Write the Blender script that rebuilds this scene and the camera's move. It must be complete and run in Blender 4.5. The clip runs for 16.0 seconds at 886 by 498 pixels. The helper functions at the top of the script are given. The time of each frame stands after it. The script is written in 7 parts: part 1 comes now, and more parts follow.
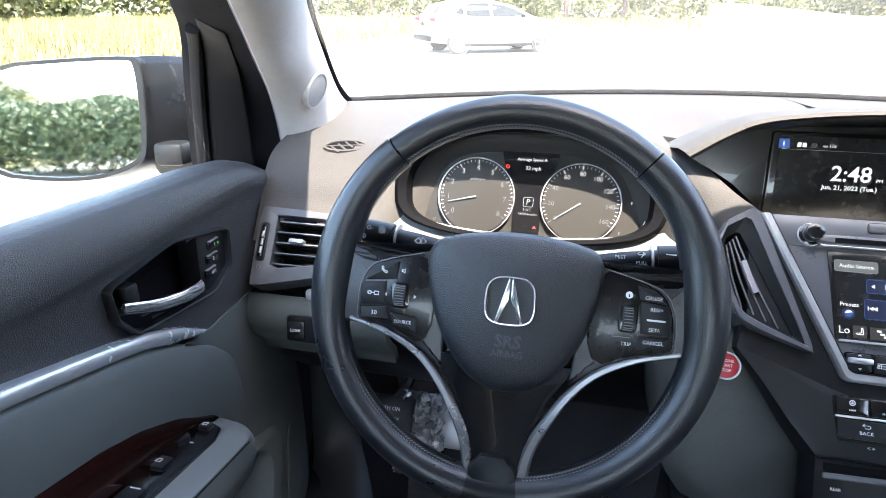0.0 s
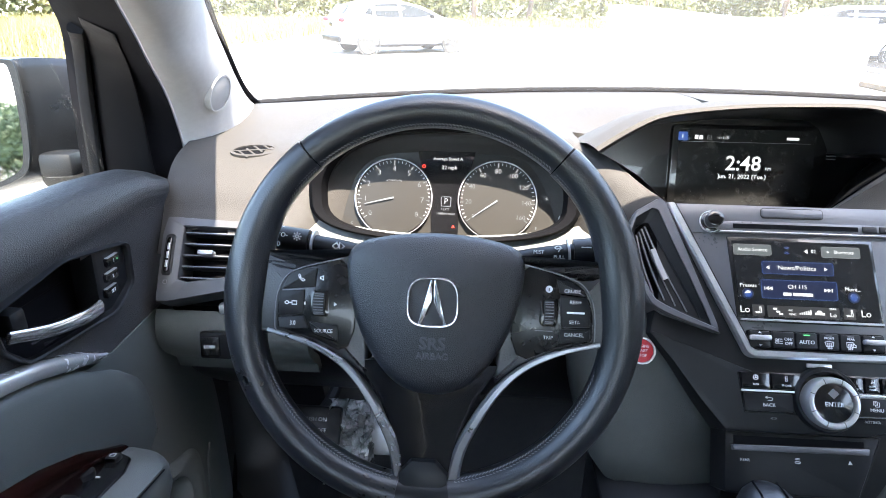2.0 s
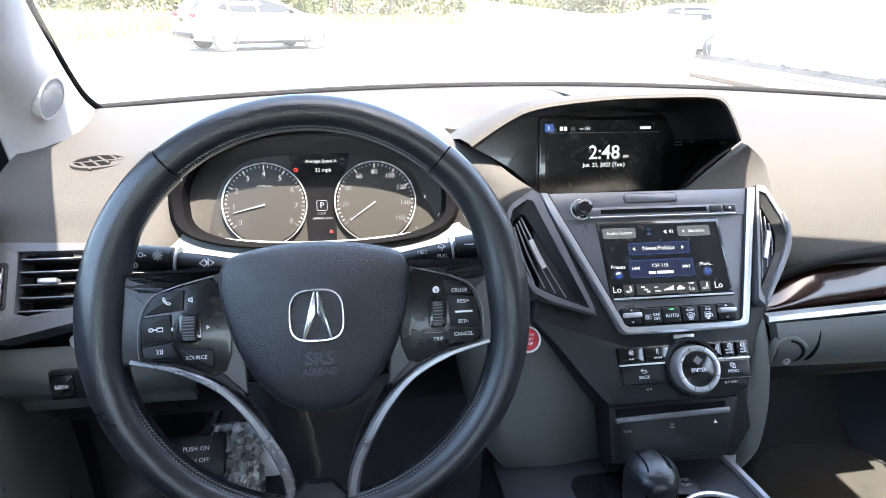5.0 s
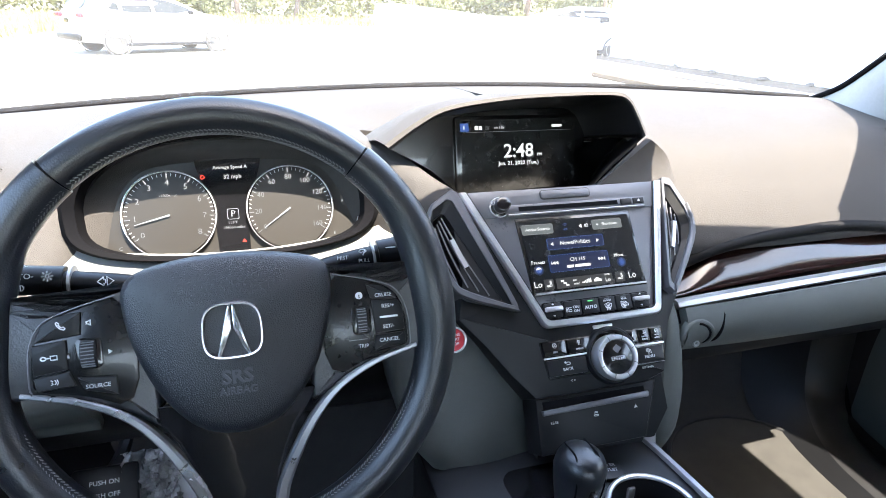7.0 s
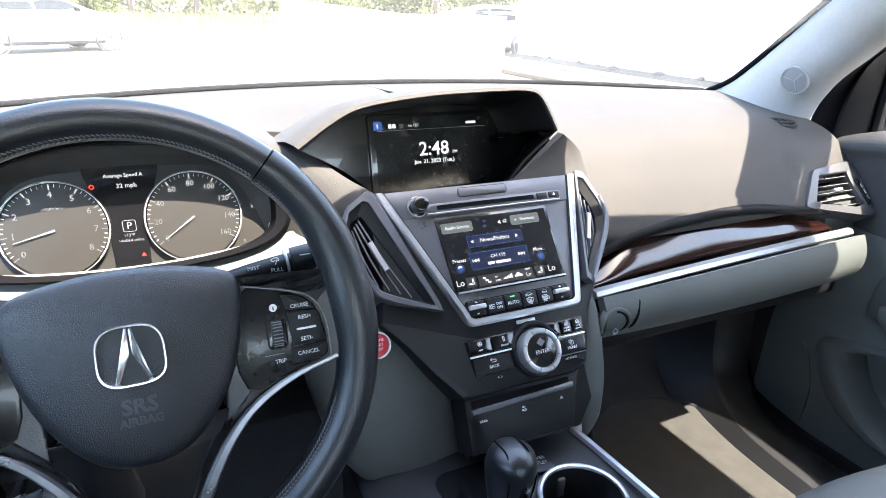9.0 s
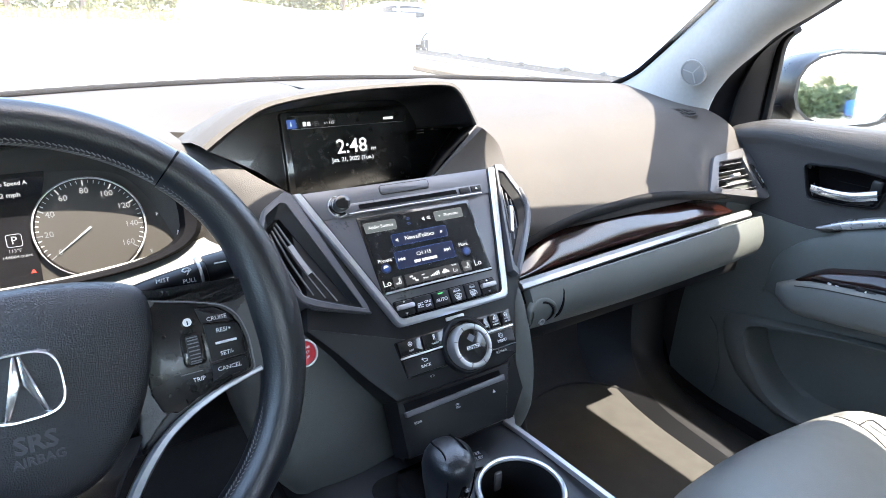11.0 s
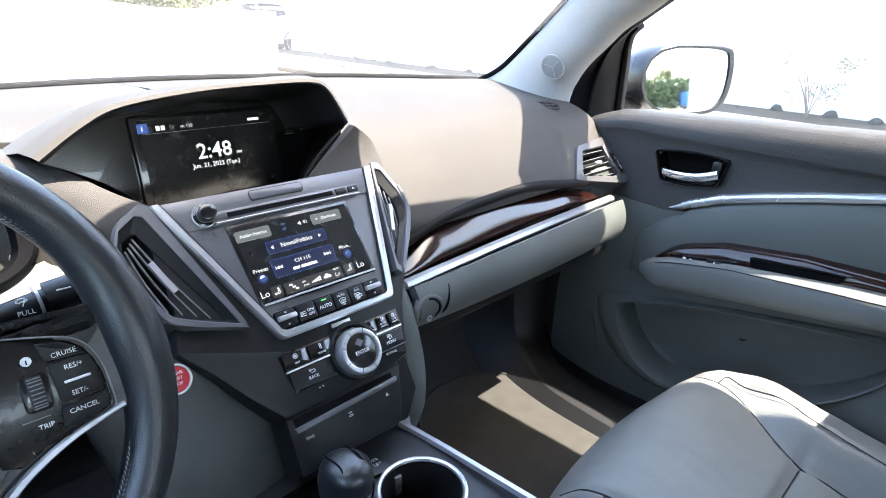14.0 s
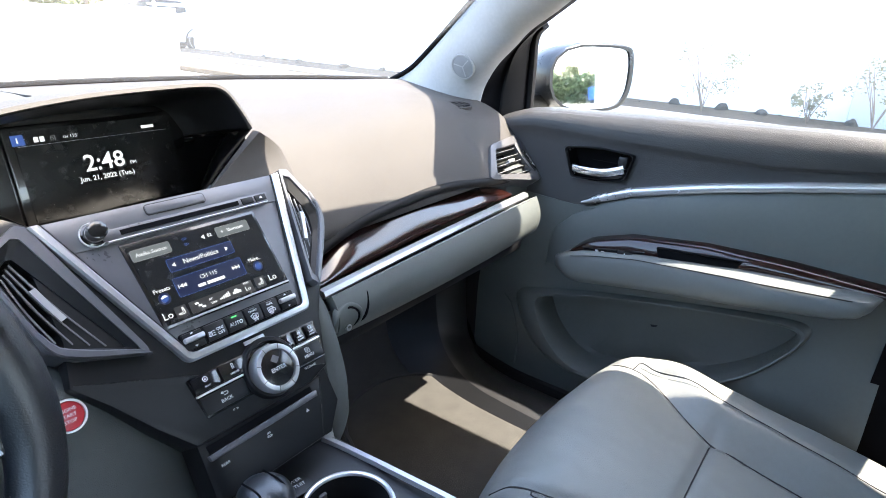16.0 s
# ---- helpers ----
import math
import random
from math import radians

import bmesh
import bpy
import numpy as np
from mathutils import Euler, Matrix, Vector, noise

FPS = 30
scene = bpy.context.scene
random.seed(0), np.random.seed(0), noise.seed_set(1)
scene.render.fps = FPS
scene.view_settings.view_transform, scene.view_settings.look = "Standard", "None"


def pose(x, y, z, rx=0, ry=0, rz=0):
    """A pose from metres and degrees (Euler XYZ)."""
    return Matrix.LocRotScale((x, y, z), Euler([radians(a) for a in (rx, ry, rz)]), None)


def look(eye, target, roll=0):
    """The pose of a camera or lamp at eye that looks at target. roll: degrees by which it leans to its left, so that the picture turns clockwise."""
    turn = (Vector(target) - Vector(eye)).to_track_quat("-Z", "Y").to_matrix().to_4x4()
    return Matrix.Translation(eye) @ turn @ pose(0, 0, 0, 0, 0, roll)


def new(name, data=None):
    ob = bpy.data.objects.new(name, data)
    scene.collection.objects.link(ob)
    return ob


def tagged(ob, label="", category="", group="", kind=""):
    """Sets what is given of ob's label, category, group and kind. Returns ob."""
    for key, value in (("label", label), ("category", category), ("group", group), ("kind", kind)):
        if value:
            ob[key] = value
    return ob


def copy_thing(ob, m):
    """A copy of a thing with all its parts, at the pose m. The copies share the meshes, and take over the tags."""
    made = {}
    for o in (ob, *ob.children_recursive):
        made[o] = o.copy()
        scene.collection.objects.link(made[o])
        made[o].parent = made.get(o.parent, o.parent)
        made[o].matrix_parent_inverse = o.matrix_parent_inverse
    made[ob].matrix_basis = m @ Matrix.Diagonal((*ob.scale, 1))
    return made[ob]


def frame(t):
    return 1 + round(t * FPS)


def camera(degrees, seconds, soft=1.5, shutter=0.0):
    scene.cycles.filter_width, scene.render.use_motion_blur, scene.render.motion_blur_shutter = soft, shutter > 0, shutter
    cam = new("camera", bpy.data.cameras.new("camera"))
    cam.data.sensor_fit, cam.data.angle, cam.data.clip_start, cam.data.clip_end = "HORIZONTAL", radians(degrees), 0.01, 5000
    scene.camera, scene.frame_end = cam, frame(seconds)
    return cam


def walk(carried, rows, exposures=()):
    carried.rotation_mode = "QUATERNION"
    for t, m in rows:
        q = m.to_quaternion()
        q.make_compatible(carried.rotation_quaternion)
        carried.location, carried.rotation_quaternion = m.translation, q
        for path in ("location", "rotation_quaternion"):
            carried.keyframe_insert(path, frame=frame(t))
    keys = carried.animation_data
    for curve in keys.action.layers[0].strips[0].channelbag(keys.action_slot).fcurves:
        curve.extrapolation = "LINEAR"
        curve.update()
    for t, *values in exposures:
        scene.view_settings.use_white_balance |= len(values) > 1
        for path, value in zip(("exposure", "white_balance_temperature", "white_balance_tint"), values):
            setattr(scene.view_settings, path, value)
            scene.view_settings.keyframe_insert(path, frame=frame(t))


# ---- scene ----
cam = camera(73.9, 16.0, soft=0.9)
PATH = [
    (0, (0.049, 0.018, 1.249), (-0.347, 1.825, 0.488), 0.4),
    (0.5, (0.048, 0.019, 1.247), (-0.281, 1.841, 0.492), 0.4),
    (1, (0.048, 0.023, 1.248), (-0.215, 1.854, 0.489), 0.5),
    (1.5, (0.049, 0.024, 1.247), (-0.149, 1.866, 0.492), 0.5),
    (2, (0.049, 0.027, 1.247), (-0.083, 1.873, 0.49), 0.6),
    (2.5, (0.049, 0.029, 1.246), (-0.016, 1.88, 0.492), 0.6),
    (3, (0.048, 0.032, 1.247), (0.05, 1.882, 0.487), 0.7),
    (3.5, (0.047, 0.035, 1.246), (0.118, 1.885, 0.489), 0.8),
    (4, (0.047, 0.038, 1.247), (0.186, 1.883, 0.486), 0.9),
    (6.5, (0.047, 0.051, 1.245), (0.52, 1.841, 0.49), 1.2),
    (7, (0.047, 0.053, 1.244), (0.586, 1.826, 0.491), 1.4),
    (7.5, (0.049, 0.056, 1.244), (0.649, 1.809, 0.492), 1.5),
    (8, (0.05, 0.059, 1.243), (0.712, 1.791, 0.491), 1.5),
    (8.5, (0.054, 0.064, 1.243), (0.783, 1.768, 0.491), 1.5),
    (9, (0.054, 0.068, 1.241), (0.843, 1.745, 0.489), 1.6),
    (11.5, (0.057, 0.085, 1.234), (1.136, 1.593, 0.484), 1.9),
    (12, (0.059, 0.086, 1.232), (1.19, 1.557, 0.485), 1.9),
    (12.5, (0.058, 0.088, 1.232), (1.243, 1.516, 0.486), 2.0),
    (13, (0.058, 0.091, 1.231), (1.297, 1.474, 0.486), 2.1),
    (13.5, (0.062, 0.094, 1.231), (1.35, 1.432, 0.487), 2.2),
    (14, (0.064, 0.095, 1.231), (1.399, 1.386, 0.489), 2.2),
    (14.5, (0.066, 0.096, 1.233), (1.445, 1.339, 0.489), 2.3),
    (15, (0.069, 0.098, 1.232), (1.492, 1.291, 0.49), 2.3),
    (15.5, (0.076, 0.099, 1.234), (1.54, 1.243, 0.493), 2.3),
    (16, (0.079, 0.099, 1.235), (1.584, 1.19, 0.496), 2.4),
]
walk(cam, [(t, look(eye, target, roll)) for t, eye, target, roll in PATH], [(0.0, 3.80, 7050, 10)])

# ---- world, sun, exposure ----
SUN_TO = Vector((0.25, -0.47, 1.0)).normalized()
world = bpy.data.worlds.new("sky")
scene.world = world
world.use_nodes = True
wn = world.node_tree.nodes
sky = wn.new("ShaderNodeTexSky")
sky.sky_type = "NISHITA"
sky.sun_disc = False
sky.sun_elevation = math.asin(SUN_TO.z)
sky.sun_rotation = math.atan2(SUN_TO.x, SUN_TO.y)
sky.air_density, sky.dust_density = 1.0, 1.5
wn["Background"].inputs[1].default_value = 0.15
world.node_tree.links.new(sky.outputs[0], wn["Background"].inputs[0])
sun = new("sun", bpy.data.lights.new("sun", "SUN"))
sun.data.energy, sun.data.angle, sun.data.color = 2.3, radians(0.5), (1.0, 0.95, 0.88)
sun.matrix_world = look((0, 0, 30), tuple(Vector((0, 0, 30)) - SUN_TO))


# ---- materials ----
def mat(name, color, rough=0.5, metal=0.0, vary=0.12, scale=8.0, grain=0.0, grain_scale=700.0, grain_kind="VORONOI", spec=0.5, coat=0.0, rough_vary=0.08, second=None, island=0.0):
    """A surface with two scales of variation in colour and gloss, and a fine relief."""
    m = bpy.data.materials.new(name)
    m.use_nodes = True
    nt = m.node_tree
    b = nt.nodes["Principled BSDF"]
    b.inputs["Metallic"].default_value = metal
    b.inputs["Specular IOR Level"].default_value = spec
    b.inputs["Coat Weight"].default_value = coat
    tc = nt.nodes.new("ShaderNodeTexCoord")
    big = nt.nodes.new("ShaderNodeTexNoise")
    big.inputs["Scale"].default_value = scale
    big.inputs["Detail"].default_value = 6
    nt.links.new(tc.outputs["Object"], big.inputs["Vector"])
    fine = nt.nodes.new("ShaderNodeTexNoise")
    fine.inputs["Scale"].default_value = scale * 17
    fine.inputs["Detail"].default_value = 3
    nt.links.new(tc.outputs["Object"], fine.inputs["Vector"])
    both = nt.nodes.new("ShaderNodeMath")
    both.operation = "MULTIPLY_ADD"
    nt.links.new(fine.outputs[0], both.inputs[0])
    both.inputs[1].default_value = 0.4
    nt.links.new(big.outputs[0], both.inputs[2])
    ramp = nt.nodes.new("ShaderNodeValToRGB")
    ramp.color_ramp.elements[0].position, ramp.color_ramp.elements[1].position = 0.42, 0.98
    lo = [c * (1 - vary) for c in color]
    hi = [min(1, c * (1 + vary)) for c in color] if second is None else second
    ramp.color_ramp.elements[0].color, ramp.color_ramp.elements[1].color = (*lo, 1), (*hi, 1)
    nt.links.new(both.outputs[0], ramp.inputs[0])
    nt.links.new(ramp.outputs[0], b.inputs["Base Color"])
    rr = nt.nodes.new("ShaderNodeMapRange")
    rr.inputs[1].default_value, rr.inputs[2].default_value = 0.35, 0.9
    rr.inputs[3].default_value, rr.inputs[4].default_value = max(0.02, rough - rough_vary), min(1, rough + rough_vary)
    nt.links.new(both.outputs[0], rr.inputs[0])
    nt.links.new(rr.outputs[0], b.inputs["Roughness"])
    if grain > 0:
        if grain_kind == "VORONOI":
            g = nt.nodes.new("ShaderNodeTexVoronoi")
            g.feature = "DISTANCE_TO_EDGE"
        else:
            g = nt.nodes.new("ShaderNodeTexNoise")
        g.inputs["Scale"].default_value = grain_scale
        nt.links.new(tc.outputs["Object"], g.inputs["Vector"])
        bump = nt.nodes.new("ShaderNodeBump")
        bump.inputs["Strength"].default_value = grain
        bump.inputs["Distance"].default_value = 0.6 / grain_scale
        nt.links.new(g.outputs[0], bump.inputs["Height"])
        nt.links.new(bump.outputs[0], b.inputs["Normal"])
    return m


def glass_mat(name, tint=(0.95, 0.97, 0.96), gloss=0.025):
    m = bpy.data.materials.new(name)
    m.use_nodes = True
    nt = m.node_tree
    out = nt.nodes["Material Output"]
    nt.nodes.remove(nt.nodes["Principled BSDF"])
    tr = nt.nodes.new("ShaderNodeBsdfTransparent")
    tr.inputs[0].default_value = (*tint, 1)
    gl = nt.nodes.new("ShaderNodeBsdfGlossy")
    gl.inputs["Roughness"].default_value = 0.02
    mix = nt.nodes.new("ShaderNodeMixShader")
    mix.inputs[0].default_value = gloss
    nt.links.new(tr.outputs[0], mix.inputs[1])
    nt.links.new(gl.outputs[0], mix.inputs[2])
    nt.links.new(mix.outputs[0], out.inputs[0])
    return m


def dusty_glass(name):
    """Windscreen glass with a thin uneven sun-catching film that imitates veiling dash reflections."""
    m = glass_mat(name, (0.96, 0.97, 0.965), 0.02)
    nt = m.node_tree
    out = nt.nodes["Material Output"]
    clean = out.inputs[0].links[0].from_socket
    film = nt.nodes.new("ShaderNodeBsdfTranslucent")
    film.inputs[0].default_value = (0.9, 0.88, 0.84, 1)
    tc = nt.nodes.new("ShaderNodeTexCoord")
    n = nt.nodes.new("ShaderNodeTexNoise")
    n.inputs["Scale"].default_value, n.inputs["Detail"].default_value = 3.0, 5
    nt.links.new(tc.outputs["Object"], n.inputs["Vector"])
    amount = nt.nodes.new("ShaderNodeMapRange")
    amount.inputs[1].default_value, amount.inputs[2].default_value = 0.3, 0.75
    amount.inputs[3].default_value, amount.inputs[4].default_value = 0.012, 0.030
    nt.links.new(n.outputs[0], amount.inputs[0])
    mix = nt.nodes.new("ShaderNodeMixShader")
    nt.links.new(amount.outputs[0], mix.inputs[0])
    nt.links.new(clean, mix.inputs[1])
    nt.links.new(film.outputs[0], mix.inputs[2])
    nt.links.new(mix.outputs[0], out.inputs[0])
    return m


def specks(m, scale, share, color):
    """Scatters tiny dust grains over a material's base colour."""
    nt = m.node_tree
    b = nt.nodes["Principled BSDF"]
    base = b.inputs["Base Color"].links[0].from_socket
    tc = nt.nodes.new("ShaderNodeTexCoord")
    v = nt.nodes.new("ShaderNodeTexVoronoi")
    v.inputs["Scale"].default_value = scale
    nt.links.new(tc.outputs["Object"], v.inputs["Vector"])
    near = nt.nodes.new("ShaderNodeMath")
    near.operation = "LESS_THAN"
    near.inputs[1].default_value = 0.13
    nt.links.new(v.outputs["Distance"], near.inputs[0])
    pick = nt.nodes.new("ShaderNodeSeparateColor")
    nt.links.new(v.outputs["Color"], pick.inputs[0])
    few = nt.nodes.new("ShaderNodeMath")
    few.operation = "LESS_THAN"
    few.inputs[1].default_value = share
    nt.links.new(pick.outputs[0], few.inputs[0])
    both = nt.nodes.new("ShaderNodeMath")
    both.operation = "MULTIPLY"
    nt.links.new(near.outputs[0], both.inputs[0])
    nt.links.new(few.outputs[0], both.inputs[1])
    mix = nt.nodes.new("ShaderNodeMix")
    mix.data_type = "RGBA"
    nt.links.new(both.outputs[0], mix.inputs[0])
    nt.links.new(base, mix.inputs[6])
    mix.inputs[7].default_value = (*color, 1)
    nt.links.new(mix.outputs[2], b.inputs["Base Color"])
    return m


def emit_mat(name, color, strength):
    m = bpy.data.materials.new(name)
    m.use_nodes = True
    b = m.node_tree.nodes["Principled BSDF"]
    b.inputs["Base Color"].default_value = (0.01, 0.01, 0.01, 1)
    b.inputs["Emission Color"].default_value = (*color, 1)
    b.inputs["Emission Strength"].default_value = strength
    b.inputs["Roughness"].default_value = 0.3
    return m


M_DASH = mat("dash_vinyl", (0.057, 0.053, 0.050), 0.56, spec=0.16, grain=0.55, grain_scale=620)
M_BLACK = mat("black_leather", (0.0155, 0.0175, 0.0220), 0.36, spec=0.75, grain=0.6, grain_scale=620)
M_RIM = mat("rim_leather", (0.0115, 0.0130, 0.0165), 0.31, vary=0.15, spec=0.8, grain=0.16, grain_scale=420)
M_DOORPAD = mat("door_vinyl", (0.036, 0.0355, 0.037), 0.45, spec=0.43, grain=0.75, grain_scale=480)
M_PLASTIC = mat("black_plastic", (0.0088, 0.0092, 0.0105), 0.40, spec=0.32, grain=0.1, grain_scale=1500, grain_kind="NOISE")
M_GLOSS = mat("gloss_black", (0.006, 0.006, 0.007), 0.17, coat=0.5, rough_vary=0.04)
M_GREY = mat("grey_vinyl", (0.088, 0.097, 0.093), 0.5, grain=0.3, grain_scale=640)
M_SEAT = mat("grey_leather", (0.202, 0.206, 0.196), 0.38, vary=0.08, grain=0.25, grain_scale=420)
M_PILLAR = mat("pillar_cloth", (0.31, 0.305, 0.30), 0.85, grain=0.2, grain_scale=1800, grain_kind="NOISE")
M_HEAD = mat("headliner", (0.45, 0.45, 0.45), 0.9, grain=0.2, grain_scale=1500, grain_kind="NOISE")
M_SILVER = mat("satin_silver", (0.52, 0.52, 0.54), 0.33, metal=0.6, vary=0.06)
M_DARKSILVER = mat("gunmetal_paint", (0.17, 0.17, 0.18), 0.36, metal=0.35, vary=0.06)
M_CHROME = mat("chrome", (0.80, 0.81, 0.82), 0.30, metal=0.7, vary=0.02, rough_vary=0.02)
M_STRIP = mat("satin_strip", (0.52, 0.53, 0.55), 0.26, metal=0.6, vary=0.03, rough_vary=0.02)
M_LEVER = mat("lever_chrome", (0.72, 0.73, 0.75), 0.16, metal=0.85, vary=0.02, rough_vary=0.02)
M_CAP = specks(mat("mirror_cap", (0.005, 0.0052, 0.006), 0.30, vary=0.3, scale=30), 260.0, 0.25, (0.12, 0.12, 0.12))
M_ARM = mat("armrest_leather", (0.142, 0.150, 0.144), 0.42, vary=0.08, grain=0.35, grain_scale=500)
M_PANEL = mat("panel_black", (0.006, 0.0063, 0.0072), 0.24, spec=0.45, coat=0.2)
M_ACCENT = mat("brushed_accent", (0.26, 0.265, 0.28), 0.27, metal=0.75, vary=0.06)
M_TRIM = mat("satin_trim", (0.70, 0.71, 0.73), 0.30, metal=0.85, vary=0.03, rough_vary=0.03)
M_FASCIA = mat("charcoal_fascia", (0.118, 0.118, 0.127), 0.30, metal=0.25, vary=0.08, scale=14)
M_BEZEL = mat("grey_bezel", (0.125, 0.125, 0.133), 0.34, metal=0.3, vary=0.06)
M_SAIL = mat("sail_black", (0.005, 0.005, 0.006), 0.8, spec=0.06)
M_SAILPANEL = mat("sail_panel", (0.007, 0.007, 0.0075), 0.6, spec=0.14, grain=0.3, grain_scale=900)
M_WOOD = mat("wood_trim", (0.012, 0.0042, 0.0034), 0.17, vary=0.5, scale=4, coat=0.4, spec=0.45, rough_vary=0.015, second=(0.028, 0.0078, 0.0058))
M_CARPET = mat("carpet", (0.037, 0.035, 0.0315), 0.95, vary=0.3, scale=30, grain=0.9, grain_scale=900, grain_kind="NOISE")
M_RUBBER = mat("rubber", (0.02, 0.02, 0.021), 0.7)
M_WHITE = mat("white_print", (0.75, 0.75, 0.76), 0.5, vary=0.03)
M_RED = mat("red_button", (0.42, 0.02, 0.03), 0.3)
M_GLASS = glass_mat("clear_glass")
M_WINDSCREEN = dusty_glass("windscreen_glass")
# for the unseen rear panes, tinted to dim light entering from behind
M_PRIVACY = glass_mat("privacy_glass", (0.22, 0.24, 0.23), 0.04)
M_SILL = mat("sill_plastic", (0.020, 0.020, 0.021), 0.36, spec=0.5, grain=0.3, grain_scale=900)
M_SCREEN = mat("screen_glass", (0.012, 0.0125, 0.013), 0.2, vary=0.4, scale=60, rough_vary=0.1)
specks(M_SCREEN, 300.0, 0.10, (0.25, 0.25, 0.25))
M_GLOWWHITE = emit_mat("lit_white", (0.85, 0.92, 1.0), 0.10)
M_GLOWBLUE = emit_mat("lit_blue", (0.05, 0.14, 0.55), 0.06)
M_GLOWGREEN = emit_mat("lit_green", (0.1, 0.9, 0.3), 0.12)
M_BTNEDGE = emit_mat("screen_edge", (0.4, 0.45, 0.5), 0.05)
M_GLOWRED = emit_mat("lit_red", (1.0, 0.05, 0.03), 0.25)
M_DIAL = mat("dial_face", (0.024, 0.0218, 0.019), 0.42, vary=0.03, scale=3, rough_vary=0.0)
# a glow is added to the white gauge print to brighten it
M_GAUGE = emit_mat("gauge_print_glow", (0.9, 0.93, 1.0), 0.075)
M_GRILLE = mat("grille_cloth", (0.21, 0.21, 0.215), 0.9, vary=0.1, scale=60, grain=0.5, grain_scale=900)
M_MIRROR = mat("mirror_glass", (0.88, 0.93, 0.95), 0.02, metal=1.0, vary=0.02, rough_vary=0.01)
M_BODY = mat("dark_car_paint", (0.028, 0.03, 0.034), 0.3, metal=0.3, vary=0.1, scale=40, coat=0.6)
M_WHITEPAINT = mat("white_car_paint", (0.62, 0.62, 0.63), 0.25, coat=0.6, vary=0.03)
M_TINT = mat("tinted_glass", (0.03, 0.034, 0.037), 0.2, vary=0.1, spec=0.12)
M_TYRE = mat("tyre", (0.05, 0.05, 0.05), 0.8)
M_ASPHALT = mat("pale_concrete", (0.34, 0.32, 0.29), 0.9, vary=0.2, scale=0.5, grain=0.5, grain_scale=60, grain_kind="NOISE")
M_GRASS = mat("dry_grass", (0.27, 0.225, 0.095), 0.95, vary=0.25, scale=0.6, second=(0.235, 0.215, 0.10), grain=1.0, grain_scale=9, grain_kind="NOISE")
M_WALL = mat("white_stucco", (0.78, 0.78, 0.79), 0.9, vary=0.04, scale=1.5, grain=0.4, grain_scale=90, grain_kind="NOISE")
# white stucco greyed to paint in the wall's shaded stretch
M_WALLSHADE = mat("shaded_stucco", (0.46, 0.47, 0.50), 0.9, vary=0.05, scale=1.5, grain=0.4, grain_scale=90, grain_kind="NOISE")
M_KERB = mat("kerb_concrete", (0.45, 0.42, 0.38), 0.9, vary=0.15, scale=3)
M_SOIL = mat("mulch", (0.085, 0.066, 0.048), 0.95, vary=0.4, scale=10, grain=0.8, grain_scale=80, grain_kind="NOISE")
M_LEAF = mat("leaves", (0.100, 0.118, 0.040), 0.6, vary=0.4, scale=1.2, second=(0.175, 0.180, 0.072))
M_TWIG = mat("pale_twigs", (0.24, 0.19, 0.16), 0.9, vary=0.2, scale=12)
M_SPRIG = mat("pale_sprigs", (0.23, 0.21, 0.14), 0.7, vary=0.25, scale=3)
M_HEDGE = mat("hedge_leaves", (0.060, 0.092, 0.036), 0.6, vary=0.4, scale=1.5, second=(0.115, 0.150, 0.062))
M_FRAME = mat("vent_frame_paint", (0.075, 0.075, 0.080), 0.38, metal=0.2, vary=0.06)
M_BARK = mat("bark", (0.12, 0.09, 0.07), 0.9, vary=0.3, scale=12)


# ---- builders ----
def thing(name, m=None, label="", category="", kind="", group=""):
    e = new(name)
    e.empty_display_size = 0.05
    if m is not None:
        e.matrix_basis = m
    return tagged(e, label, category, group, kind)


def part(name, bm, material, parent=None, label="", smooth=True):
    """Links a bmesh as one mesh object under a thing or a part."""
    bmesh.ops.recalc_face_normals(bm, faces=bm.faces)
    me = bpy.data.meshes.new(name)
    bm.to_mesh(me)
    bm.free()
    me.materials.append(material)
    if smooth:
        for p in me.polygons:
            p.use_smooth = True
        me.set_sharp_from_angle(angle=radians(38))
    ob = new(name, me)
    if parent is not None:
        ob.parent = parent
    if label:
        ob["label"] = label
    return ob


def lerp(a, b, t):
    return a + (b - a) * t


def interp(keys, t):
    """A smooth value between a few (t, value) keys."""
    if t <= keys[0][0]:
        return keys[0][1]
    for (a, va), (b, vb) in zip(keys, keys[1:]):
        if t <= b:
            s = (t - a) / (b - a)
            s = s * s * (3 - 2 * s)
            return va + (vb - va) * s
    return keys[-1][1]


def line(keys, t):
    """A straight value between a few (t, value) keys."""
    return float(np.interp(t, [k[0] for k in keys], [k[1] for k in keys]))


def box(cx, cy, cz, sx, sy, sz, bevel=0.0, seg=2, m=None):
    bm = bmesh.new()
    bmesh.ops.create_cube(bm, size=1.0)
    bmesh.ops.scale(bm, vec=(sx, sy, sz), verts=bm.verts)
    if bevel > 0:
        bmesh.ops.bevel(bm, geom=bm.edges[:], offset=min(bevel, 0.49 * min(sx, sy, sz)), segments=seg, profile=0.5, affect="EDGES")
    bmesh.ops.translate(bm, vec=(cx, cy, cz), verts=bm.verts)
    if m is not None:
        bmesh.ops.transform(bm, matrix=m, verts=bm.verts)
    return bm


def smooth_poly(pts, times=2):
    """Rounds the corners of a closed outline."""
    for _ in range(times):
        q = []
        for a, b in zip(pts, pts[1:] + pts[:1]):
            q.append(tuple(lerp(x, y, 0.25) for x, y in zip(a, b)))
            q.append(tuple(lerp(x, y, 0.75) for x, y in zip(a, b)))
        pts = q
    return pts


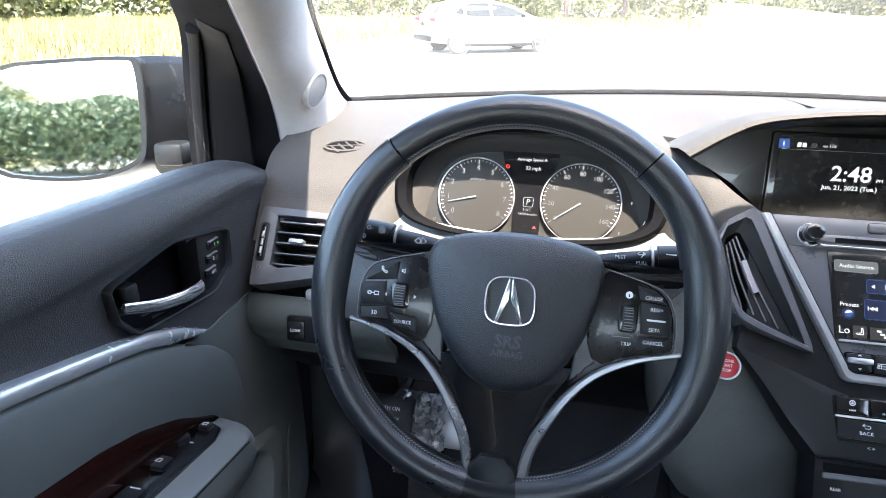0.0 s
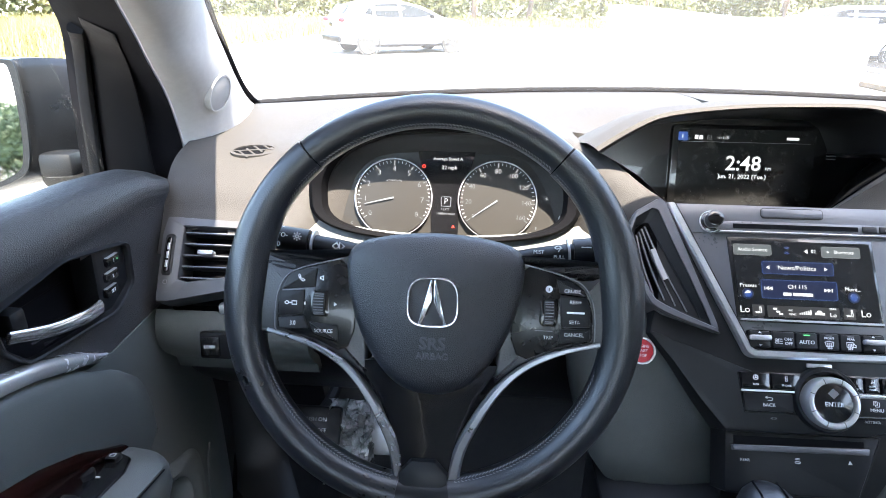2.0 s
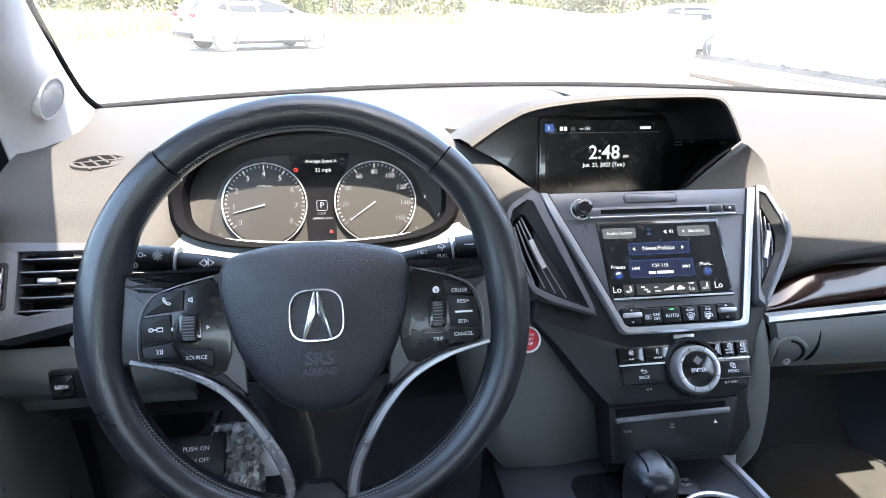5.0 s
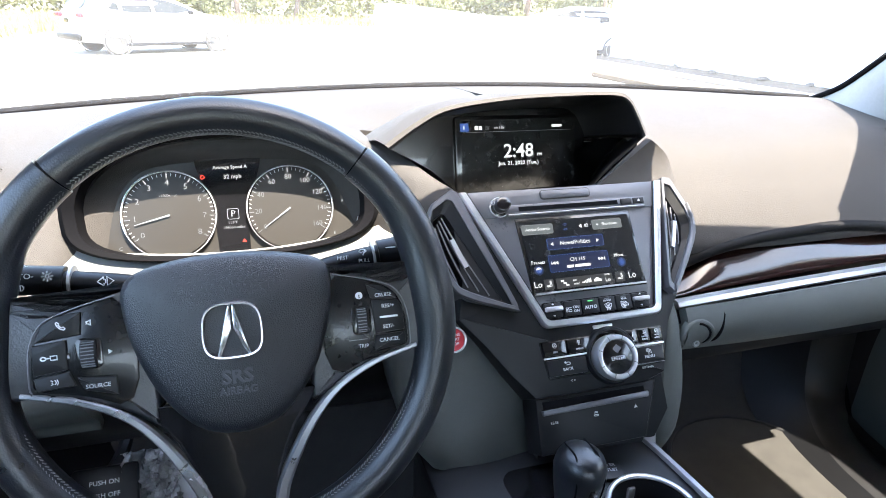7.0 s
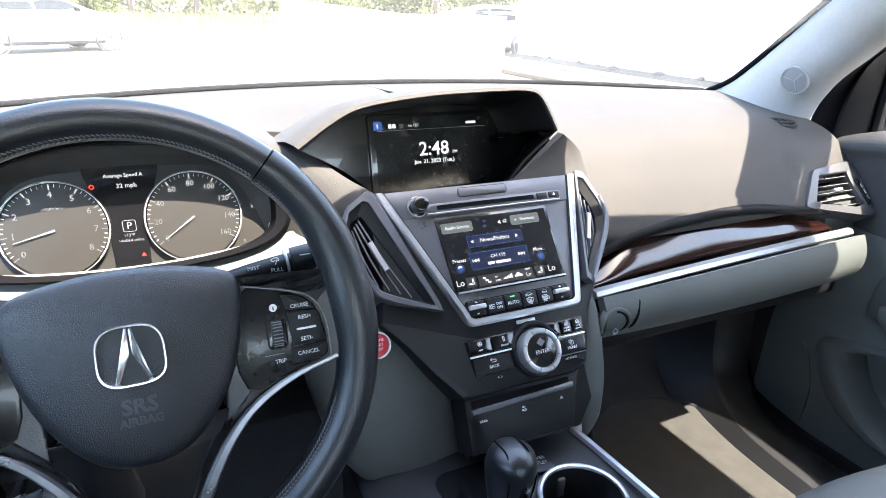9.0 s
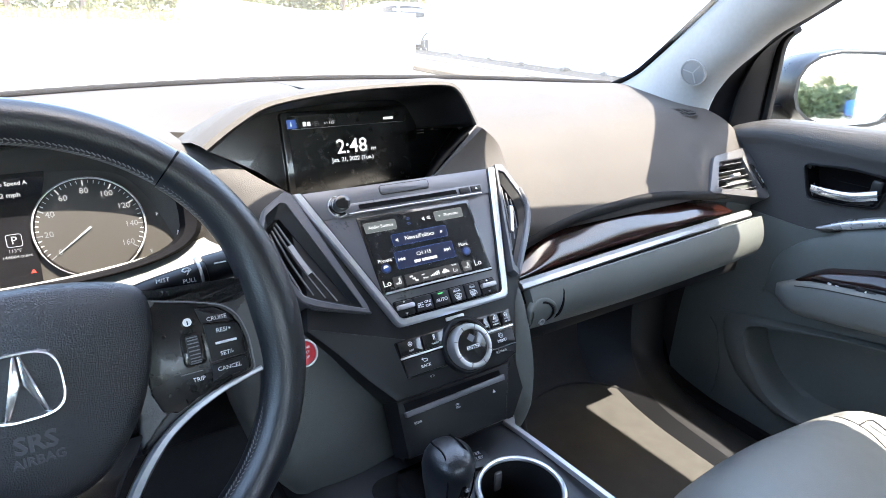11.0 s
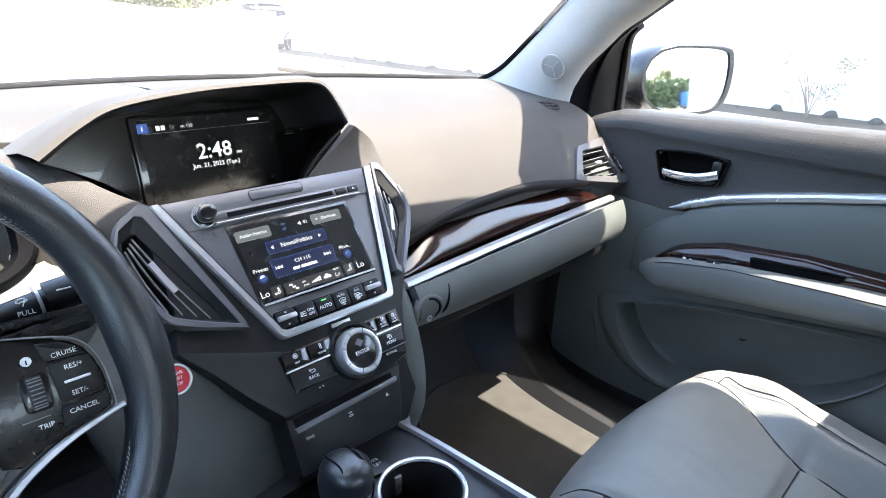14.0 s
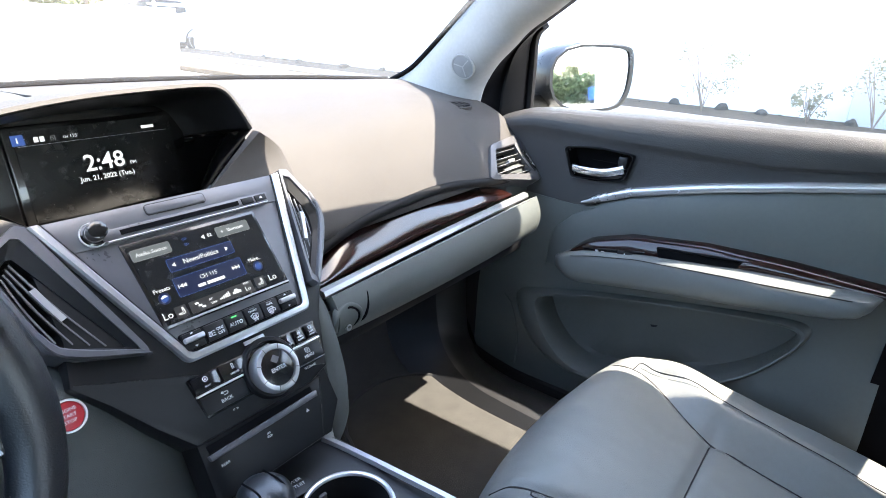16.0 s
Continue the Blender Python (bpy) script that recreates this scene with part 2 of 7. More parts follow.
def soft_corners(pts, f=0.16, times=2):
    """An outline whose sides stay straight and whose corners are rounded."""
    q = []
    n = len(pts)
    for i, p in enumerate(pts):
        a, b = pts[i - 1], pts[(i + 1) % n]
        q += [tuple(lerp(u, v, f) for u, v in zip(p, a)), p, tuple(lerp(u, v, f) for u, v in zip(p, b))]
    return smooth_poly(q, times)


def prism(pts, w0, w1, bevel=0.0, m=None, seg=2):
    """A flat outline (u, v) given thickness from w0 to w1 along the third axis; the far edge rounded."""
    bm = bmesh.new()
    if bevel > 0:
        c = (sum(p[0] for p in pts) / len(pts), sum(p[1] for p in pts) / len(pts))
        rings = [(0.0, w0), (0.0, w1 - bevel)] + [(bevel * (1 - math.cos(a * math.pi / 2 / seg)), w1 - bevel + bevel * math.sin(a * math.pi / 2 / seg)) for a in range(1, seg + 1)]
    else:
        rings = [(0.0, w0), (0.0, w1)]
    n = len(pts)
    area = sum(pts[i][0] * pts[(i + 1) % n][1] - pts[(i + 1) % n][0] * pts[i][1] for i in range(n))
    sgn = 1 if area > 0 else -1
    norms = []
    for i in range(n):
        (ax, ay), (bx, by), (cx, cy) = pts[i - 1], pts[i], pts[(i + 1) % n]
        n1, n2 = Vector((by - ay, ax - bx)), Vector((cy - by, bx - cx))
        v = (n1.normalized() + n2.normalized()) * sgn
        norms.append(v.normalized() if v.length > 1e-6 else Vector((0, 0)))
    rows = [[bm.verts.new((p[0] - k.x * off, p[1] - k.y * off, w)) for p, k in zip(pts, norms)] for off, w in rings]
    for r0, r1 in zip(rows, rows[1:]):
        for i in range(n):
            bm.faces.new((r0[i], r0[(i + 1) % n], r1[(i + 1) % n], r1[i]))
    bm.faces.new(rows[0][::-1])
    bm.faces.new(rows[-1])
    if m is not None:
        bmesh.ops.transform(bm, matrix=m, verts=bm.verts)
    return bm


def ring_bm(outer, inner, w0, w1, m=None, back=True):
    """A frame between two outlines of as many points, from w0 to w1."""
    bm = bmesh.new()
    n = len(outer)
    a = [[bm.verts.new((*p, w)) for p in ps] for ps, w in ((outer, w0), (outer, w1), (inner, w1), (inner, w0))]
    for r0, r1 in zip(a, a[1:] + (a[:1] if back else [])):
        for i in range(n):
            bm.faces.new((r0[i], r0[(i + 1) % n], r1[(i + 1) % n], r1[i]))
    if m is not None:
        bmesh.ops.transform(bm, matrix=m, verts=bm.verts)
    return bm


def loft(rings, caps=True, closed=True, m=None):
    bm = bmesh.new()
    rows = [[bm.verts.new(p) for p in r] for r in rings]
    n = len(rows[0])
    for r0, r1 in zip(rows, rows[1:]):
        for i in range(n if closed else n - 1):
            bm.faces.new((r0[i], r0[(i + 1) % n], r1[(i + 1) % n], r1[i]))
    if caps and closed:
        bm.faces.new(rows[0][::-1])
        bm.faces.new(rows[-1])
    if m is not None:
        bmesh.ops.transform(bm, matrix=m, verts=bm.verts)
    return bm


def sheet(fn, nu, nv, thick=0.006):
    """A curved panel fn(s, t) of some thickness."""
    P = [[Vector(fn(i / nu, j / nv)) for j in range(nv + 1)] for i in range(nu + 1)]
    bm = bmesh.new()
    top, low = [], []
    for i in range(nu + 1):
        a, b = [], []
        for j in range(nv + 1):
            du = P[min(i + 1, nu)][j] - P[max(i - 1, 0)][j]
            dv = P[i][min(j + 1, nv)] - P[i][max(j - 1, 0)]
            nrm = du.cross(dv)
            nrm = nrm.normalized() if nrm.length > 1e-9 else Vector((0, 0, 1))
            a.append(bm.verts.new(P[i][j]))
            b.append(bm.verts.new(P[i][j] - nrm * thick))
        top.append(a), low.append(b)
    for i in range(nu):
        for j in range(nv):
            bm.faces.new((top[i][j], top[i + 1][j], top[i + 1][j + 1], top[i][j + 1]))
            bm.faces.new((low[i][j], low[i][j + 1], low[i + 1][j + 1], low[i + 1][j]))
    for i in range(nu):
        bm.faces.new((top[i][0], low[i][0], low[i + 1][0], top[i + 1][0]))
        bm.faces.new((top[i][nv], top[i + 1][nv], low[i + 1][nv], low[i][nv]))
    for j in range(nv):
        bm.faces.new((top[0][j], top[0][j + 1], low[0][j + 1], low[0][j]))
        bm.faces.new((top[nu][j], low[nu][j], low[nu][j + 1], top[nu][j + 1]))
    return bm


def spline(pts, n):
    """n + 1 points along a smooth curve through the given ones."""
    P = [Vector(p) for p in pts]
    P = [2 * P[0] - P[1]] + P + [2 * P[-1] - P[-2]]
    out, k = [], len(P) - 3
    for i in range(n + 1):
        s = min(i / n * k, k - 1e-9)
        j = int(s)
        t = s - j
        a, b, c, d = P[j:j + 4]
        out.append(0.5 * (2 * b + (c - a) * t + (2 * a - 5 * b + 4 * c - d) * t * t + (3 * b - a - 3 * c + d) * t ** 3))
    return out


def sweep(pts, section, n=24, up=(0, 0, 1), closed=False, scale=None, m=None):
    """A section (side, up) drawn along a smooth path."""
    path = [Vector(p) for p in pts] if closed else spline(pts, n)
    rings = []
    k = len(path)
    for i, p in enumerate(path):
        t = (path[(i + 1) % k] - path[i - 1]) if closed else (path[min(i + 1, k - 1)] - path[max(i - 1, 0)])
        t.normalize()
        side = t.cross(Vector(up)).normalized()
        top = side.cross(t)
        s = 1 if scale is None else scale(i / (k - 1))
        rings.append([p + side * a * s + top * b * s for a, b in section])
    if closed:
        rings.append(rings[0])
        bm = loft(rings, caps=False, m=m)
        bmesh.ops.remove_doubles(bm, verts=bm.verts, dist=1e-6)
        return bm
    return loft(rings, m=m)


def circle(r, n=24, cx=0.0, cy=0.0, ry=None):
    return [(cx + r * math.cos(2 * math.pi * i / n), cy + (ry or r) * math.sin(2 * math.pi * i / n)) for i in range(n)]


def rrect(cx, cy, w, h, r, n=4):
    pts = []
    for qx, qy, a0 in ((1, 1, 0), (-1, 1, 90), (-1, -1, 180), (1, -1, 270)):
        for i in range(n + 1):
            a = radians(a0 + 90 * i / n)
            pts.append((cx + qx * (w / 2 - r) + r * math.cos(a), cy + qy * (h / 2 - r) + r * math.sin(a)))
    return pts


def words(text, size, material, parent, u, v, w, m=None, bold=0.0, align="CENTER", turn=0.0):
    """Raised lettering on a panel, as a mesh of its own."""
    cu = bpy.data.curves.new("lettering", "FONT")
    cu.body, cu.size, cu.extrude, cu.offset = text, size, 0.0002, bold
    cu.align_x, cu.align_y = align, "CENTER"
    cu.resolution_u = 2
    tmp = bpy.data.objects.new("lettering", cu)
    me = bpy.data.meshes.new_from_object(tmp)
    bpy.data.objects.remove(tmp)
    me.materials.clear()
    me.materials.append(material)
    me.transform(Matrix.Translation((u, v, w)) @ Matrix.Rotation(turn, 4, "Z"))
    if m is not None:
        me.transform(m)
    ob = new("lettering", me)
    ob.parent = parent
    return ob


def soft_line(pts, times=2):
    """Rounds the bends of an open outline and keeps its ends."""
    for _ in range(times):
        q = [pts[0]]
        for a, b in zip(pts, pts[1:]):
            q.append(tuple(lerp(x, y, 0.25) for x, y in zip(a, b)))
            q.append(tuple(lerp(x, y, 0.75) for x, y in zip(a, b)))
        pts = q + [pts[-1]]
    return pts


def band(outer, inner, w0, w1, edge=0.001, m=None):
    """A flat strip between two open outlines, its edges rounded."""
    rings = []
    for a, b in zip(outer, inner):
        d = Vector((b[0] - a[0], b[1] - a[1])).normalized() * edge
        rings.append([(*a, w0), (*a, w1 - edge), (a[0] + d.x, a[1] + d.y, w1), (b[0] - d.x, b[1] - d.y, w1), (*b, w1 - edge), (*b, w0)])
    return loft(rings, m=m)


def strokes(lines, width, w0, w1, at=(0.0, 0.0), size=1.0, m=None):
    """Thin raised lines of a printed symbol, each a run of (u, v) points."""
    bm = bmesh.new()
    for pts in lines:
        P = [Vector((at[0] + u * size, at[1] + v * size)) for u, v in pts]
        shut = (P[0] - P[-1]).length < 1e-7
        if shut:
            P = P[:-1]
        n = len(P)
        rows = []
        for i, q in enumerate(P):
            a = P[i - 1] if (i or shut) else q
            b = P[(i + 1) % n] if (i < n - 1 or shut) else q
            d = (b - a).normalized()
            side = Vector((-d.y, d.x)) * width / 2
            rows.append([bm.verts.new((*(q + side), w0)), bm.verts.new((*(q + side), w1)), bm.verts.new((*(q - side), w1)), bm.verts.new((*(q - side), w0))])
        for r0, r1 in list(zip(rows, rows[1:])) + ([(rows[-1], rows[0])] if shut else []):
            for k in range(4):
                bm.faces.new((r0[k], r0[(k + 1) % 4], r1[(k + 1) % 4], r1[k]))
        if not shut:
            bm.faces.new(rows[0])
            bm.faces.new(rows[-1][::-1])
    if m is not None:
        bmesh.ops.transform(bm, matrix=m, verts=bm.verts)
    return bm


def loop(r, n=14, cx=0.0, cy=0.0, ry=None):
    c = circle(r, n, cx, cy, ry)
    return c + c[:1]


def arc(r, a0, a1, n=8, cx=0.0, cy=0.0):
    return [(cx + r * math.cos(radians(lerp(a0, a1, i / n))), cy + r * math.sin(radians(lerp(a0, a1, i / n)))) for i in range(n + 1)]


def wave(x, y0, y1, n=6, a=0.06):
    return [(x + a * (1 if k % 2 else -1), lerp(y0, y1, k / n)) for k in range(n + 1)]


# printed symbols within a unit square
SYMBOLS = {
    "fan": [loop(0.12, 10, -0.3, 0.0), arc(0.22, 20, 140, 5, -0.3, 0.1), arc(0.22, 200, 320, 5, -0.3, -0.1), [(0.0, 0.35), (0.0, -0.35)], [(0.12, 0.3), (0.5, 0.3)], [(0.12, 0.0), (0.5, 0.0)], [(0.12, -0.3), (0.5, -0.3)]],
    "front_glass": [[(-0.5, 0.25), (0.0, 0.42), (0.5, 0.25), (0.36, -0.2), (-0.36, -0.2), (-0.5, 0.25)], wave(-0.2, -0.5, 0.2), wave(0.0, -0.5, 0.2), wave(0.2, -0.5, 0.2)],
    "rear_glass": [[(-0.5, 0.35), (0.2, 0.35), (0.2, -0.25), (-0.5, -0.25), (-0.5, 0.35)], wave(-0.32, -0.5, 0.2), wave(-0.14, -0.5, 0.2), wave(0.04, -0.5, 0.2), [(0.25, -0.2), (0.5, -0.2), (0.5, 0.05), (0.35, 0.1), (0.28, 0.25)]],
    "compass": [loop(0.42, 16), [(-0.16, -0.2), (0.0, 0.25), (0.16, -0.2), (0.0, -0.08), (-0.16, -0.2)]],
    "handset": [[(-0.16, 0.5), (0.16, 0.5), (0.16, -0.5), (-0.16, -0.5), (-0.16, 0.5)], [(-0.05, 0.35), (0.05, 0.35)], [(-0.05, 0.1), (0.05, 0.1)], [(-0.05, -0.1), (0.05, -0.1)]],
    "info": [[(0.0, 0.5), (0.0, 0.36)], [(0.0, 0.2), (0.0, -0.5)]],
    "note": [loop(0.12, 8, -0.22, -0.32), loop(0.12, 8, 0.24, -0.22), [(-0.1, -0.32), (-0.1, 0.36), (0.36, 0.46), (0.36, -0.22)]],
    "headset": [arc(0.36, 200, -20, 10), [(-0.34, -0.1), (-0.34, -0.42), (-0.2, -0.42), (-0.2, -0.1)], [(0.34, -0.1), (0.34, -0.42), (0.2, -0.42), (0.2, -0.1)]],
    "return": [[(-0.2, 0.4), (-0.5, 0.2), (-0.2, 0.0)], [(-0.5, 0.2), (0.3, 0.2)] + arc(0.2, 90, -90, 6, 0.3, 0.0) + [(-0.2, -0.2)]],
    "pages": [[(-0.4, 0.4), (0.1, 0.4), (0.1, -0.1), (-0.4, -0.1), (-0.4, 0.4)], [(0.1, 0.25), (0.4, 0.25), (0.4, -0.35), (-0.15, -0.35), (-0.15, -0.1)], [(-0.25, 0.25), (-0.05, 0.25)], [(-0.25, 0.08), (-0.05, 0.08)]],
    "phone": [[(-0.45, 0.35), (-0.35, 0.5), (-0.12, 0.28), (-0.2, 0.1), (0.12, -0.22), (0.3, -0.12), (0.5, -0.36), (0.34, -0.48), (0.0, -0.36), (-0.34, 0.0), (-0.45, 0.35)]],
    "link": [loop(0.16, 10, -0.34, 0.0, 0.12), [(-0.18, 0.0), (0.1, 0.0)], [(0.1, 0.14), (0.5, 0.14), (0.5, -0.14), (0.1, -0.14), (0.1, 0.14)]],
    "voice": [arc(0.3, 60, -60, 6, -0.1, 0.0), [(-0.35, 0.3), (-0.1, 0.12), (-0.25, 0.0), (-0.1, -0.15), (-0.35, -0.3)], arc(0.5, 40, -40, 6, -0.1, 0.0)],
    "speaker": [[(-0.3, 0.16), (-0.1, 0.16), (0.2, 0.42), (0.2, -0.42), (-0.1, -0.16), (-0.3, -0.16), (-0.3, 0.16)]],
    "lamp": [loop(0.16, 10)] + [[(0.28 * math.cos(a), 0.28 * math.sin(a)), (0.5 * math.cos(a), 0.5 * math.sin(a))] for a in (0, 0.785, 1.571, 2.356, 3.142, 3.927, 4.712, 5.498)],
    "beam": [arc(0.3, -90, 90, 6, 0.0, 0.0) + [(0.0, -0.3)], [(-0.12, 0.2), (-0.5, 0.2)], [(-0.12, 0.0), (-0.5, 0.0)], [(-0.12, -0.2), (-0.5, -0.2)]],
    "turn": [[(-0.1, 0.3), (-0.5, 0.0), (-0.1, -0.3), (-0.1, -0.12), (0.0, -0.12), (0.0, 0.12), (-0.1, 0.12), (-0.1, 0.3)], [(0.1, 0.3), (0.5, 0.0), (0.1, -0.3), (0.1, 0.3)]],
    "wiper": [arc(0.5, 30, 150, 8, 0.0, -0.2), arc(0.2, 30, 150, 6, 0.0, -0.2), [(0.43, 0.05), (0.17, -0.1)], [(-0.43, 0.05), (-0.17, -0.1)], [(0.0, -0.4), (0.25, 0.15)]],
    "seat": [[(0.3, 0.5), (0.38, -0.1), (0.36, -0.3), (-0.35, -0.3), (-0.45, -0.18), (0.15, -0.12), (0.18, 0.5), (0.3, 0.5)]],
    "pane": [[(-0.4, -0.3), (-0.4, 0.1), (-0.1, 0.4), (0.4, 0.4), (0.4, -0.3), (-0.4, -0.3)]],
}


def symbol(kind, size, material, parent, u, v, w, m=None, width=0.09):
    return part("symbol", strokes(SYMBOLS[kind], width * size, w, w + 0.0004, (u, v), size, m), material, parent, smooth=False)


def tilted(x, y, z, tilt):
    """A frame whose first axis is to the car's right, second up along a face leaning forward, third towards the seats."""
    a = radians(tilt)
    u, v, w = Vector((1, 0, 0)), Vector((0, math.sin(a), math.cos(a))), Vector((0, -math.cos(a), math.sin(a)))
    m = Matrix((u, v, w)).transposed().to_4x4()
    m.translation = (x, y, z)
    return m


CX = 0.40  # the car's centre line


def mx(side, x):
    """A place right of the centre line, or its mirror image for side -1."""
    return CX + side * (x - CX)


# ---- outside: ground, building, field ----
bm = bmesh.new()
bmesh.ops.create_grid(bm, x_segments=8, y_segments=8, size=900)
ground = tagged(part("ground", bm, M_ASPHALT, smooth=False), "pale sun-bleached concrete parking lot", "ground", kind="structure")

bm = box(0, 0, 0.0, 120, 60, 0.16, 0.05)
bmesh.ops.translate(bm, vec=(-5, 71.5, 0.0), verts=bm.verts)
tagged(part("field_far", bm, M_GRASS, smooth=False), "strip of dry yellow grass behind the lot", "grass", kind="structure")
bm = box(-57.8, 10, 0.0, 100, 200, 0.14, 0.05)
tagged(part("field_side", bm, M_GRASS, smooth=False), "dry yellow grass field beside the lot", "grass", kind="structure")

building = thing("building", pose(9.6, 0, 0), "long white stucco building with bare sunlit wall", "building", kind="structure")
part("wall", box(4, -7.2, 2.6, 8, 46, 5.2, 0.02), M_WALL, building, smooth=False)
part("roof", box(4, -7.2, 5.3, 8.3, 46.3, 0.2, 0.02), M_KERB, building, "grey roof edge", smooth=False)
# the pier's shade is put into its colour
part("pier", box(-0.15, -1.6, 2.6, 0.3, 4.2, 5.19, 0.02), M_WALLSHADE, building, "projecting wall section, greyed to look shaded", smooth=False)
bed = box(9.0, -7.0, 0.06, 1.15, 46, 0.12, 0.02)
tagged(part("planting_bed", bed, M_SOIL, smooth=False), "brown mulch bed along the building", "bed", kind="structure")
tagged(part("kerb", box(8.35, -7.0, 0.07, 0.16, 46, 0.14, 0.02), M_KERB), "pale concrete kerb edging the bed", "kerb", kind="structure")


M_PATH = mat("tan_paving", (0.105, 0.086, 0.060), 0.9, vary=0.18, scale=1.2, grain=0.4, grain_scale=40, grain_kind="NOISE")
M_ROCK = mat("grey_rock", (0.10, 0.09, 0.08), 0.9, vary=0.35, scale=9, grain=0.6, grain_scale=30, grain_kind="NOISE")
tagged(part("walkway", box(7.6, 11.2, 0.03, 1.4, 9.0, 0.06, 0.015), M_PATH, smooth=False), "tan sunlit paving beside the building", "walkway", kind="structure")
tagged(part("walk_edging", box(6.82, 11.2, 0.05, 0.14, 9.0, 0.10, 0.02), M_SOIL, smooth=False), "dark edging along the tan paving", "edging", kind="structure")
rock_rng = random.Random(41)
for k in range(34):
    bm = bmesh.new()
    bmesh.ops.create_icosphere(bm, subdivisions=2, radius=1.0)
    seed = rock_rng.uniform(0, 50)
    for v in bm.verts:
        v.co *= 1 + 0.35 * noise.noise(v.co * 1.3 + Vector((seed, 0, 0)))
    size = rock_rng.choice((0.025, 0.035, 0.05, 0.075))
    at = pose(9.35 + rock_rng.uniform(-0.18, 0.15), lerp(-4.0, 14.5, (k + rock_rng.random()) / 34), 0.11 + 0.25 * size, 0, 0, rock_rng.uniform(0, 360)) @ Matrix.Diagonal((size, size * rock_rng.uniform(1.0, 1.8), size * rock_rng.uniform(0.7, 1.1), 1))
    rock = tagged(part("rock", bm, M_ROCK, smooth=False), "small grey rock in the mulch bed", "rock", "rocks in the bed")
    rock.matrix_basis = at


def leaf_cloud(rng, n, centre, radius, size, squash=0.8):
    """Many small leaf blades in uneven clumps."""
    verts, faces = [], []
    clumps = [(Vector(centre) + Vector((rng.uniform(-1, 1) * radius, rng.uniform(-1, 1) * radius, rng.uniform(-1, 1) * radius * squash)), radius * rng.uniform(0.22, 0.5)) for _ in range(14)]
    for _ in range(n):
        c, r = clumps[rng.randrange(len(clumps))]
        d = Vector((rng.gauss(0, 1), rng.gauss(0, 1), rng.gauss(0, 1))).normalized() * r * rng.uniform(0.5, 1.0)
        p = c + d
        a = Vector((rng.gauss(0, 1), rng.gauss(0, 1), rng.gauss(0, 1))).normalized() * size * rng.uniform(0.6, 1.3)
        b = a.cross(Vector((rng.gauss(0, 1), rng.gauss(0, 1), rng.gauss(0, 1)))).normalized() * size * 0.5
        k = len(verts)
        verts += [p - a, p + b, p + a, p - b]
        faces.append((k, k + 1, k + 2, k + 3))
    me = bpy.data.meshes.new("crown")
    me.from_pydata(verts, [], faces)
    me.materials.append(M_LEAF)
    return me


def tree(rng, height, spread, leaves, size, label):
    e = thing("tree", None, label, "tree")
    rings = []
    for i in range(7):
        s = i / 6
        r = lerp(0.035 * height, 0.008 * height, s)
        rings.append([(0.05 * height * math.sin(3 * s) + r * math.cos(a), r * math.sin(a), s * height * 0.75) for a in np.linspace(0, 2 * math.pi, 8, endpoint=False)])
    bm = loft(rings)
    for k in range(6):
        a, z = rng.uniform(0, 6.28), height * rng.uniform(0.3, 0.6)
        end = (math.cos(a) * spread * 0.7, math.sin(a) * spread * 0.7, z + height * 0.25)
        limb = sweep([(0.05 * height * math.sin(3 * z / height), 0, z), (end[0] * 0.5, end[1] * 0.5, z + height * 0.1), end], circle(0.01 * height, 6), 5, up=(0.3, 0.2, 1), scale=lambda t: 1 - 0.7 * t)
        me = bpy.data.meshes.new("limb")
        limb.to_mesh(me)
        limb.free()
        bm.from_mesh(me)
    part("trunk", bm, M_BARK, e)
    crown = new("crown", leaf_cloud(rng, leaves, (0, 0, height * 0.5), spread, size, 0.5 * height / spread))
    crown.parent = e
    return e


def tufts(rng, n, x0, x1, y0, y1, name, label):
    verts, faces = [], []
    for _ in range(n):
        x, y, a = rng.uniform(x0, x1), rng.uniform(y0, y1), rng.uniform(0, 3.14)
        h, w = rng.uniform(0.25, 0.75), rng.uniform(0.02, 0.06)
        lx, ly = rng.uniform(-0.2, 0.2), rng.uniform(-0.2, 0.2)
        k = len(verts)
        verts += [(x - w * math.cos(a), y - w * math.sin(a), 0.05), (x + w * math.cos(a), y + w * math.sin(a), 0.05), (x + lx, y + ly, h)]
        faces.append((k, k + 1, k + 2))
    me = bpy.data.meshes.new(name)
    me.from_pydata(verts, [], faces)
    me.materials.append(M_GRASS)
    tagged(new(name, me), label, "grass", kind="stuff")


tufts(random.Random(8), 26000, -34, -7.8, 4, 45, "grass_side", "tall dry yellow grass beside the lot")
tufts(random.Random(9), 12000, -30, 40, 41.6, 50, "grass_far", "dry yellow grass at the far edge")
rng = random.Random(5)
kinds = [tree(rng, h, s, 4200, 0.16, l) for h, s, l in ((6.5, 2.6, "leafy green roadside tree with broad crown"), (5.0, 2.2, "small round green tree at field edge"), (8.0, 2.8, "tall green tree with uneven crown"))]
spots = []
for k in range(34):
    spots.append((lerp(-46, 60, k / 33) + rng.uniform(-1, 1), 55 + rng.uniform(-7, 9)))
for k in range(26):
    spots.append((-40 + rng.uniform(-4, 4), lerp(42, -48, k / 25)))
for k in range(26):
    spots.append((lerp(-36, 60, k / 25) + rng.uniform(-1.2, 1.2), -128 + rng.uniform(-5, 3)))
for k, (x, y) in enumerate(spots):
    t = kinds[k] if k < 3 else copy_thing(kinds[k % 3], Matrix())
    t.matrix_basis = pose(x, y, 0, 0, 0, rng.uniform(0, 360)) @ Matrix.Diagonal((*([rng.uniform(0.75, 1.25)] * 3), 1))
    t["group"] = "trees round the lot"


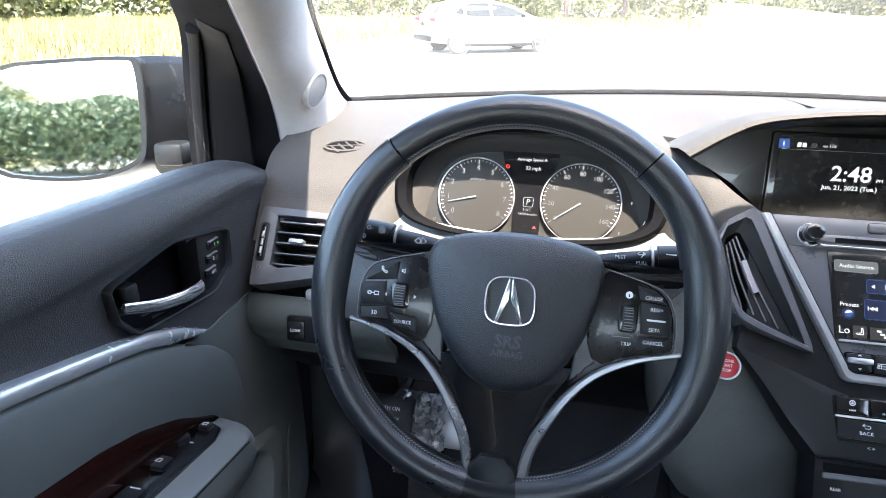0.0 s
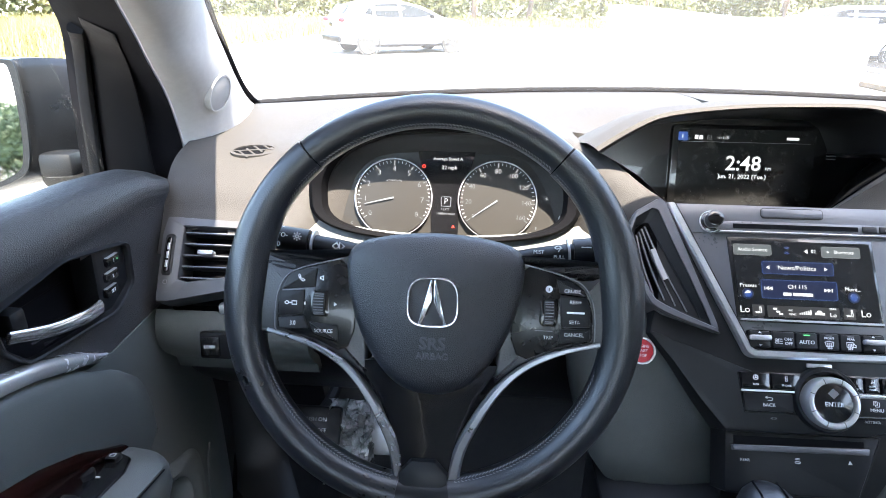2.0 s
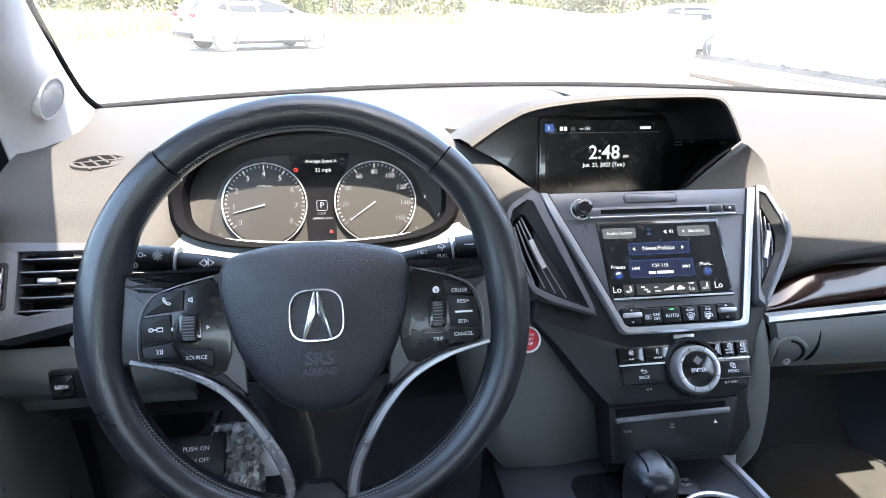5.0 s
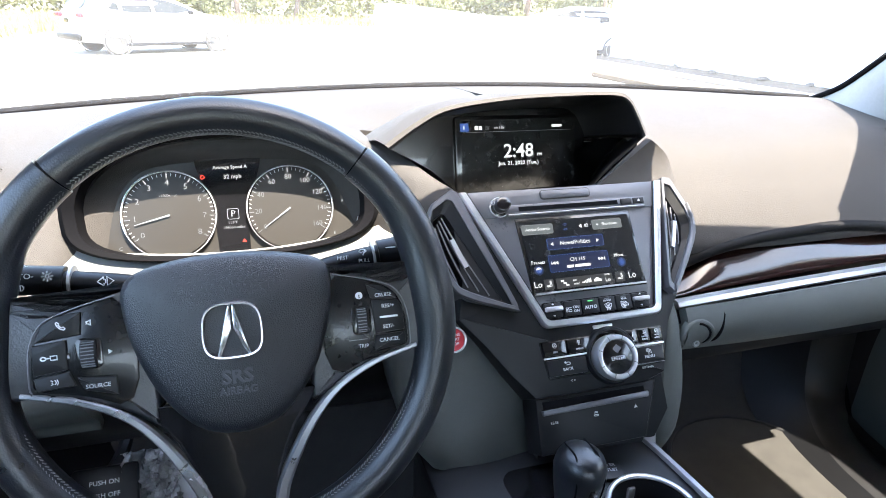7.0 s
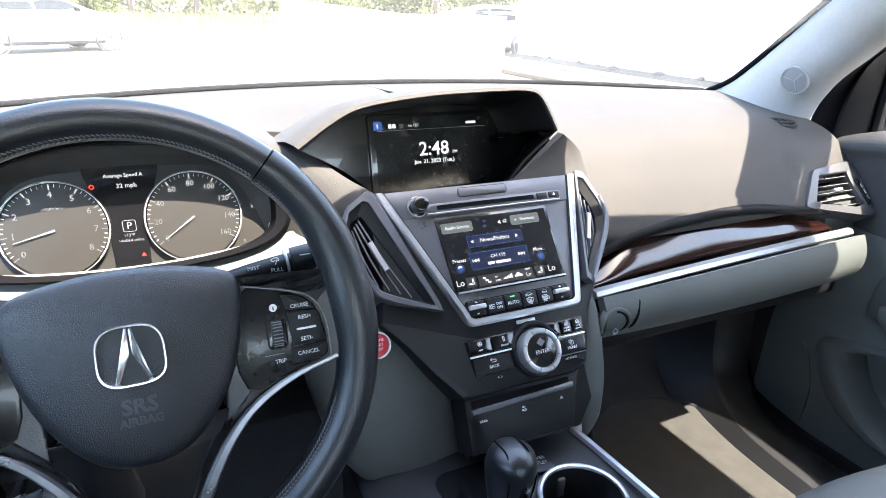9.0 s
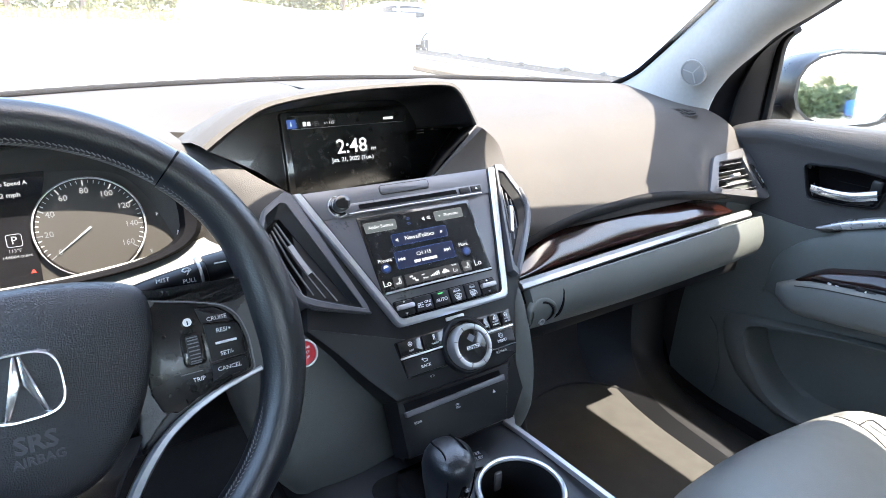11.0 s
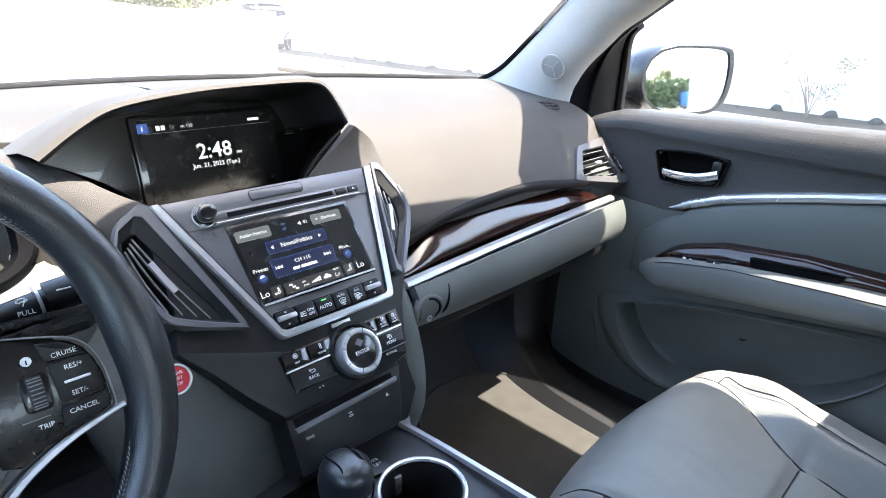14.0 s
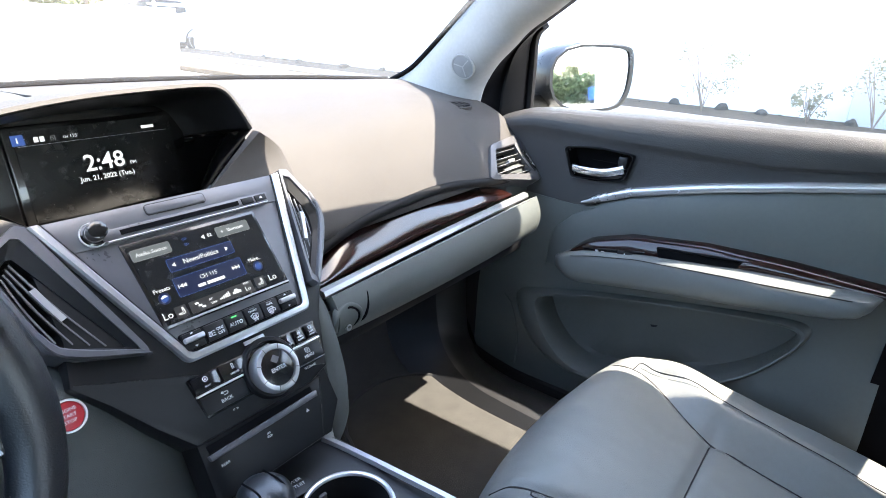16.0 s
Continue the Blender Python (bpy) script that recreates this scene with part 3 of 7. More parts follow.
def hedge(name, label, rng, n, x0, x1, y0, y1, top, leaf=1.0, material=None):
    """A long uneven thicket of leaf blades."""
    verts, faces = [], []
    for _ in range(n):
        s = rng.random()
        x, y = lerp(x0, x1, s) + rng.gauss(0, 1.0), lerp(y0, y1, s) + rng.gauss(0, 1.0)
        hgt = top * (0.72 + 0.28 * noise.noise((x * 0.35, y * 0.35, 3.0)) + 0.12 * noise.noise((x * 1.3, y * 1.3, 7.0)))
        z = hgt * math.sqrt(rng.random())
        a = Vector((rng.gauss(0, 1), rng.gauss(0, 1), rng.gauss(0, 1))).normalized() * rng.uniform(0.16, 0.34) * leaf
        b = a.cross(Vector((rng.gauss(0, 1), rng.gauss(0, 1), rng.gauss(0, 1)))).normalized() * 0.14 * leaf
        k = len(verts)
        p = Vector((x, y, z))
        verts += [p - a, p + b, p + a, p - b]
        faces.append((k, k + 1, k + 2, k + 3))
    me = bpy.data.meshes.new(name)
    me.from_pydata(verts, [], faces)
    me.materials.append(material or M_LEAF)
    tagged(new(name, me), label, "hedge", kind="stuff")


hedge("thicket_side", "dense green thicket beyond the field", random.Random(31), 26000, -34, -26, 48, -60, 5.5)
hedge("thicket_rear", "dense green trees behind the lot", random.Random(32), 26000, -60, 120, -132, -136, 11.0)
hedge("thicket_near", "green thicket close behind the field", random.Random(34), 110000, -15, -0.5, -13, -15, 2.2, 0.22, M_HEDGE)
hedge("thicket_back", "dark green tree line far behind the lot", random.Random(35), 30000, 8, 64, -118, -110, 7.0, 1.6, M_HEDGE)
hedge("thicket_far", "green bushes along the far edge", random.Random(33), 16000, -40, 70, 56, 52, 4.0)
for k, (x, y, s) in enumerate(((9.0, 2.2, 0.9), (9.05, 0.2, 0.75), (9.0, 0.9, 0.45))):
    e = thing("shrub", pose(x, y, 0.12, 0, 0, 70 * k), "thin young shrub in the mulch bed", "shrub", group="shrubs in the bed")
    bm = bmesh.new()
    r2 = random.Random(20 + k)
    for q in range(9):
        a = r2.uniform(0, 6.28)
        limb = sweep([(0, 0, 0), (0.12 * s * math.cos(a), 0.12 * s * math.sin(a), 0.35 * s), (r2.uniform(0.2, 0.5) * s * math.cos(a), r2.uniform(0.2, 0.5) * s * math.sin(a), r2.uniform(0.7, 1.1) * s)], circle(0.008, 5), 5, up=(0.3, 0.2, 1), scale=lambda t: 1 - 0.7 * t)
        me = bpy.data.meshes.new("limb")
        limb.to_mesh(me)
        limb.free()
        bm.from_mesh(me)
    part("stem", bm, M_TWIG, e)
    c = new("foliage", leaf_cloud(r2, 420, (0, 0, 0.65 * s), 0.42 * s, 0.022, 0.9))
    c.data.materials[0] = M_SPRIG
    c.parent = e


# ---- parked cars outside ----
def wheel_parts(parent, x, y, r, width, side):
    m = pose(x, y, r, 90, 0, 0)
    t = part("wheel", loft([[(a * q, b * q, w) for a, b in circle(r, 28)] for q, w in ((0.62, -width / 2), (0.94, -width / 2), (1.0, -width / 3), (1.0, width / 3), (0.94, width / 2), (0.62, width / 2))], m=m), M_TYRE, parent)
    for k in range(5):
        part("spoke_gap", prism([(0.30 * r, -0.05 * r), (0.66 * r, -0.15 * r), (0.68 * r, 0.15 * r), (0.30 * r, 0.05 * r)], -0.004, 0.004, m=m @ Matrix.Translation((0, 0, -side * 0.50 * width)) @ Matrix.Rotation(radians(72 * k), 4, "Z")), M_TYRE, t)
    part("rim", loft([[(a * q, b * q, -w * side) for a, b in circle(r * 0.80, 24)] for q, w in ((1.0, 0.3 * width), (1.0, 0.52 * width), (0.9, 0.45 * width), (0.25, 0.5 * width))], m=m), M_WHITEPAINT, t, "pale wheel cover")


def hatchback(name, label, m, paint, length=4.3, height=1.46, width=1.8, trunk=False):
    e = thing(name, m, label, "car")
    half = width / 2
    L = length
    # side outline: along x from tail (0) to nose (L)
    roof = [(0.0, 0.55), (0.03, 0.95), (0.10, 1.03), (0.55, height - 0.10), (1.0, height), (1.9, height - 0.01), (2.55, height - 0.14), (3.25, 1.0), (3.9, 0.86), (L - 0.08, 0.66), (L, 0.45)]
    low = [(0.0, 0.32), (L * 0.3, 0.20), (L * 0.7, 0.20), (L, 0.24)]
    rings = []
    for i in range(33):
        x = L * i / 32
        top = float(np.interp(x, [p[0] for p in roof], [p[1] for p in roof]))
        bot = float(np.interp(x, [p[0] for p in low], [p[1] for p in low]))
        hw = half * (1 - 0.16 * max(0, 1 - x / 0.35) ** 2 - 0.2 * max(0, (x - L + 0.5) / 0.5) ** 2)
        belt = min(top, 0.95)
        ring = []
        for a, z in ((0.86, bot), (0.98, lerp(bot, belt, 0.25)), (1.0, lerp(bot, belt, 0.6)), (0.95, belt), (0.82 if top > 1.0 else 0.9, lerp(belt, top, 0.6)), (0.62, lerp(belt, top, 0.94)), (0.0, top)):
            ring.append((x, a * hw, z))
        rings.append(ring + [(x, -a, z) for x, a, z in ring[-2::-1]])
    part("body", loft(rings), paint, e)
    for s in (-1, 1):
        for wx in (0.78, L - 0.86):
            wheel_parts(e, wx, s * (half - 0.12), 0.31, 0.2, 1 if s > 0 else -1)
            part("wheel_arch", ring_bm([(wx + a, b + 0.31) for a, b in circle(0.35, 24)], [(wx + a, b + 0.31) for a, b in circle(0.318, 24)], -0.02, 0.014, m=pose(0, s * half * 0.985, 0, 90, 0, 0)), M_TYRE, e)
        win = smooth_poly([(0.62, 1.0), (0.95, height - 0.13), (1.8, height - 0.09), (2.4, height - 0.2), (3.0, 1.0)], 1)
        bmw = prism([(p[0], p[1]) for p in win], -0.012, 0.012)
        bmesh.ops.transform(bmw, matrix=pose(0, 0, 0, 90, 0, 0), verts=bmw.verts)
        for v in bmw.verts:
            k = (v.co.z - 0.95) / (height - 0.95)
            v.co.y += s * half * (0.955 - 0.26 * k)
        part("side_window", bmw, M_TINT, e)
        for wx in (0.98, 1.78):
            part("window_pillar", box(wx, s * half * 0.87, 1.17, 0.07, 0.05, 0.36, 0.01, m=Matrix.Translation((0, s * half * 0.87, 1.17)) @ Matrix.Rotation(s * 0.42, 4, "X") @ Matrix.Translation((0, -s * half * 0.87, -1.17))), paint, e)
        part("wing_mirror", box(2.72, s * (half + 0.06), 1.02, 0.12, 0.16, 0.11, 0.04), M_PLASTIC, e)
        for wx in (1.25, 2.15):
            part("door_handle", box(wx, s * half * 0.985, 0.86, 0.16, 0.03, 0.03, 0.01), M_KERB, e)
        part("sill", box(L / 2, s * half * 0.95, 0.24, L * 0.55, 0.06, 0.08, 0.02), M_PLASTIC, e)
    bmr = prism(rrect(0, 0, 1.15, 0.34, 0.1), 0, 0.02, m=pose(0.27, 0, 1.19, 50, 0, -90))
    part("rear_window", bmr, M_TINT, e)
    part("bumper", box(-0.02, 0, 0.42, 0.1, width * 0.86, 0.16, 0.04), M_PLASTIC, e)
    part("number_plate", box(-0.02, 0, 0.8, 0.02, 0.32, 0.11, 0.005), M_GLOSS, e)
    for s in (-1, 1):
        part("tail_light", box(0.06, s * half * 0.78, 0.93, 0.12, 0.28, 0.12, 0.04), M_RED, e)
    return e


hatchback("white_car", "white hatchback parked across the lot", pose(-4.45, 17.6, 0, 0, 0, 32), M_WHITEPAINT)
hatchback("silver_car", "silver coupe parked beyond the building corner", pose(10.67, 16.29, 0, 0, 0, 168), M_WHITEPAINT, 4.7, 1.42)
hatchback("parked_car", "white car parked behind in the lot", pose(12.0, -30, 0, 0, 0, 70), M_WHITEPAINT)
M_BLUE = mat("blue_paint", (0.03, 0.13, 0.5), 0.4)
for k, (x, y, z) in enumerate(((31, -106, 70), (41, -110, 80))):
    t = thing("box_truck", pose(x, y, 0, 0, 0, z), "blue box truck parked far behind", "truck", group="trucks behind")
    part("cargo_box", box(0, 0, 1.9, 5.2, 2.2, 2.2, 0.05), M_BLUE, t)
    part("cab", box(3.5, 0, 1.4, 1.7, 2.0, 1.7, 0.25), M_WHITEPAINT if k else M_BLUE, t)
    for wx in (-1.6, 3.2):
        for s in (-1, 1):
            wheel_parts(t, wx, s * 0.95, 0.45, 0.25, s)

trailer = thing("utility_trailer", pose(4.62, 12.6, 0), "low white enclosed utility trailer with faint lettering", "trailer")
part("body", prism([(-2.15, 0.0), (2.2, 0.0), (2.2, 1.15), (0.05, 1.13), (-2.12, 1.34)], -1.0, 1.0, 0.03, m=pose(0, 0, 0, 90, 0, 0)), M_WHITEPAINT, trailer)
for k in range(2):
    part("lettering_bar", box(1.0 - 1.2 * k, -1.005, 0.78 + 0.1 * k, 0.5, 0.01, 0.05), M_KERB, trailer, "faint grey lettering bar")
part("skirt", box(0, -1.0, 0.05, 4.36, 0.03, 0.10, 0.01), M_WHITEPAINT, trailer)

# ---- car shell: floor, roof, pillars, glass ----
shell = thing("car_shell", None, "dark grey car body around the cabin", "car body", kind="structure")
tagged(part("floor", box(CX, 0.1, 0.41, 1.6, 2.6, 0.08, 0.01), M_CARPET), "grey-brown carpeted car floor", "carpet", kind="structure")
mat_bm = prism(smooth_poly([(-0.19, -0.22), (0.19, -0.22), (0.17, 0.24), (-0.15, 0.24)], 2), 0, 0.012, 0.005, m=pose(0.86, 0.62, 0.452))
floor_mat = tagged(part("floor_mat", mat_bm, M_CARPET), "grey-brown carpet floor mat with bound edge", "mat")
part("bound_edge", sweep([(0.86 + a, 0.62 + b, 0.463) for a, b in smooth_poly([(-0.19, -0.22), (0.19, -0.22), (0.17, 0.24), (-0.15, 0.24)], 3)], circle(0.005, 6), closed=True), M_RUBBER, floor_mat, "dark bound edge")


def roof_line(y):
    return interp([(-1.3, 1.44), (-0.6, 1.50), (0.0, 1.50), (0.42, 1.455)], y)


def roof_fn(s, t):
    x = lerp(-0.275, 1.075, s)
    y = lerp(-1.35, 0.41 + 0.03 * (1 - (2 * s - 1) ** 2), t)
    return (x, y, roof_line(y) + 0.05 * (1 - (2 * s - 1) ** 2))


tagged(part("ceiling", sheet(lambda s, t: roof_fn(1 - s, t), 16, 16, -0.03), M_HEAD), "pale grey fabric headliner", "headliner", kind="structure")

GLASS_EDGE = [(1.160, 1.090, 1.058), (1.155, 1.060, 1.080), (1.149, 0.993, 1.111), (1.142, 0.942, 1.147), (1.130, 0.878, 1.199), (1.111, 0.797, 1.264), (1.066, 0.69, 1.335), (1.018, 0.58, 1.40), (0.965, 0.45, 1.46)]
DOOR_EDGE = [(1.160, 0.810, 1.020), (1.164, 0.807, 1.045), (1.164, 0.797, 1.090), (1.154, 0.762, 1.140), (1.141, 0.710, 1.186), (1.130, 0.674, 1.216), (1.096, 0.585, 1.266), (1.05, 0.46, 1.36), (1.02, 0.38, 1.45)]
WINDOW_EDGE = [(1.247, 0.734, 1.020), (1.245, 0.732, 1.057), (1.236, 0.728, 1.140), (1.223, 0.718, 1.204), (1.190, 0.663, 1.237), (1.161, 0.605, 1.268), (1.10, 0.45, 1.36), (1.06, 0.32, 1.45)]
N_UP = 28


def on_side(pts, side):
    return [Vector((mx(side, x), y, z)) for x, y, z in pts]


def pillar_rings(side):
    """The trim's skin from the glass edge to the door edge, swelling into the cabin, and its hidden back."""
    rings = []
    for i, (a, b) in enumerate(zip(spline(on_side(GLASS_EDGE, side), N_UP), spline(on_side(DOOR_EDGE, side), N_UP))):
        swell = Vector((-side * 0.9, -0.25, -0.3)).normalized() * (min(1.0, (a - b).length / 0.2) + 0.9 * max(0.0, i / N_UP - 0.55))
        ring = [a.lerp(b, q) + swell * d for q, d in ((0, 0), (0.03, 0.008), (0.12, 0.022), (0.3, 0.036), (0.5, 0.043), (0.68, 0.041), (0.84, 0.030), (0.94, 0.016), (1.0, 0.0))]
        back = Vector((side * 0.03, 0.02, 0.02))
        rings.append(ring + [b + back, a.lerp(b, 0.5) + back * 1.2, a + back * 0.4])
    return rings


for side, nm in ((1, "pillar_right"), (-1, "pillar_left")):
    # windscreen pillar from the dash corner up to the roof
    rings = pillar_rings(side)
    p = tagged(part(nm, loft(rings), M_PILLAR), "light grey cloth-covered windscreen pillar trim", "pillar", kind="structure")
    part("glass_seal", sweep([r[0] + Vector((-side * 0.003, 0.0, 0.003)) for r in rings[::2]], circle(0.0055, 8), 40), M_SAIL, shell, "black windscreen edge seal")
    # speaker grille in the pillar foot
    k = min(range(len(rings)), key=lambda i: abs(rings[i][4].z - 1.142))
    at = rings[k][4].lerp(rings[k][5], 0.55)
    n = (rings[k][6] - rings[k][3]).cross(rings[k + 2][4] - rings[k - 2][4]).normalized()
    n = n if n.x * side < 0 else -n
    gm = n.to_track_quat("Z", "Y").to_matrix().to_4x4()
    gm.translation = at + n * 0.0022
    g = tagged(part("tweeter_grille", prism(circle(0.0235, 32), -0.014, 0.0006, 0.0004, m=gm), M_GRILLE), "round grey pillar speaker grille", "speaker")
    if side > 0:
        for q in range(3):
            part("spoke", box(0, 0.0105, 0.0008, 0.0022, 0.020, 0.0012, m=gm @ Matrix.Rotation(radians(120 * q + 75), 4, "Z")), M_PILLAR, g)
    part("rim", ring_bm(circle(0.0258, 36), circle(0.0236, 36), -0.012, 0.0014, m=gm), M_PILLAR, g)
    # black door frame beside the pillar, the corner panel that carries the mirror, and the glass run
    inner, outer = spline(on_side(DOOR_EDGE, side), N_UP), spline(on_side(WINDOW_EDGE, side), N_UP)
    strip = []
    for a, b in zip(inner, outer):
        out = Vector((side * 0.03, 0.01, 0.01))
        strip.append([a + out * 0.15, a.lerp(b, 0.25) + out * 0.3, a.lerp(b, 0.8) + out * 0.1, b, b + out, a + out])
    part("door_frame", loft(strip), M_SAIL, shell)
    cover = []
    for i in range(1, 17):
        a, b = inner[i], outer[i]
        lift = Vector((-side * 0.8, -0.6, 0)) * (0.006 if 1 < i < 16 else 0.0)
        cover.append([a.lerp(b, 0.42), a.lerp(b, 0.46) + lift * 0.8, a.lerp(b, 0.55) + lift, a.lerp(b, 0.88) + lift, a.lerp(b, 0.92) + lift * 0.6, a.lerp(b, 0.93)])
    part("mirror_sail", loft(cover), M_SAILPANEL, shell, "black grained corner panel")
    part("window_post", sweep([outer[i] + Vector((0, -0.006, 0)) for i in range(1, 15)], rrect(0, 0, 0.012, 0.016, 0.004, 2), 24, up=(1, 0, 0)), M_SAILPANEL, shell, "black glass run")
    part("rear_frame", sweep([(mx(side, 1.100), 0.36, 1.42), (mx(side, 1.118), -0.1, 1.43), (mx(side, 1.118), -0.5, 1.43)], [(-0.022, -0.03), (0.022, -0.03), (0.022, 0.03), (-0.022, 0.03)], 20), M_SAIL, shell)
    part("centre_pillar", sweep([(mx(side, 1.17), -0.07, 0.42), (mx(side, 1.165), -0.085, 0.9), (mx(side, 1.16), -0.11, 1.07), (mx(side, 1.08), -0.26, 1.46)], [(-0.09, -0.02), (0.09, -0.02), (0.09, 0.03), (-0.09, 0.03)], 12, up=(1, 0, 0)), M_SAIL, shell)
    part("rear_side", box(mx(side, 1.2), -0.85, 0.76, 0.06, 1.5, 0.7, 0.02), M_GREY, shell)
    part("roof_rail", sweep([(mx(side, 1.075), 0.42, 1.445), (mx(side, 1.088), 0.0, 1.50), (mx(side, 1.088), -1.3, 1.46)], [(-0.03, -0.025), (0.03, -0.025), (0.03, 0.03), (-0.03, 0.03)], 12), M_HEAD, shell)
    w = part("side_window", sheet(lambda s, t: (mx(side, lerp(1.236, 1.07, t)), lerp(0.73 - 0.38 * t, -0.1 - 0.07 * t, s), lerp(1.04, 1.46, t)), 2, 4, 0.004), M_GLASS, shell)
    w.visible_shadow = False
    w = part("rear_window", sheet(lambda s, t: (mx(side, lerp(1.19, 1.10, t)), lerp(-0.16, -1.2, s), lerp(1.1, 1.45, t)), 2, 2, 0.004), M_PRIVACY, shell)
    w.visible_shadow = False
    part("sill_core", box(mx(side, 1.17), 0.1, 0.435, 0.12, 1.5, 0.10, 0.02), M_PLASTIC, shell)
    inner_edge = spline([(1.12, 0.875, 0.84), (1.105, 0.860, 0.70), (1.097, 0.852, 0.605), (1.080, 0.826, 0.530), (1.048, 0.775, 0.500), (1.012, 0.700, 0.489), (0.996, 0.60, 0.484), (0.990, 0.35, 0.480), (0.990, -0.10, 0.480)], 40)
    outer_edge = spline([(1.185, 0.815, 0.84), (1.185, 0.813, 0.70), (1.180, 0.808, 0.590), (1.170, 0.788, 0.495), (1.150, 0.735, 0.458), (1.128, 0.660, 0.452), (1.125, 0.58, 0.450), (1.125, 0.35, 0.450), (1.125, -0.10, 0.450)], 40)
    wall_edge = spline([(1.10, 1.02, 0.84), (1.08, 1.01, 0.70), (1.06, 0.985, 0.58), (1.03, 0.940, 0.490), (0.995, 0.850, 0.452), (0.965, 0.725, 0.449), (0.952, 0.60, 0.449), (0.950, 0.35, 0.449), (0.950, -0.10, 0.449)], 40)

    def sill_top(a, b):
        i = int(round((a if side > 0 else 1 - a) * 40))
        p, q = inner_edge[i], outer_edge[i]
        down = Vector((-0.35, -0.70, 0.0)).lerp(Vector((-0.1, 0.0, 1.0)), min(1.0, max(0.0, (i - 9) / 9)))
        k = p.lerp(q, b) + down * 0.020 * math.sin(math.pi * b) ** 0.7
        return (mx(side, k.x), k.y, k.z)

    def sill_side(a, b):
        i = int(round((a if side > 0 else 1 - a) * 40))
        k = wall_edge[i].lerp(inner_edge[i], b)
        return (mx(side, k.x), k.y, k.z)

    part("sill_trim", sheet(sill_top, 40, 12, 0.004), M_SILL, shell, "dark curved sill trim")
    part("kick_trim", sheet(sill_side, 40, 6, 0.004), M_PLASTIC, shell, "dark inner side of the sill")
    part("door_seal", sweep([Vector((mx(side, v.x - 0.004), v.y, v.z)) for v in outer_edge[::4]], circle(0.012, 12), 40, up=(1, 0, 0)), M_SAIL, shell, "black rubber door opening seal")
part("rear_wall", box(CX, -1.35, 0.85, 1.5, 0.06, 0.8, 0.02), M_GREY, shell)
part("firewall", box(CX, 1.22, 0.72, 1.62, 0.05, 0.62, 0.02), M_PLASTIC, shell)
for side in (1, -1):
    part("kick_panel", box(mx(side, 1.19), 0.98, 0.72, 0.06, 0.5, 0.6, 0.02), M_PLASTIC, shell)
    part("fender", box(mx(side, 1.25), 1.5, 0.72, 0.14, 1.3, 0.42, 0.06), M_BODY, shell)
ws = part("windscreen", sheet(lambda s, t: (lerp(-0.36 + 0.12 * t, 1.16 - 0.12 * t, s), lerp(1.08, 0.42, t) + 0.14 * (1 - (2 * s - 1) ** 2) * (1 - t), lerp(1.075, 1.47, t) + lerp(0.018, 0.035, t) * (1 - (2 * s - 1) ** 2)), 16, 6, 0.005), M_WINDSCREEN, shell)
ws.visible_shadow = False
part("cowl", sheet(lambda s, t: (lerp(-0.42, 1.22, s), lerp(1.20, 1.36, t) + 0.10 * (1 - (2 * s - 1) ** 2), 1.0 + 0.045 * (1 - (2 * s - 1) ** 2) - 0.02 * t), 20, 2, 0.01), M_RUBBER, shell, "black rubber cowl")
part("bonnet", sheet(lambda s, t: (lerp(-0.42, 1.22, s), lerp(1.38, 2.2, t) + 0.06 * (1 - (2 * s - 1) ** 2), 1.0 + 0.03 * (1 - (2 * s - 1) ** 2) - 0.16 * t - 0.05), 12, 6, 0.02), M_BODY, shell)

# unseen housing and mirror at the top of the windscreen, added to shade the stack
part("unseen_housing", loft([[(0.50 + a * k, y, z + b) for a, b in rrect(0, 0, 0.26, 0.03, 0.012)] for k, y, z in ((1.0, 0.40, 1.485), (1.0, 0.48, 1.455), (0.9, 0.545, 1.43))]), M_PLASTIC, shell)
rv = thing("unseen_mirror", pose(0.41, 0.515, 1.385, 8, 0, 10), "unseen black mirror on the windscreen, added to shade the stack", "mirror")
part("housing", loft([[(a * k, y, b * k) for a, b in rrect(0, 0, 0.25, 0.065, 0.025)] for k, y in ((0.96, 0.0), (1.0, 0.006), (0.95, 0.022), (0.6, 0.032))]), M_PLASTIC, rv)
part("glass", prism(rrect(0, 0, 0.24, 0.056, 0.022), 0, 0.002, m=pose(0, 0.0, 0, 90, 0, 0)), M_MIRROR, rv)
part("stem", sweep([(0, 0.02, 0), (0.02, 0.05, 0.04), (0.05, 0.05, 0.075)], circle(0.008, 8), 6, up=(1, 0, 0)), M_PLASTIC, rv)

# ---- dashboard ----
dash = thing("dashboard", None, "dark grey grained vinyl dashboard with wood trim", "dashboard")


def dash_top(x):
    """Height of the edge at the windscreen."""
    return 1.078 + 0.018 * (1 - ((x - CX) / 0.755) ** 2)


def pad(xl, xr, prof, nu=26, nv=26):
    """A padded stretch; prof(x, t) gives y, z down the section; xl(t), xr(t) its side edges."""
    return sheet(lambda s, t: (lambda x: (x, *prof(x, t)))(lerp(xl(t), xr(t), s)), nu, nv, 0.012)


def sect(keys):
    pts = spline([(0, *k) for k in keys], 90)
    return lambda t: (pts[int(round(t * 90))].y, pts[int(round(t * 90))].z)


def back_y(x):
    return 1.06 + 0.14 * (1 - ((x - CX) / 0.755) ** 2)


def meet_vent(x, y, z):
    """Draws the pad's end towards the plane of the side vent."""
    far = abs(x - CX)
    k = interp([(0.56, 0.0), (0.62, 1.0)], far) * interp([(1.0, 1.0), (1.045, 0.0)], z)
    return lerp(y, 0.690 + (z - 0.967) * math.tan(radians(38)), k), z


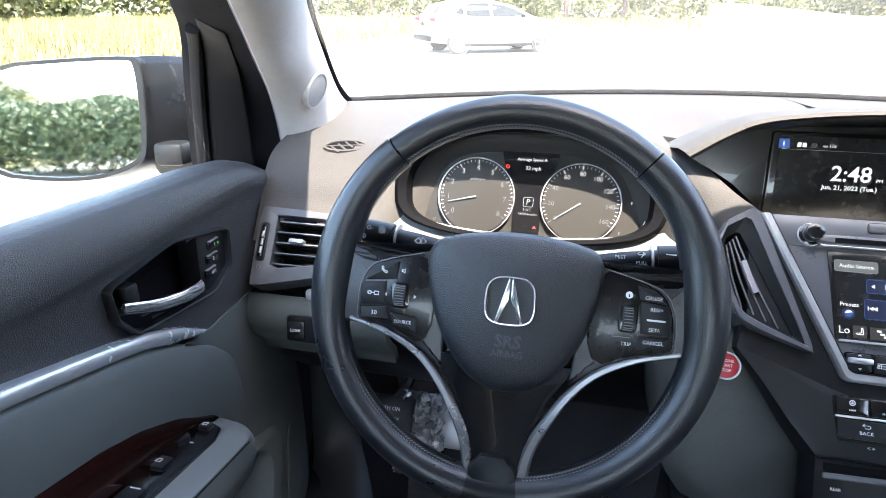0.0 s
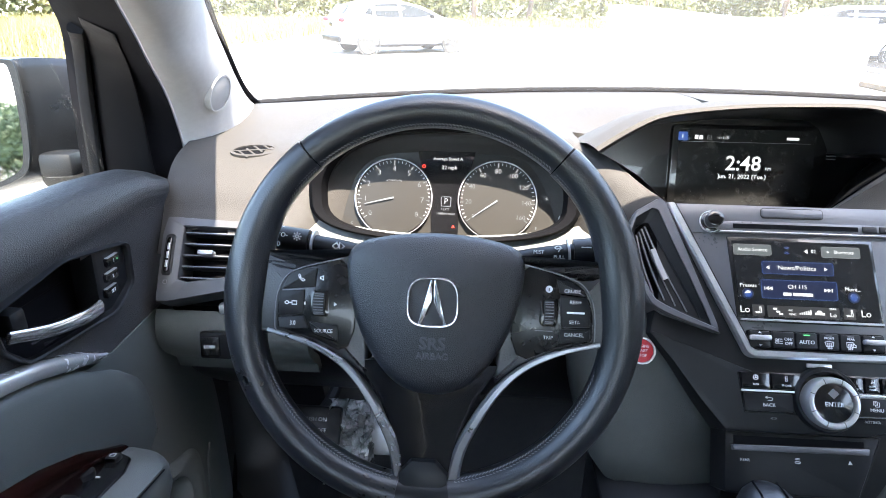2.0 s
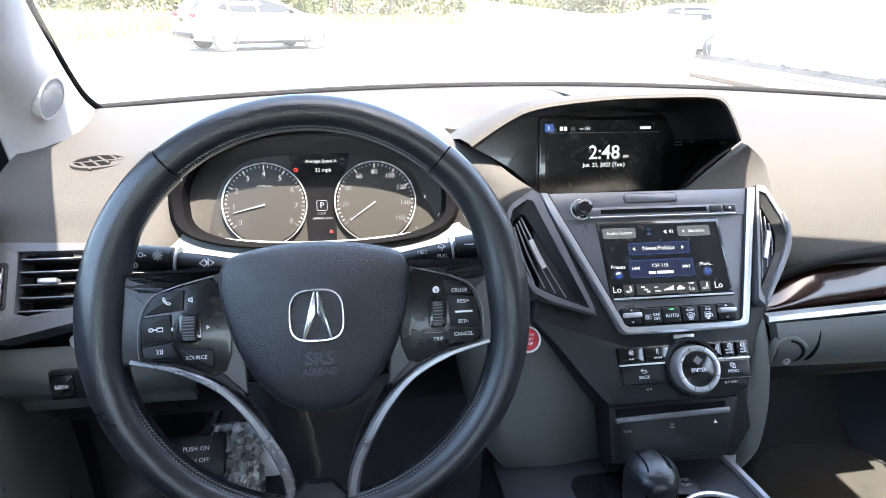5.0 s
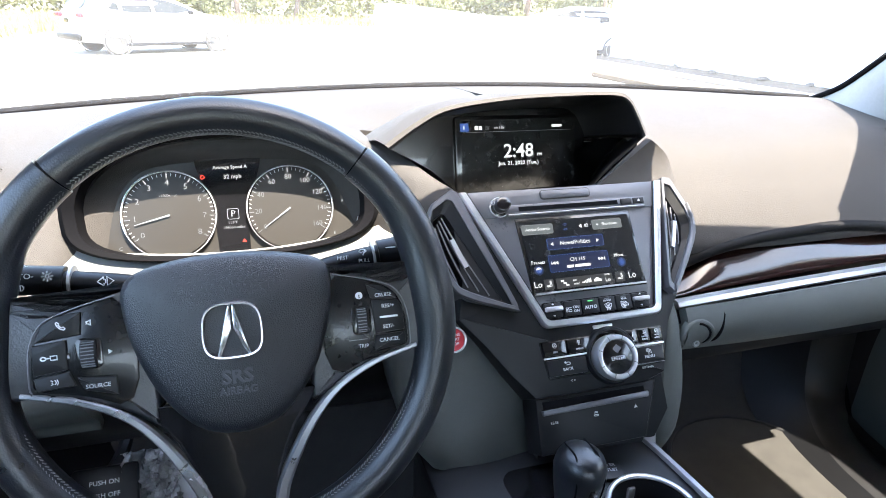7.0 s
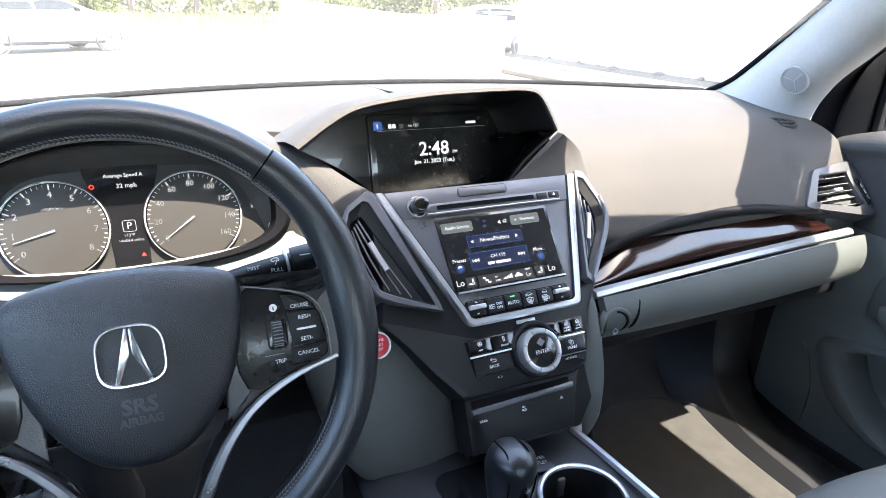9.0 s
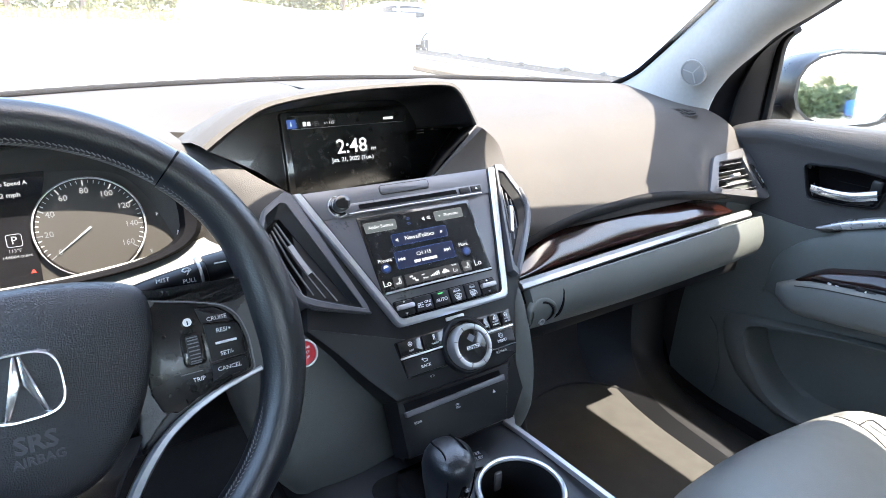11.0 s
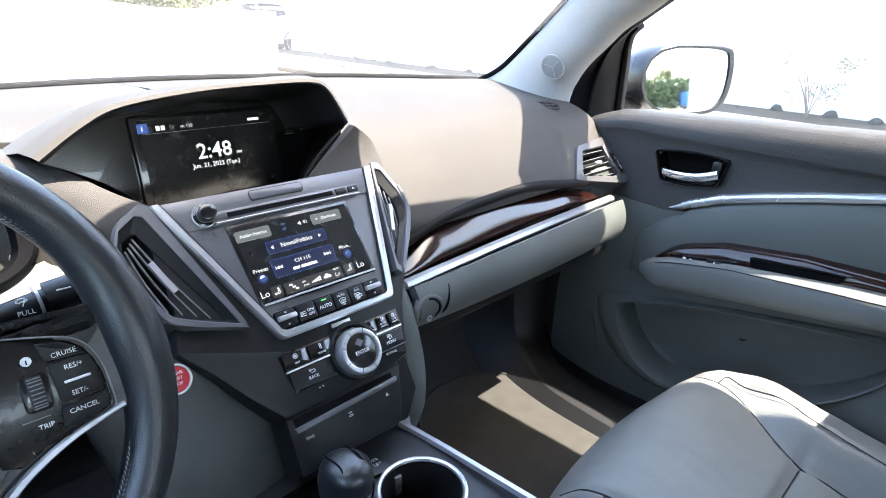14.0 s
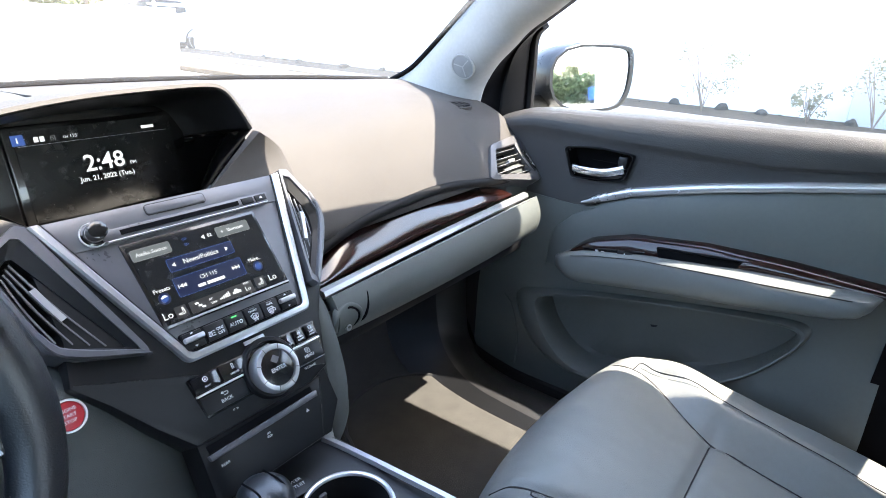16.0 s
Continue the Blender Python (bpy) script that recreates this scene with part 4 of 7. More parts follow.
def right_prof(x, t):
    top = dash_top(x)
    drop = interp([(0.52, 0.0), (0.95, 0.0), (1.13, 1.0)], x)
    near = max(0.0, (0.60 - x) / 0.1)
    pull = 0.032 * math.exp(-((x - 0.485) / 0.055) ** 2)
    keys = [(back_y(x), top - 0.004), (min(1.0, back_y(x) - 0.06), top + 0.003), (0.86, 1.085 - 0.02 * drop + 0.012 * near), (0.765 - pull, 1.062 - 0.02 * drop), (0.712 - 0.7 * pull, 1.015 - 0.02 * drop), (0.675, 0.962 - 0.012 * drop), (0.672, 0.945 - 0.01 * drop)]
    return meet_vent(x, *sect(keys)(t))


# outlines of the side vents: bezel and opening
VENTS = {
    1: ([(-0.045, 0.046), (0.058, 0.054), (0.071, 0.022), (0.070, -0.049), (0.054, -0.052), (-0.098, -0.018)], [(-0.038, 0.033), (0.036, 0.034), (0.037, 0.016), (0.047, -0.028), (0.027, -0.031), (-0.070, -0.014)]),
    -1: ([(-0.045, 0.040), (0.053, 0.044), (0.056, 0.020), (0.050, -0.064), (0.036, -0.064), (-0.098, -0.034)], [(-0.038, 0.030), (0.030, 0.031), (0.029, 0.010), (0.027, -0.036), (0.015, -0.039), (-0.070, -0.024)]),
}


def within_outline(outline, u, v):
    hit = False
    for (a, b), (c, d) in zip(outline, outline[1:] + outline[:1]):
        if (b > v) != (d > v) and u < a + (v - b) / (d - b) * (c - a):
            hit = not hit
    return hit


def vent_frame(side):
    return tilted(mx(side, 1.09), 0.671, 0.967, 38)


def cut_for_vent(bm, side):
    """Opens a pad behind its side vent."""
    inv = vent_frame(side).inverted()
    k = smooth_poly(VENTS[side][1], 1)

    def within(p):
        u, v, w = inv @ p
        return within_outline(k, u * side, v)

    bmesh.ops.delete(bm, geom=[f for f in bm.faces if f.calc_center_median().z > 0.9 and f.calc_center_median().y < 0.76 and within(f.calc_center_median())], context="FACES")
    return bm


part("passenger_pad", cut_for_vent(pad(lambda t: line([(0, 0.40), (0.28, 0.42), (0.34, 0.545), (0.46, 0.545), (0.54, 0.515), (0.62, 0.485), (0.70, 0.468), (1, 0.468)], t), lambda t: interp([(0, 1.15), (0.4, 1.158), (1, 1.152)], t), right_prof, 80, 90), 1), M_DASH, dash)


def left_prof(x, t):
    top = dash_top(x)
    hump = math.exp(-((x - 0.005) / 0.17) ** 4)
    pull = 0.036 * math.exp(-((x - 0.225) / 0.06) ** 2)
    keys = [(back_y(x), top - 0.004), (min(1.0, back_y(x) - 0.06), top + 0.003), (0.86, 1.07 + 0.02 * hump), (0.775 - pull, 1.055 + 0.045 * hump + 0.3 * pull), (0.735 - pull + 0.045 * hump, 1.03 + 0.04 * hump), (0.695 + 0.085 * hump, 0.99), (0.69 + 0.085 * hump, 0.955)]
    return meet_vent(x, *sect(keys)(t))


part("driver_pad", cut_for_vent(pad(lambda t: interp([(0, -0.35), (0.4, -0.358), (1, -0.352)], t), lambda t: line([(0, 0.40), (0.28, 0.38), (0.34, 0.165), (0.46, 0.165), (0.54, 0.212), (0.62, 0.248), (0.70, 0.272), (1, 0.272)], t), left_prof, 80, 90), -1), M_DASH, dash)

# display hood
HOOD = tilted(0.392, 0.84, 1.05, 12)
edge_top = [(u, v) for u, v, _ in spline([(-0.210, 0.016, 0), (-0.17, 0.042, 0), (-0.132, 0.058, 0), (-0.053, 0.068, 0), (0.03, 0.071, 0), (0.082, 0.0705, 0), (0.102, 0.064, 0), (0.115, 0.045, 0), (0.128, 0.018, 0)], 40)]
opening = edge_top + [(0.118, 0.011), (0.086, -0.014), (0.054, -0.040), (-0.02, -0.044), (-0.125, -0.042), (-0.163, -0.010), (-0.19, 0.006)]


def cave2d(k):
    return [(u * k + (0.066 if u > 0.04 and v < 0.02 else 0.0), v * k if v > 0 else v * 1.6) for u, v in opening]


def grown(pts, k, du=0.0, dv=0.0):
    return [(u * k + du, v * k + dv) for u, v in pts]


arch = edge_top
shell_rings = []
for k, dv, w in ((1.0, 0.0, 0.128), (1.012, 0.002, 0.132), (1.03, 0.006, 0.130), (1.06, 0.012, 0.11), (1.10, 0.012, 0.05), (1.16, 0.0, -0.05), (1.25, -0.018, -0.17), (1.4, -0.07, -0.30)):
    shell_rings.append([(u * k, v + dv * min(1, max(0, (v + 0.04) / 0.06)), w) for u, v in arch])
part("display_hood", loft(shell_rings, caps=False, closed=False, m=HOOD), M_DASH, dash)


def cave(k, low, w):
    return [(u * k + (0.066 * (0.13 - w) / 0.134 if u > 0.04 and v < 0.02 else 0.0), v * k if v > 0 else v * low, w) for u, v in opening]


part("hood_lining", loft([cave(1.0, 1.0, 0.130), cave(0.985, 1.02, 0.12), cave(0.95, 1.35, 0.05), cave(0.92, 1.6, -0.004)], caps=False, m=HOOD), M_PLASTIC, dash, "black lining of the display recess")
part("recess_back", prism(cave2d(0.95), -0.02, -0.006, m=HOOD), M_GLOSS, dash)


def wedge(s, t):
    """The padded flank between the hood's right tip and the stack."""
    a = Vector((0.520, 0.712, 1.0955)).lerp(Vector((0.444, 0.702, 1.036)), t)
    b = Vector((0.575, 0.742, 1.050)).lerp(Vector((0.562, 0.688, 1.010)), t)
    return a.lerp(b, s) + Vector((0, -0.004, 0.002)) * math.sin(math.pi * s)


part("hood_flank", sheet(wedge, 10, 10, 0.010), M_DASH, dash)

part("windscreen_seal", sweep([(x, back_y(x) + 0.002, dash_top(x) + 0.002) for x in np.linspace(-0.355, 1.155, 19)], [(0.008 * math.cos(a), 0.005 + 0.010 * math.sin(a)) for a in np.linspace(0, 6.283, 10, endpoint=False)], 80), M_SAIL, dash, "black windscreen seal")

# wood trim, chrome strip and glovebox
def trim_xz(s):
    """x, y, upper z, lower z of the wood strip along the dash."""
    x = lerp(0.548, 1.04, s)
    hi = interp([(0, 0.915), (0.18, 0.944), (0.45, 0.955), (0.8, 0.942), (1.0, 0.925)], s)
    lo = lerp(0.897, 0.918, s)
    return x, 0.662 + 0.01 * math.sin(3 * s), hi, lo


def wood_fn(s, t):
    x, y, hi, lo = trim_xz(t)
    return (x, y - 0.035 * math.sin(math.pi * 0.5 * s) + 0.008, lerp(hi, lo, s))


part("wood_trim", sheet(wood_fn, 16, 60, 0.008), M_WOOD, dash, "glossy dark reddish wood strip")
part("chrome_strip", sweep([(lerp(0.540, 1.07, s), 0.622 + 0.004 * math.sin(3 * s), lerp(0.894, 0.914, s)) for s in np.linspace(0, 1, 8)], [(-0.006, -0.0048), (0.004, -0.0055), (0.006, -0.001), (0.003, 0.005), (-0.006, 0.0055)], 30), M_TRIM, dash, "bright metal strip")
# black tube drawn in place of the shadow under the pad's edge
part("trim_lip", sweep([(lerp(0.55, 1.09, s), 0.662, interp([(0, 0.925), (0.2, 0.958), (0.5, 0.966), (1, 0.94)], s)) for s in np.linspace(0, 1, 9)], circle(0.008, 10), 30), M_SAILPANEL, dash)


def glove_fn(x0, x1):
    def fn(s, t):
        x = lerp(x0, x1, s)
        k = (x - 0.56) / 0.55
        top, low = lerp(0.8925, 0.9115, k), 0.815 + 0.012 * (2 * k - 1) ** 2
        y = 0.613 - 0.011 * math.sin(math.pi * min(1, t * 1.3)) + 0.30 * max(0, t - 0.62) ** 1.5
        return (x, y, lerp(top, low, t))
    return fn


part("glovebox_lid", sheet(glove_fn(0.537, 1.070), 28, 16, 0.015), M_GREY, dash, "grey-green padded glovebox lid")


def on_lid(x, z, out=0.0):
    k = (x - 0.56) / 0.55
    top, low = lerp(0.8925, 0.9115, k), 0.815 + 0.012 * (2 * k - 1) ** 2
    px, py, pz = glove_fn(x, x)(0.0, min(1.0, max(0.0, (top - z) / (top - low))))
    return Vector((x, py - 0.0145 - out, z))


part("lid_joint", sweep([on_lid(x, z) for x, z in ((0.5935, 0.8925), (0.592, 0.884), (0.587, 0.868), (0.579, 0.854), (0.567, 0.843), (0.552, 0.836), (0.538, 0.833))], circle(0.0024, 8), 36), M_SAIL, dash)
lat = part("glovebox_latch", loft([[on_lid(0.552 + r * 0.026 * math.cos(a), 0.8645 + r * 0.0235 * math.sin(a), h) for a in np.linspace(0, 2 * math.pi, 32, endpoint=False)] for r, h in ((1.0, -0.004), (1.0, 0.001), (0.96, 0.0030), (0.88, 0.0036), (0.80, 0.0030), (0.74, -0.001), (0.3, -0.002), (0.02, -0.002))], caps=False), M_GREY, dash, "round grey latch with lock")
part("latch_slot", sweep([on_lid(0.552 + 0.019 * math.cos(a), 0.8645 + 0.0165 * math.sin(a), 0.001) for a in np.linspace(-0.9, 1.5, 10)], circle(0.0016, 8), 20), M_SAIL, lat)
part("lock_barrel", ring_bm([(0.5535 + a, 0.853 + b) for a, b in circle(0.0046, 20)], [(0.5535 + a, 0.853 + b) for a, b in circle(0.0028, 20)], -0.596, -0.5875, m=pose(0, 0, 0, 90, 0, 0)), M_SILVER, lat, "small metal lock barrel")
part("dash_end", box(1.115, 0.735, 0.885, 0.095, 0.14, 0.15, 0.015), M_GREY, dash)
part("stack_flank", box(0.545, 0.678, 0.905, 0.05, 0.05, 0.10, 0.01), M_FASCIA, dash)
part("under_panel", box(0.83, 0.82, 0.80, 0.56, 0.36, 0.03, 0.01), M_PLASTIC, dash)
part("dash_core", box(0.82, 0.86, 0.90, 0.58, 0.30, 0.10, 0.02), M_PLASTIC, dash)
part("driver_under", sheet(lambda s, t: (lerp(-0.35, 0.24, s), lerp(0.70, 0.80, t) - 0.05 * math.sin(math.pi * t), lerp(0.905, 0.70, t)), 12, 10, 0.012), M_PLASTIC, dash)
part("column_panel", sheet(lambda s, t: (lerp(-0.20, 0.20, s), lerp(0.728, 0.655, t ** 1.3), lerp(0.972 + 0.030 * (2 * s - 1) ** 2, 0.930, t) + 0.004 * math.sin(math.pi * t)), 20, 10, 0.012), M_SEAT, dash, "pale grey panel under the gauges")
part("vent_band", box(-0.27, 0.70, 0.905, 0.17, 0.04, 0.05, 0.012), M_BLACK, dash)
part("switch_bank", sheet(lambda s, t: (lerp(-0.352, -0.16, s), 0.658 - 0.02 * math.sin(math.pi * min(1, 1.3 * t)) + 0.03 * t, lerp(0.892, 0.80, t)), 10, 10, 0.012), M_GREY, dash, "grey switch panel")
part("bank_trim", box(-0.235, 0.648, 0.903, 0.07, 0.012, 0.014, 0.004), M_CHROME, dash)


# side vents
for side in (1, -1):
    m = vent_frame(side)
    o_pts, i_pts = VENTS[side]
    out = soft_corners([(side * u, v) for u, v in o_pts][:: side], 0.2, 2)
    inn = soft_corners([(side * u, v) for u, v in i_pts][:: side], 0.15, 2)
    vt = thing("air_vent", m, "grey-framed slatted dash side air vent", "air vent", group="dash side vents")
    rim = [(lerp(a[0], b[0], 0.9), lerp(a[1], b[1], 0.9)) for a, b in zip(out, inn)]
    part("bezel", loft([[(u, v, w) for u, v in ring] for ring, w in ((out, -0.03), (out, 0.001), (grown(out, 0.985), 0.003), (rim, 0.0045), (inn, 0.003), (inn, -0.03))], caps=False), M_FRAME, vt)
    part("duct", prism(inn, -0.055, -0.034), M_SAIL, vt)
    n_slat = 5
    lo, hi = min(v for u, v in i_pts), max(v for u, v in i_pts)
    for k in range(n_slat):
        v = lerp(lo + 0.006, hi - 0.007, k / (n_slat - 1))
        us = sorted(a[0] + (v - a[1]) / (b[1] - a[1]) * (b[0] - a[0]) for a, b in zip(inn, inn[1:] + inn[:1]) if (a[1] > v) != (b[1] > v))
        sl = part("slat", box((us[0] + us[-1]) / 2, v, -0.011, us[-1] - us[0] - 0.001, 0.0032, 0.018, 0.0012), M_PLASTIC, vt)
        # silver edge paints in the light caught by the slat
        part("slat_edge", box((us[0] + us[-1]) / 2, v + 0.0004, -0.0014, us[-1] - us[0] - 0.003, 0.0012, 0.001), M_DARKSILVER, sl, "paler front edge imitating light on the slat")
    part("tab", box(-side * 0.002, (lo + hi) / 2 + 0.003, -0.001, 0.020, 0.006, 0.012, 0.002), M_SILVER, vt)
    turn = Matrix.Translation((side * (0.055 if side > 0 else 0.0425), -0.006, 0.004)) @ Matrix.Rotation(radians(side * (14 if side > 0 else -2)), 4, "Z")
    part("wheel_slot", prism(rrect(0, 0, 0.0125, 0.052, 0.004), -0.004, 0.0012, 0.0006, m=turn), M_PLASTIC, vt)
    wh = part("thumb_wheel", prism(rrect(0, 0, 0.0068, 0.044, 0.003), 0.0, 0.0035, 0.0015, m=turn), M_GLOSS, vt)
    for k in range(3):
        part("wheel_face", box(0, -0.012 + 0.011 * k, 0.0036, 0.0028, 0.0085, 0.001, 0.0004, m=turn), M_SILVER, wh)
    part("symbol", ring_bm(rrect(0, -0.034, 0.005, 0.005, 0.001, 2), rrect(0, -0.034, 0.004, 0.004, 0.0008, 2), 0.0, 0.0008, m=turn), M_DARKSILVER, vt)

for side, at in ((1, pose(1.052, 0.780, 1.0700, 16, 3, -16)), (-1, pose(-0.257, 0.779, 1.0690, 16, -1, 14))):
    dv = tagged(part("defroster_vent", ring_bm(circle(0.031, 32, ry=0.0165), circle(0.0265, 32, ry=0.0128), -0.005, 0.0022, m=at), M_DASH), "small oval defroster outlet on dash top", "air vent")
    part("duct", prism(circle(0.0268, 24, ry=0.0130), -0.010, 0.0008, m=at), M_SAIL, dv)
    for k in range(4):
        part("slat", box(-0.0165 + 0.011 * k, 0, 0.0012, 0.0028, 0.021, 0.0016, 0.0006, m=at @ Matrix.Rotation(radians(35), 4, "Z")), M_DASH, dv)
    part("slat", box(0, 0, 0.0014, 0.051, 0.0020, 0.0016, 0.0005, m=at), M_DASH, dv)

# ---- upper display ----
up = thing("upper_display", HOOD, "upper navigation screen showing clock and date", "screen")
part("bezel", prism(rrect(0.012, 0, 0.205, 0.112, 0.006), -0.006, 0.0, 0.002), M_GLOSS, up)
part("panel", box(0.008, 0.0, 0.001, 0.178, 0.101, 0.002), M_SCREEN, up)
words("2:48", 0.0275, M_GLOWWHITE, up, 0.006, 0.0045, 0.0025, bold=0.0003)
words("PM", 0.0062, M_GLOWWHITE, up, 0.039, -0.0015, 0.0025)
words("Jun. 21, 2022 (Tue.)", 0.0080, M_GLOWWHITE, up, 0.006, -0.0125, 0.0025, bold=0.0001)
part("status_line", box(0.006, 0.0333, 0.0022, 0.168, 0.0004, 0.0006), M_SILVER, up)
part("status_icon", prism([(-0.083, 0.0345), (-0.070, 0.0345), (-0.071, 0.046), (-0.083, 0.046)], 0.002, 0.0026), M_GLOWBLUE, up)
for u in (-0.0590, -0.0530):
    part("status_bar", box(u, 0.0392, 0.0023, 0.0046, 0.0056, 0.0004), M_GLOWWHITE, up)
part("status_mark", strokes([[(-0.5, -0.5), (0.5, -0.5), (0.5, 0.5), (-0.5, 0.5), (-0.5, -0.5)], [(-0.2, 0.15), (0.2, -0.15)]], 0.0005, 0.0020, 0.0025, (-0.0420, 0.0390), 0.0046), M_BTNEDGE, up)
words("i", 0.0085, M_GLOWWHITE, up, -0.0775, 0.0400, 0.0028, bold=0.0003)
words("CH", 0.0036, M_GLOWWHITE, up, -0.0290, 0.0385, 0.0025)
words("115", 0.0056, M_GLOWWHITE, up, -0.0205, 0.0390, 0.0025)
part("status_bar", box(0.067, 0.0394, 0.0023, 0.016, 0.0035, 0.0004), M_GLOWWHITE, up)
for k in range(3):
    part("side_mark", box(0.121, 0.022 - 0.004 * k, -0.004, 0.014, 0.0016, 0.002), M_DARKSILVER, up)

# ---- centre stack ----
STACK = tilted(0.396, 0.69, 1.045, 35)
st = thing("centre_stack", STACK, "dark grey centre console stack with metal trim", "console")
face = soft_corners([(-0.150, 0.0), (0.140, 0.0), (0.152, -0.118), (0.110, -0.182), (0.088, -0.242), (0.060, -0.250), (-0.083, -0.250), (-0.109, -0.218), (-0.135, -0.181), (-0.160, -0.150), (-0.150, -0.110)], 0.08, 1)
part("fascia", prism(face, -0.05, -0.004, 0.004), M_PLASTIC, st)
upper = [(-0.136, -0.002), (0.133, -0.002), (0.094, -0.166), (-0.060, -0.168)]
part("upper_fascia", prism(upper, -0.01, 0.0, 0.002), M_FASCIA, st)
part("top_bar", prism([(-0.131, -0.003), (0.126, -0.003), (0.118, -0.036), (-0.112, -0.036)], -0.002, 0.0015, 0.001), M_BEZEL, st)
trim_out = soft_line([(-0.1400, -0.003), (-0.0665, -0.158), (-0.0600, -0.1725), (-0.045, -0.1730), (0.080, -0.1725), (0.0950, -0.1720), (0.0995, -0.158), (0.1365, -0.003)], 3)
trim_in = soft_line([(-0.1300, -0.003), (-0.0590, -0.153), (-0.0545, -0.1640), (-0.043, -0.1645), (0.079, -0.1645), (0.0895, -0.1640), (0.0920, -0.154), (0.1265, -0.003)], 3)
part("trim_frame", band(trim_out, trim_in, -0.004, 0.0055, 0.0022), M_TRIM, st, "bright satin metal trim")
part("trim_lip", band([(lerp(a[0], b[0], 0.98), lerp(a[1], b[1], 0.98)) for a, b in zip(trim_out, trim_in)], [(lerp(a[0], b[0], 1.22), lerp(a[1], b[1], 1.22)) for a, b in zip(trim_out, trim_in)], -0.002, 0.0026, 0.0006), M_PLASTIC, st)
part("cd_lid", prism(rrect(-0.002, -0.0115, 0.066, 0.010, 0.003), 0, 0.0035, 0.001), M_BEZEL, st)
part("cd_lid_gap", ring_bm(rrect(-0.002, -0.0115, 0.068, 0.012, 0.004), rrect(-0.002, -0.0115, 0.066, 0.010, 0.003), 0, 0.0022), M_RUBBER, st)
part("cd_bar", prism([(-0.086, -0.0225), (0.107, -0.0225), (0.105, -0.0330), (0.099, -0.0345), (-0.082, -0.0345), (-0.086, -0.0320)], 0.001, 0.0048, 0.001), M_FASCIA, st)
part("cd_lip", box(0.011, -0.0345, 0.0035, 0.186, 0.0014, 0.004, 0.0005), M_SILVER, st)
for u in (0.078, 0.096):
    part("cd_key", box(u, -0.0282, 0.0052, 0.015, 0.0075, 0.002, 0.0006), M_PLASTIC, st)
part("eject_symbol", prism([(0.094, -0.0290), (0.098, -0.0290), (0.096, -0.0262)], 0.0062, 0.0066), M_WHITE, st)
part("cd_slot", box(-0.001, -0.0282, 0.0045, 0.134, 0.0052, 0.002), M_SAIL, st)
kn = part("volume_knob", loft([[(a * q - 0.091, b * q - 0.0235, w) for a, b in circle(0.0095, 24)] for q, w in ((1.25, 0.0), (1.25, 0.003), (1.0, 0.004), (0.92, 0.018), (0.7, 0.019))]), M_GLOSS, st)
part("knob_ring", ring_bm(circle(0.0125, 24, -0.091, -0.0235), circle(0.0115, 24, -0.091, -0.0235), 0.0, 0.0035), M_CHROME, kn)
words("VOL", 0.005, M_WHITE, st, -0.112, -0.028, 0.0004)

# touch screen
part("screen_bezel", prism([(-0.074, -0.040), (0.081, -0.040), (0.085, -0.1345), (-0.067, -0.1345)], 0, 0.002, 0.001), M_GLOSS, st)
ts = thing("touch_screen", STACK @ Matrix.Translation((0.0, -0.0875, 0.002)), "lit blue audio touch screen in the console", "screen")
part("panel", prism([(-0.070, 0.0435), (0.077, 0.0435), (0.082, -0.0435), (-0.064, -0.0435)], 0, 0.0012), M_SCREEN, ts)
part("edge_light", prism([(-0.064, -0.0435), (0.083, -0.0435), (0.0835, -0.0455), (-0.0645, -0.0455)], 0, 0.003), M_SILVER, ts)


def outline_box(parent, u, v, w, h, mtl, lw=0.0006):
    part("button_outline", ring_bm(rrect(u, v, w, h, 0.002, 2), rrect(u, v, w - 2 * lw, h - 2 * lw, 0.0015, 2), 0.0012, 0.0016), mtl, parent)


M_BTN = emit_mat("screen_button", (0.25, 0.30, 0.33), 0.05)
M_WELL = emit_mat("screen_well", (0.16, 0.17, 0.19), 0.02)
M_BLUEFILL = emit_mat("screen_glow", (0.02, 0.05, 0.26), 0.018)
for u, t in ((-0.048, "Audio Source"), (0.046, "Shortcuts")):
    part("button", box(u, 0.033, 0.0014, 0.040, 0.0115, 0.0004), M_BTN, ts)
    outline_box(ts, u, 0.033, 0.041, 0.0125, M_BTNEDGE, 0.0004)
    words(t, 0.0058 if u < 0 else 0.0054, M_GLOWWHITE, ts, u + (0.003 if u > 0 else 0), 0.033, 0.002)
part("star", prism([(0.031, 0.033), (0.0325, 0.0345), (0.034, 0.033), (0.0325, 0.0315)], 0.0012, 0.0018), M_GLOWWHITE, ts)
words("02", 0.0055, M_GLOWWHITE, ts, 0.017, 0.033, 0.002)
part("speaker_mark", prism([(0.007, 0.033), (0.011, 0.0355), (0.011, 0.0305)], 0.0012, 0.0018), M_GLOWWHITE, ts)
for r, d in ((0.0022, 1), (0.0040, 1), (0.0022, -1), (0.0040, -1)):
    part("signal_mark", strokes([arc(r, 45, 135, 6)] if d > 0 else [arc(r, 225, 315, 6)], 0.0006, 0.0012, 0.0016, (-0.011, 0.0335)), M_GLOWBLUE, ts)
part("button", box(-0.001, 0.0135, 0.0013, 0.074, 0.013, 0.0003), M_BLUEFILL, ts)
outline_box(ts, -0.001, 0.0135, 0.076, 0.0145, M_GLOWBLUE)
words("News/Politics", 0.0074, M_GLOWWHITE, ts, -0.002, 0.0135, 0.002)
part("button", box(-0.001, -0.0105, 0.0013, 0.078, 0.0195, 0.0003), M_BLUEFILL, ts)
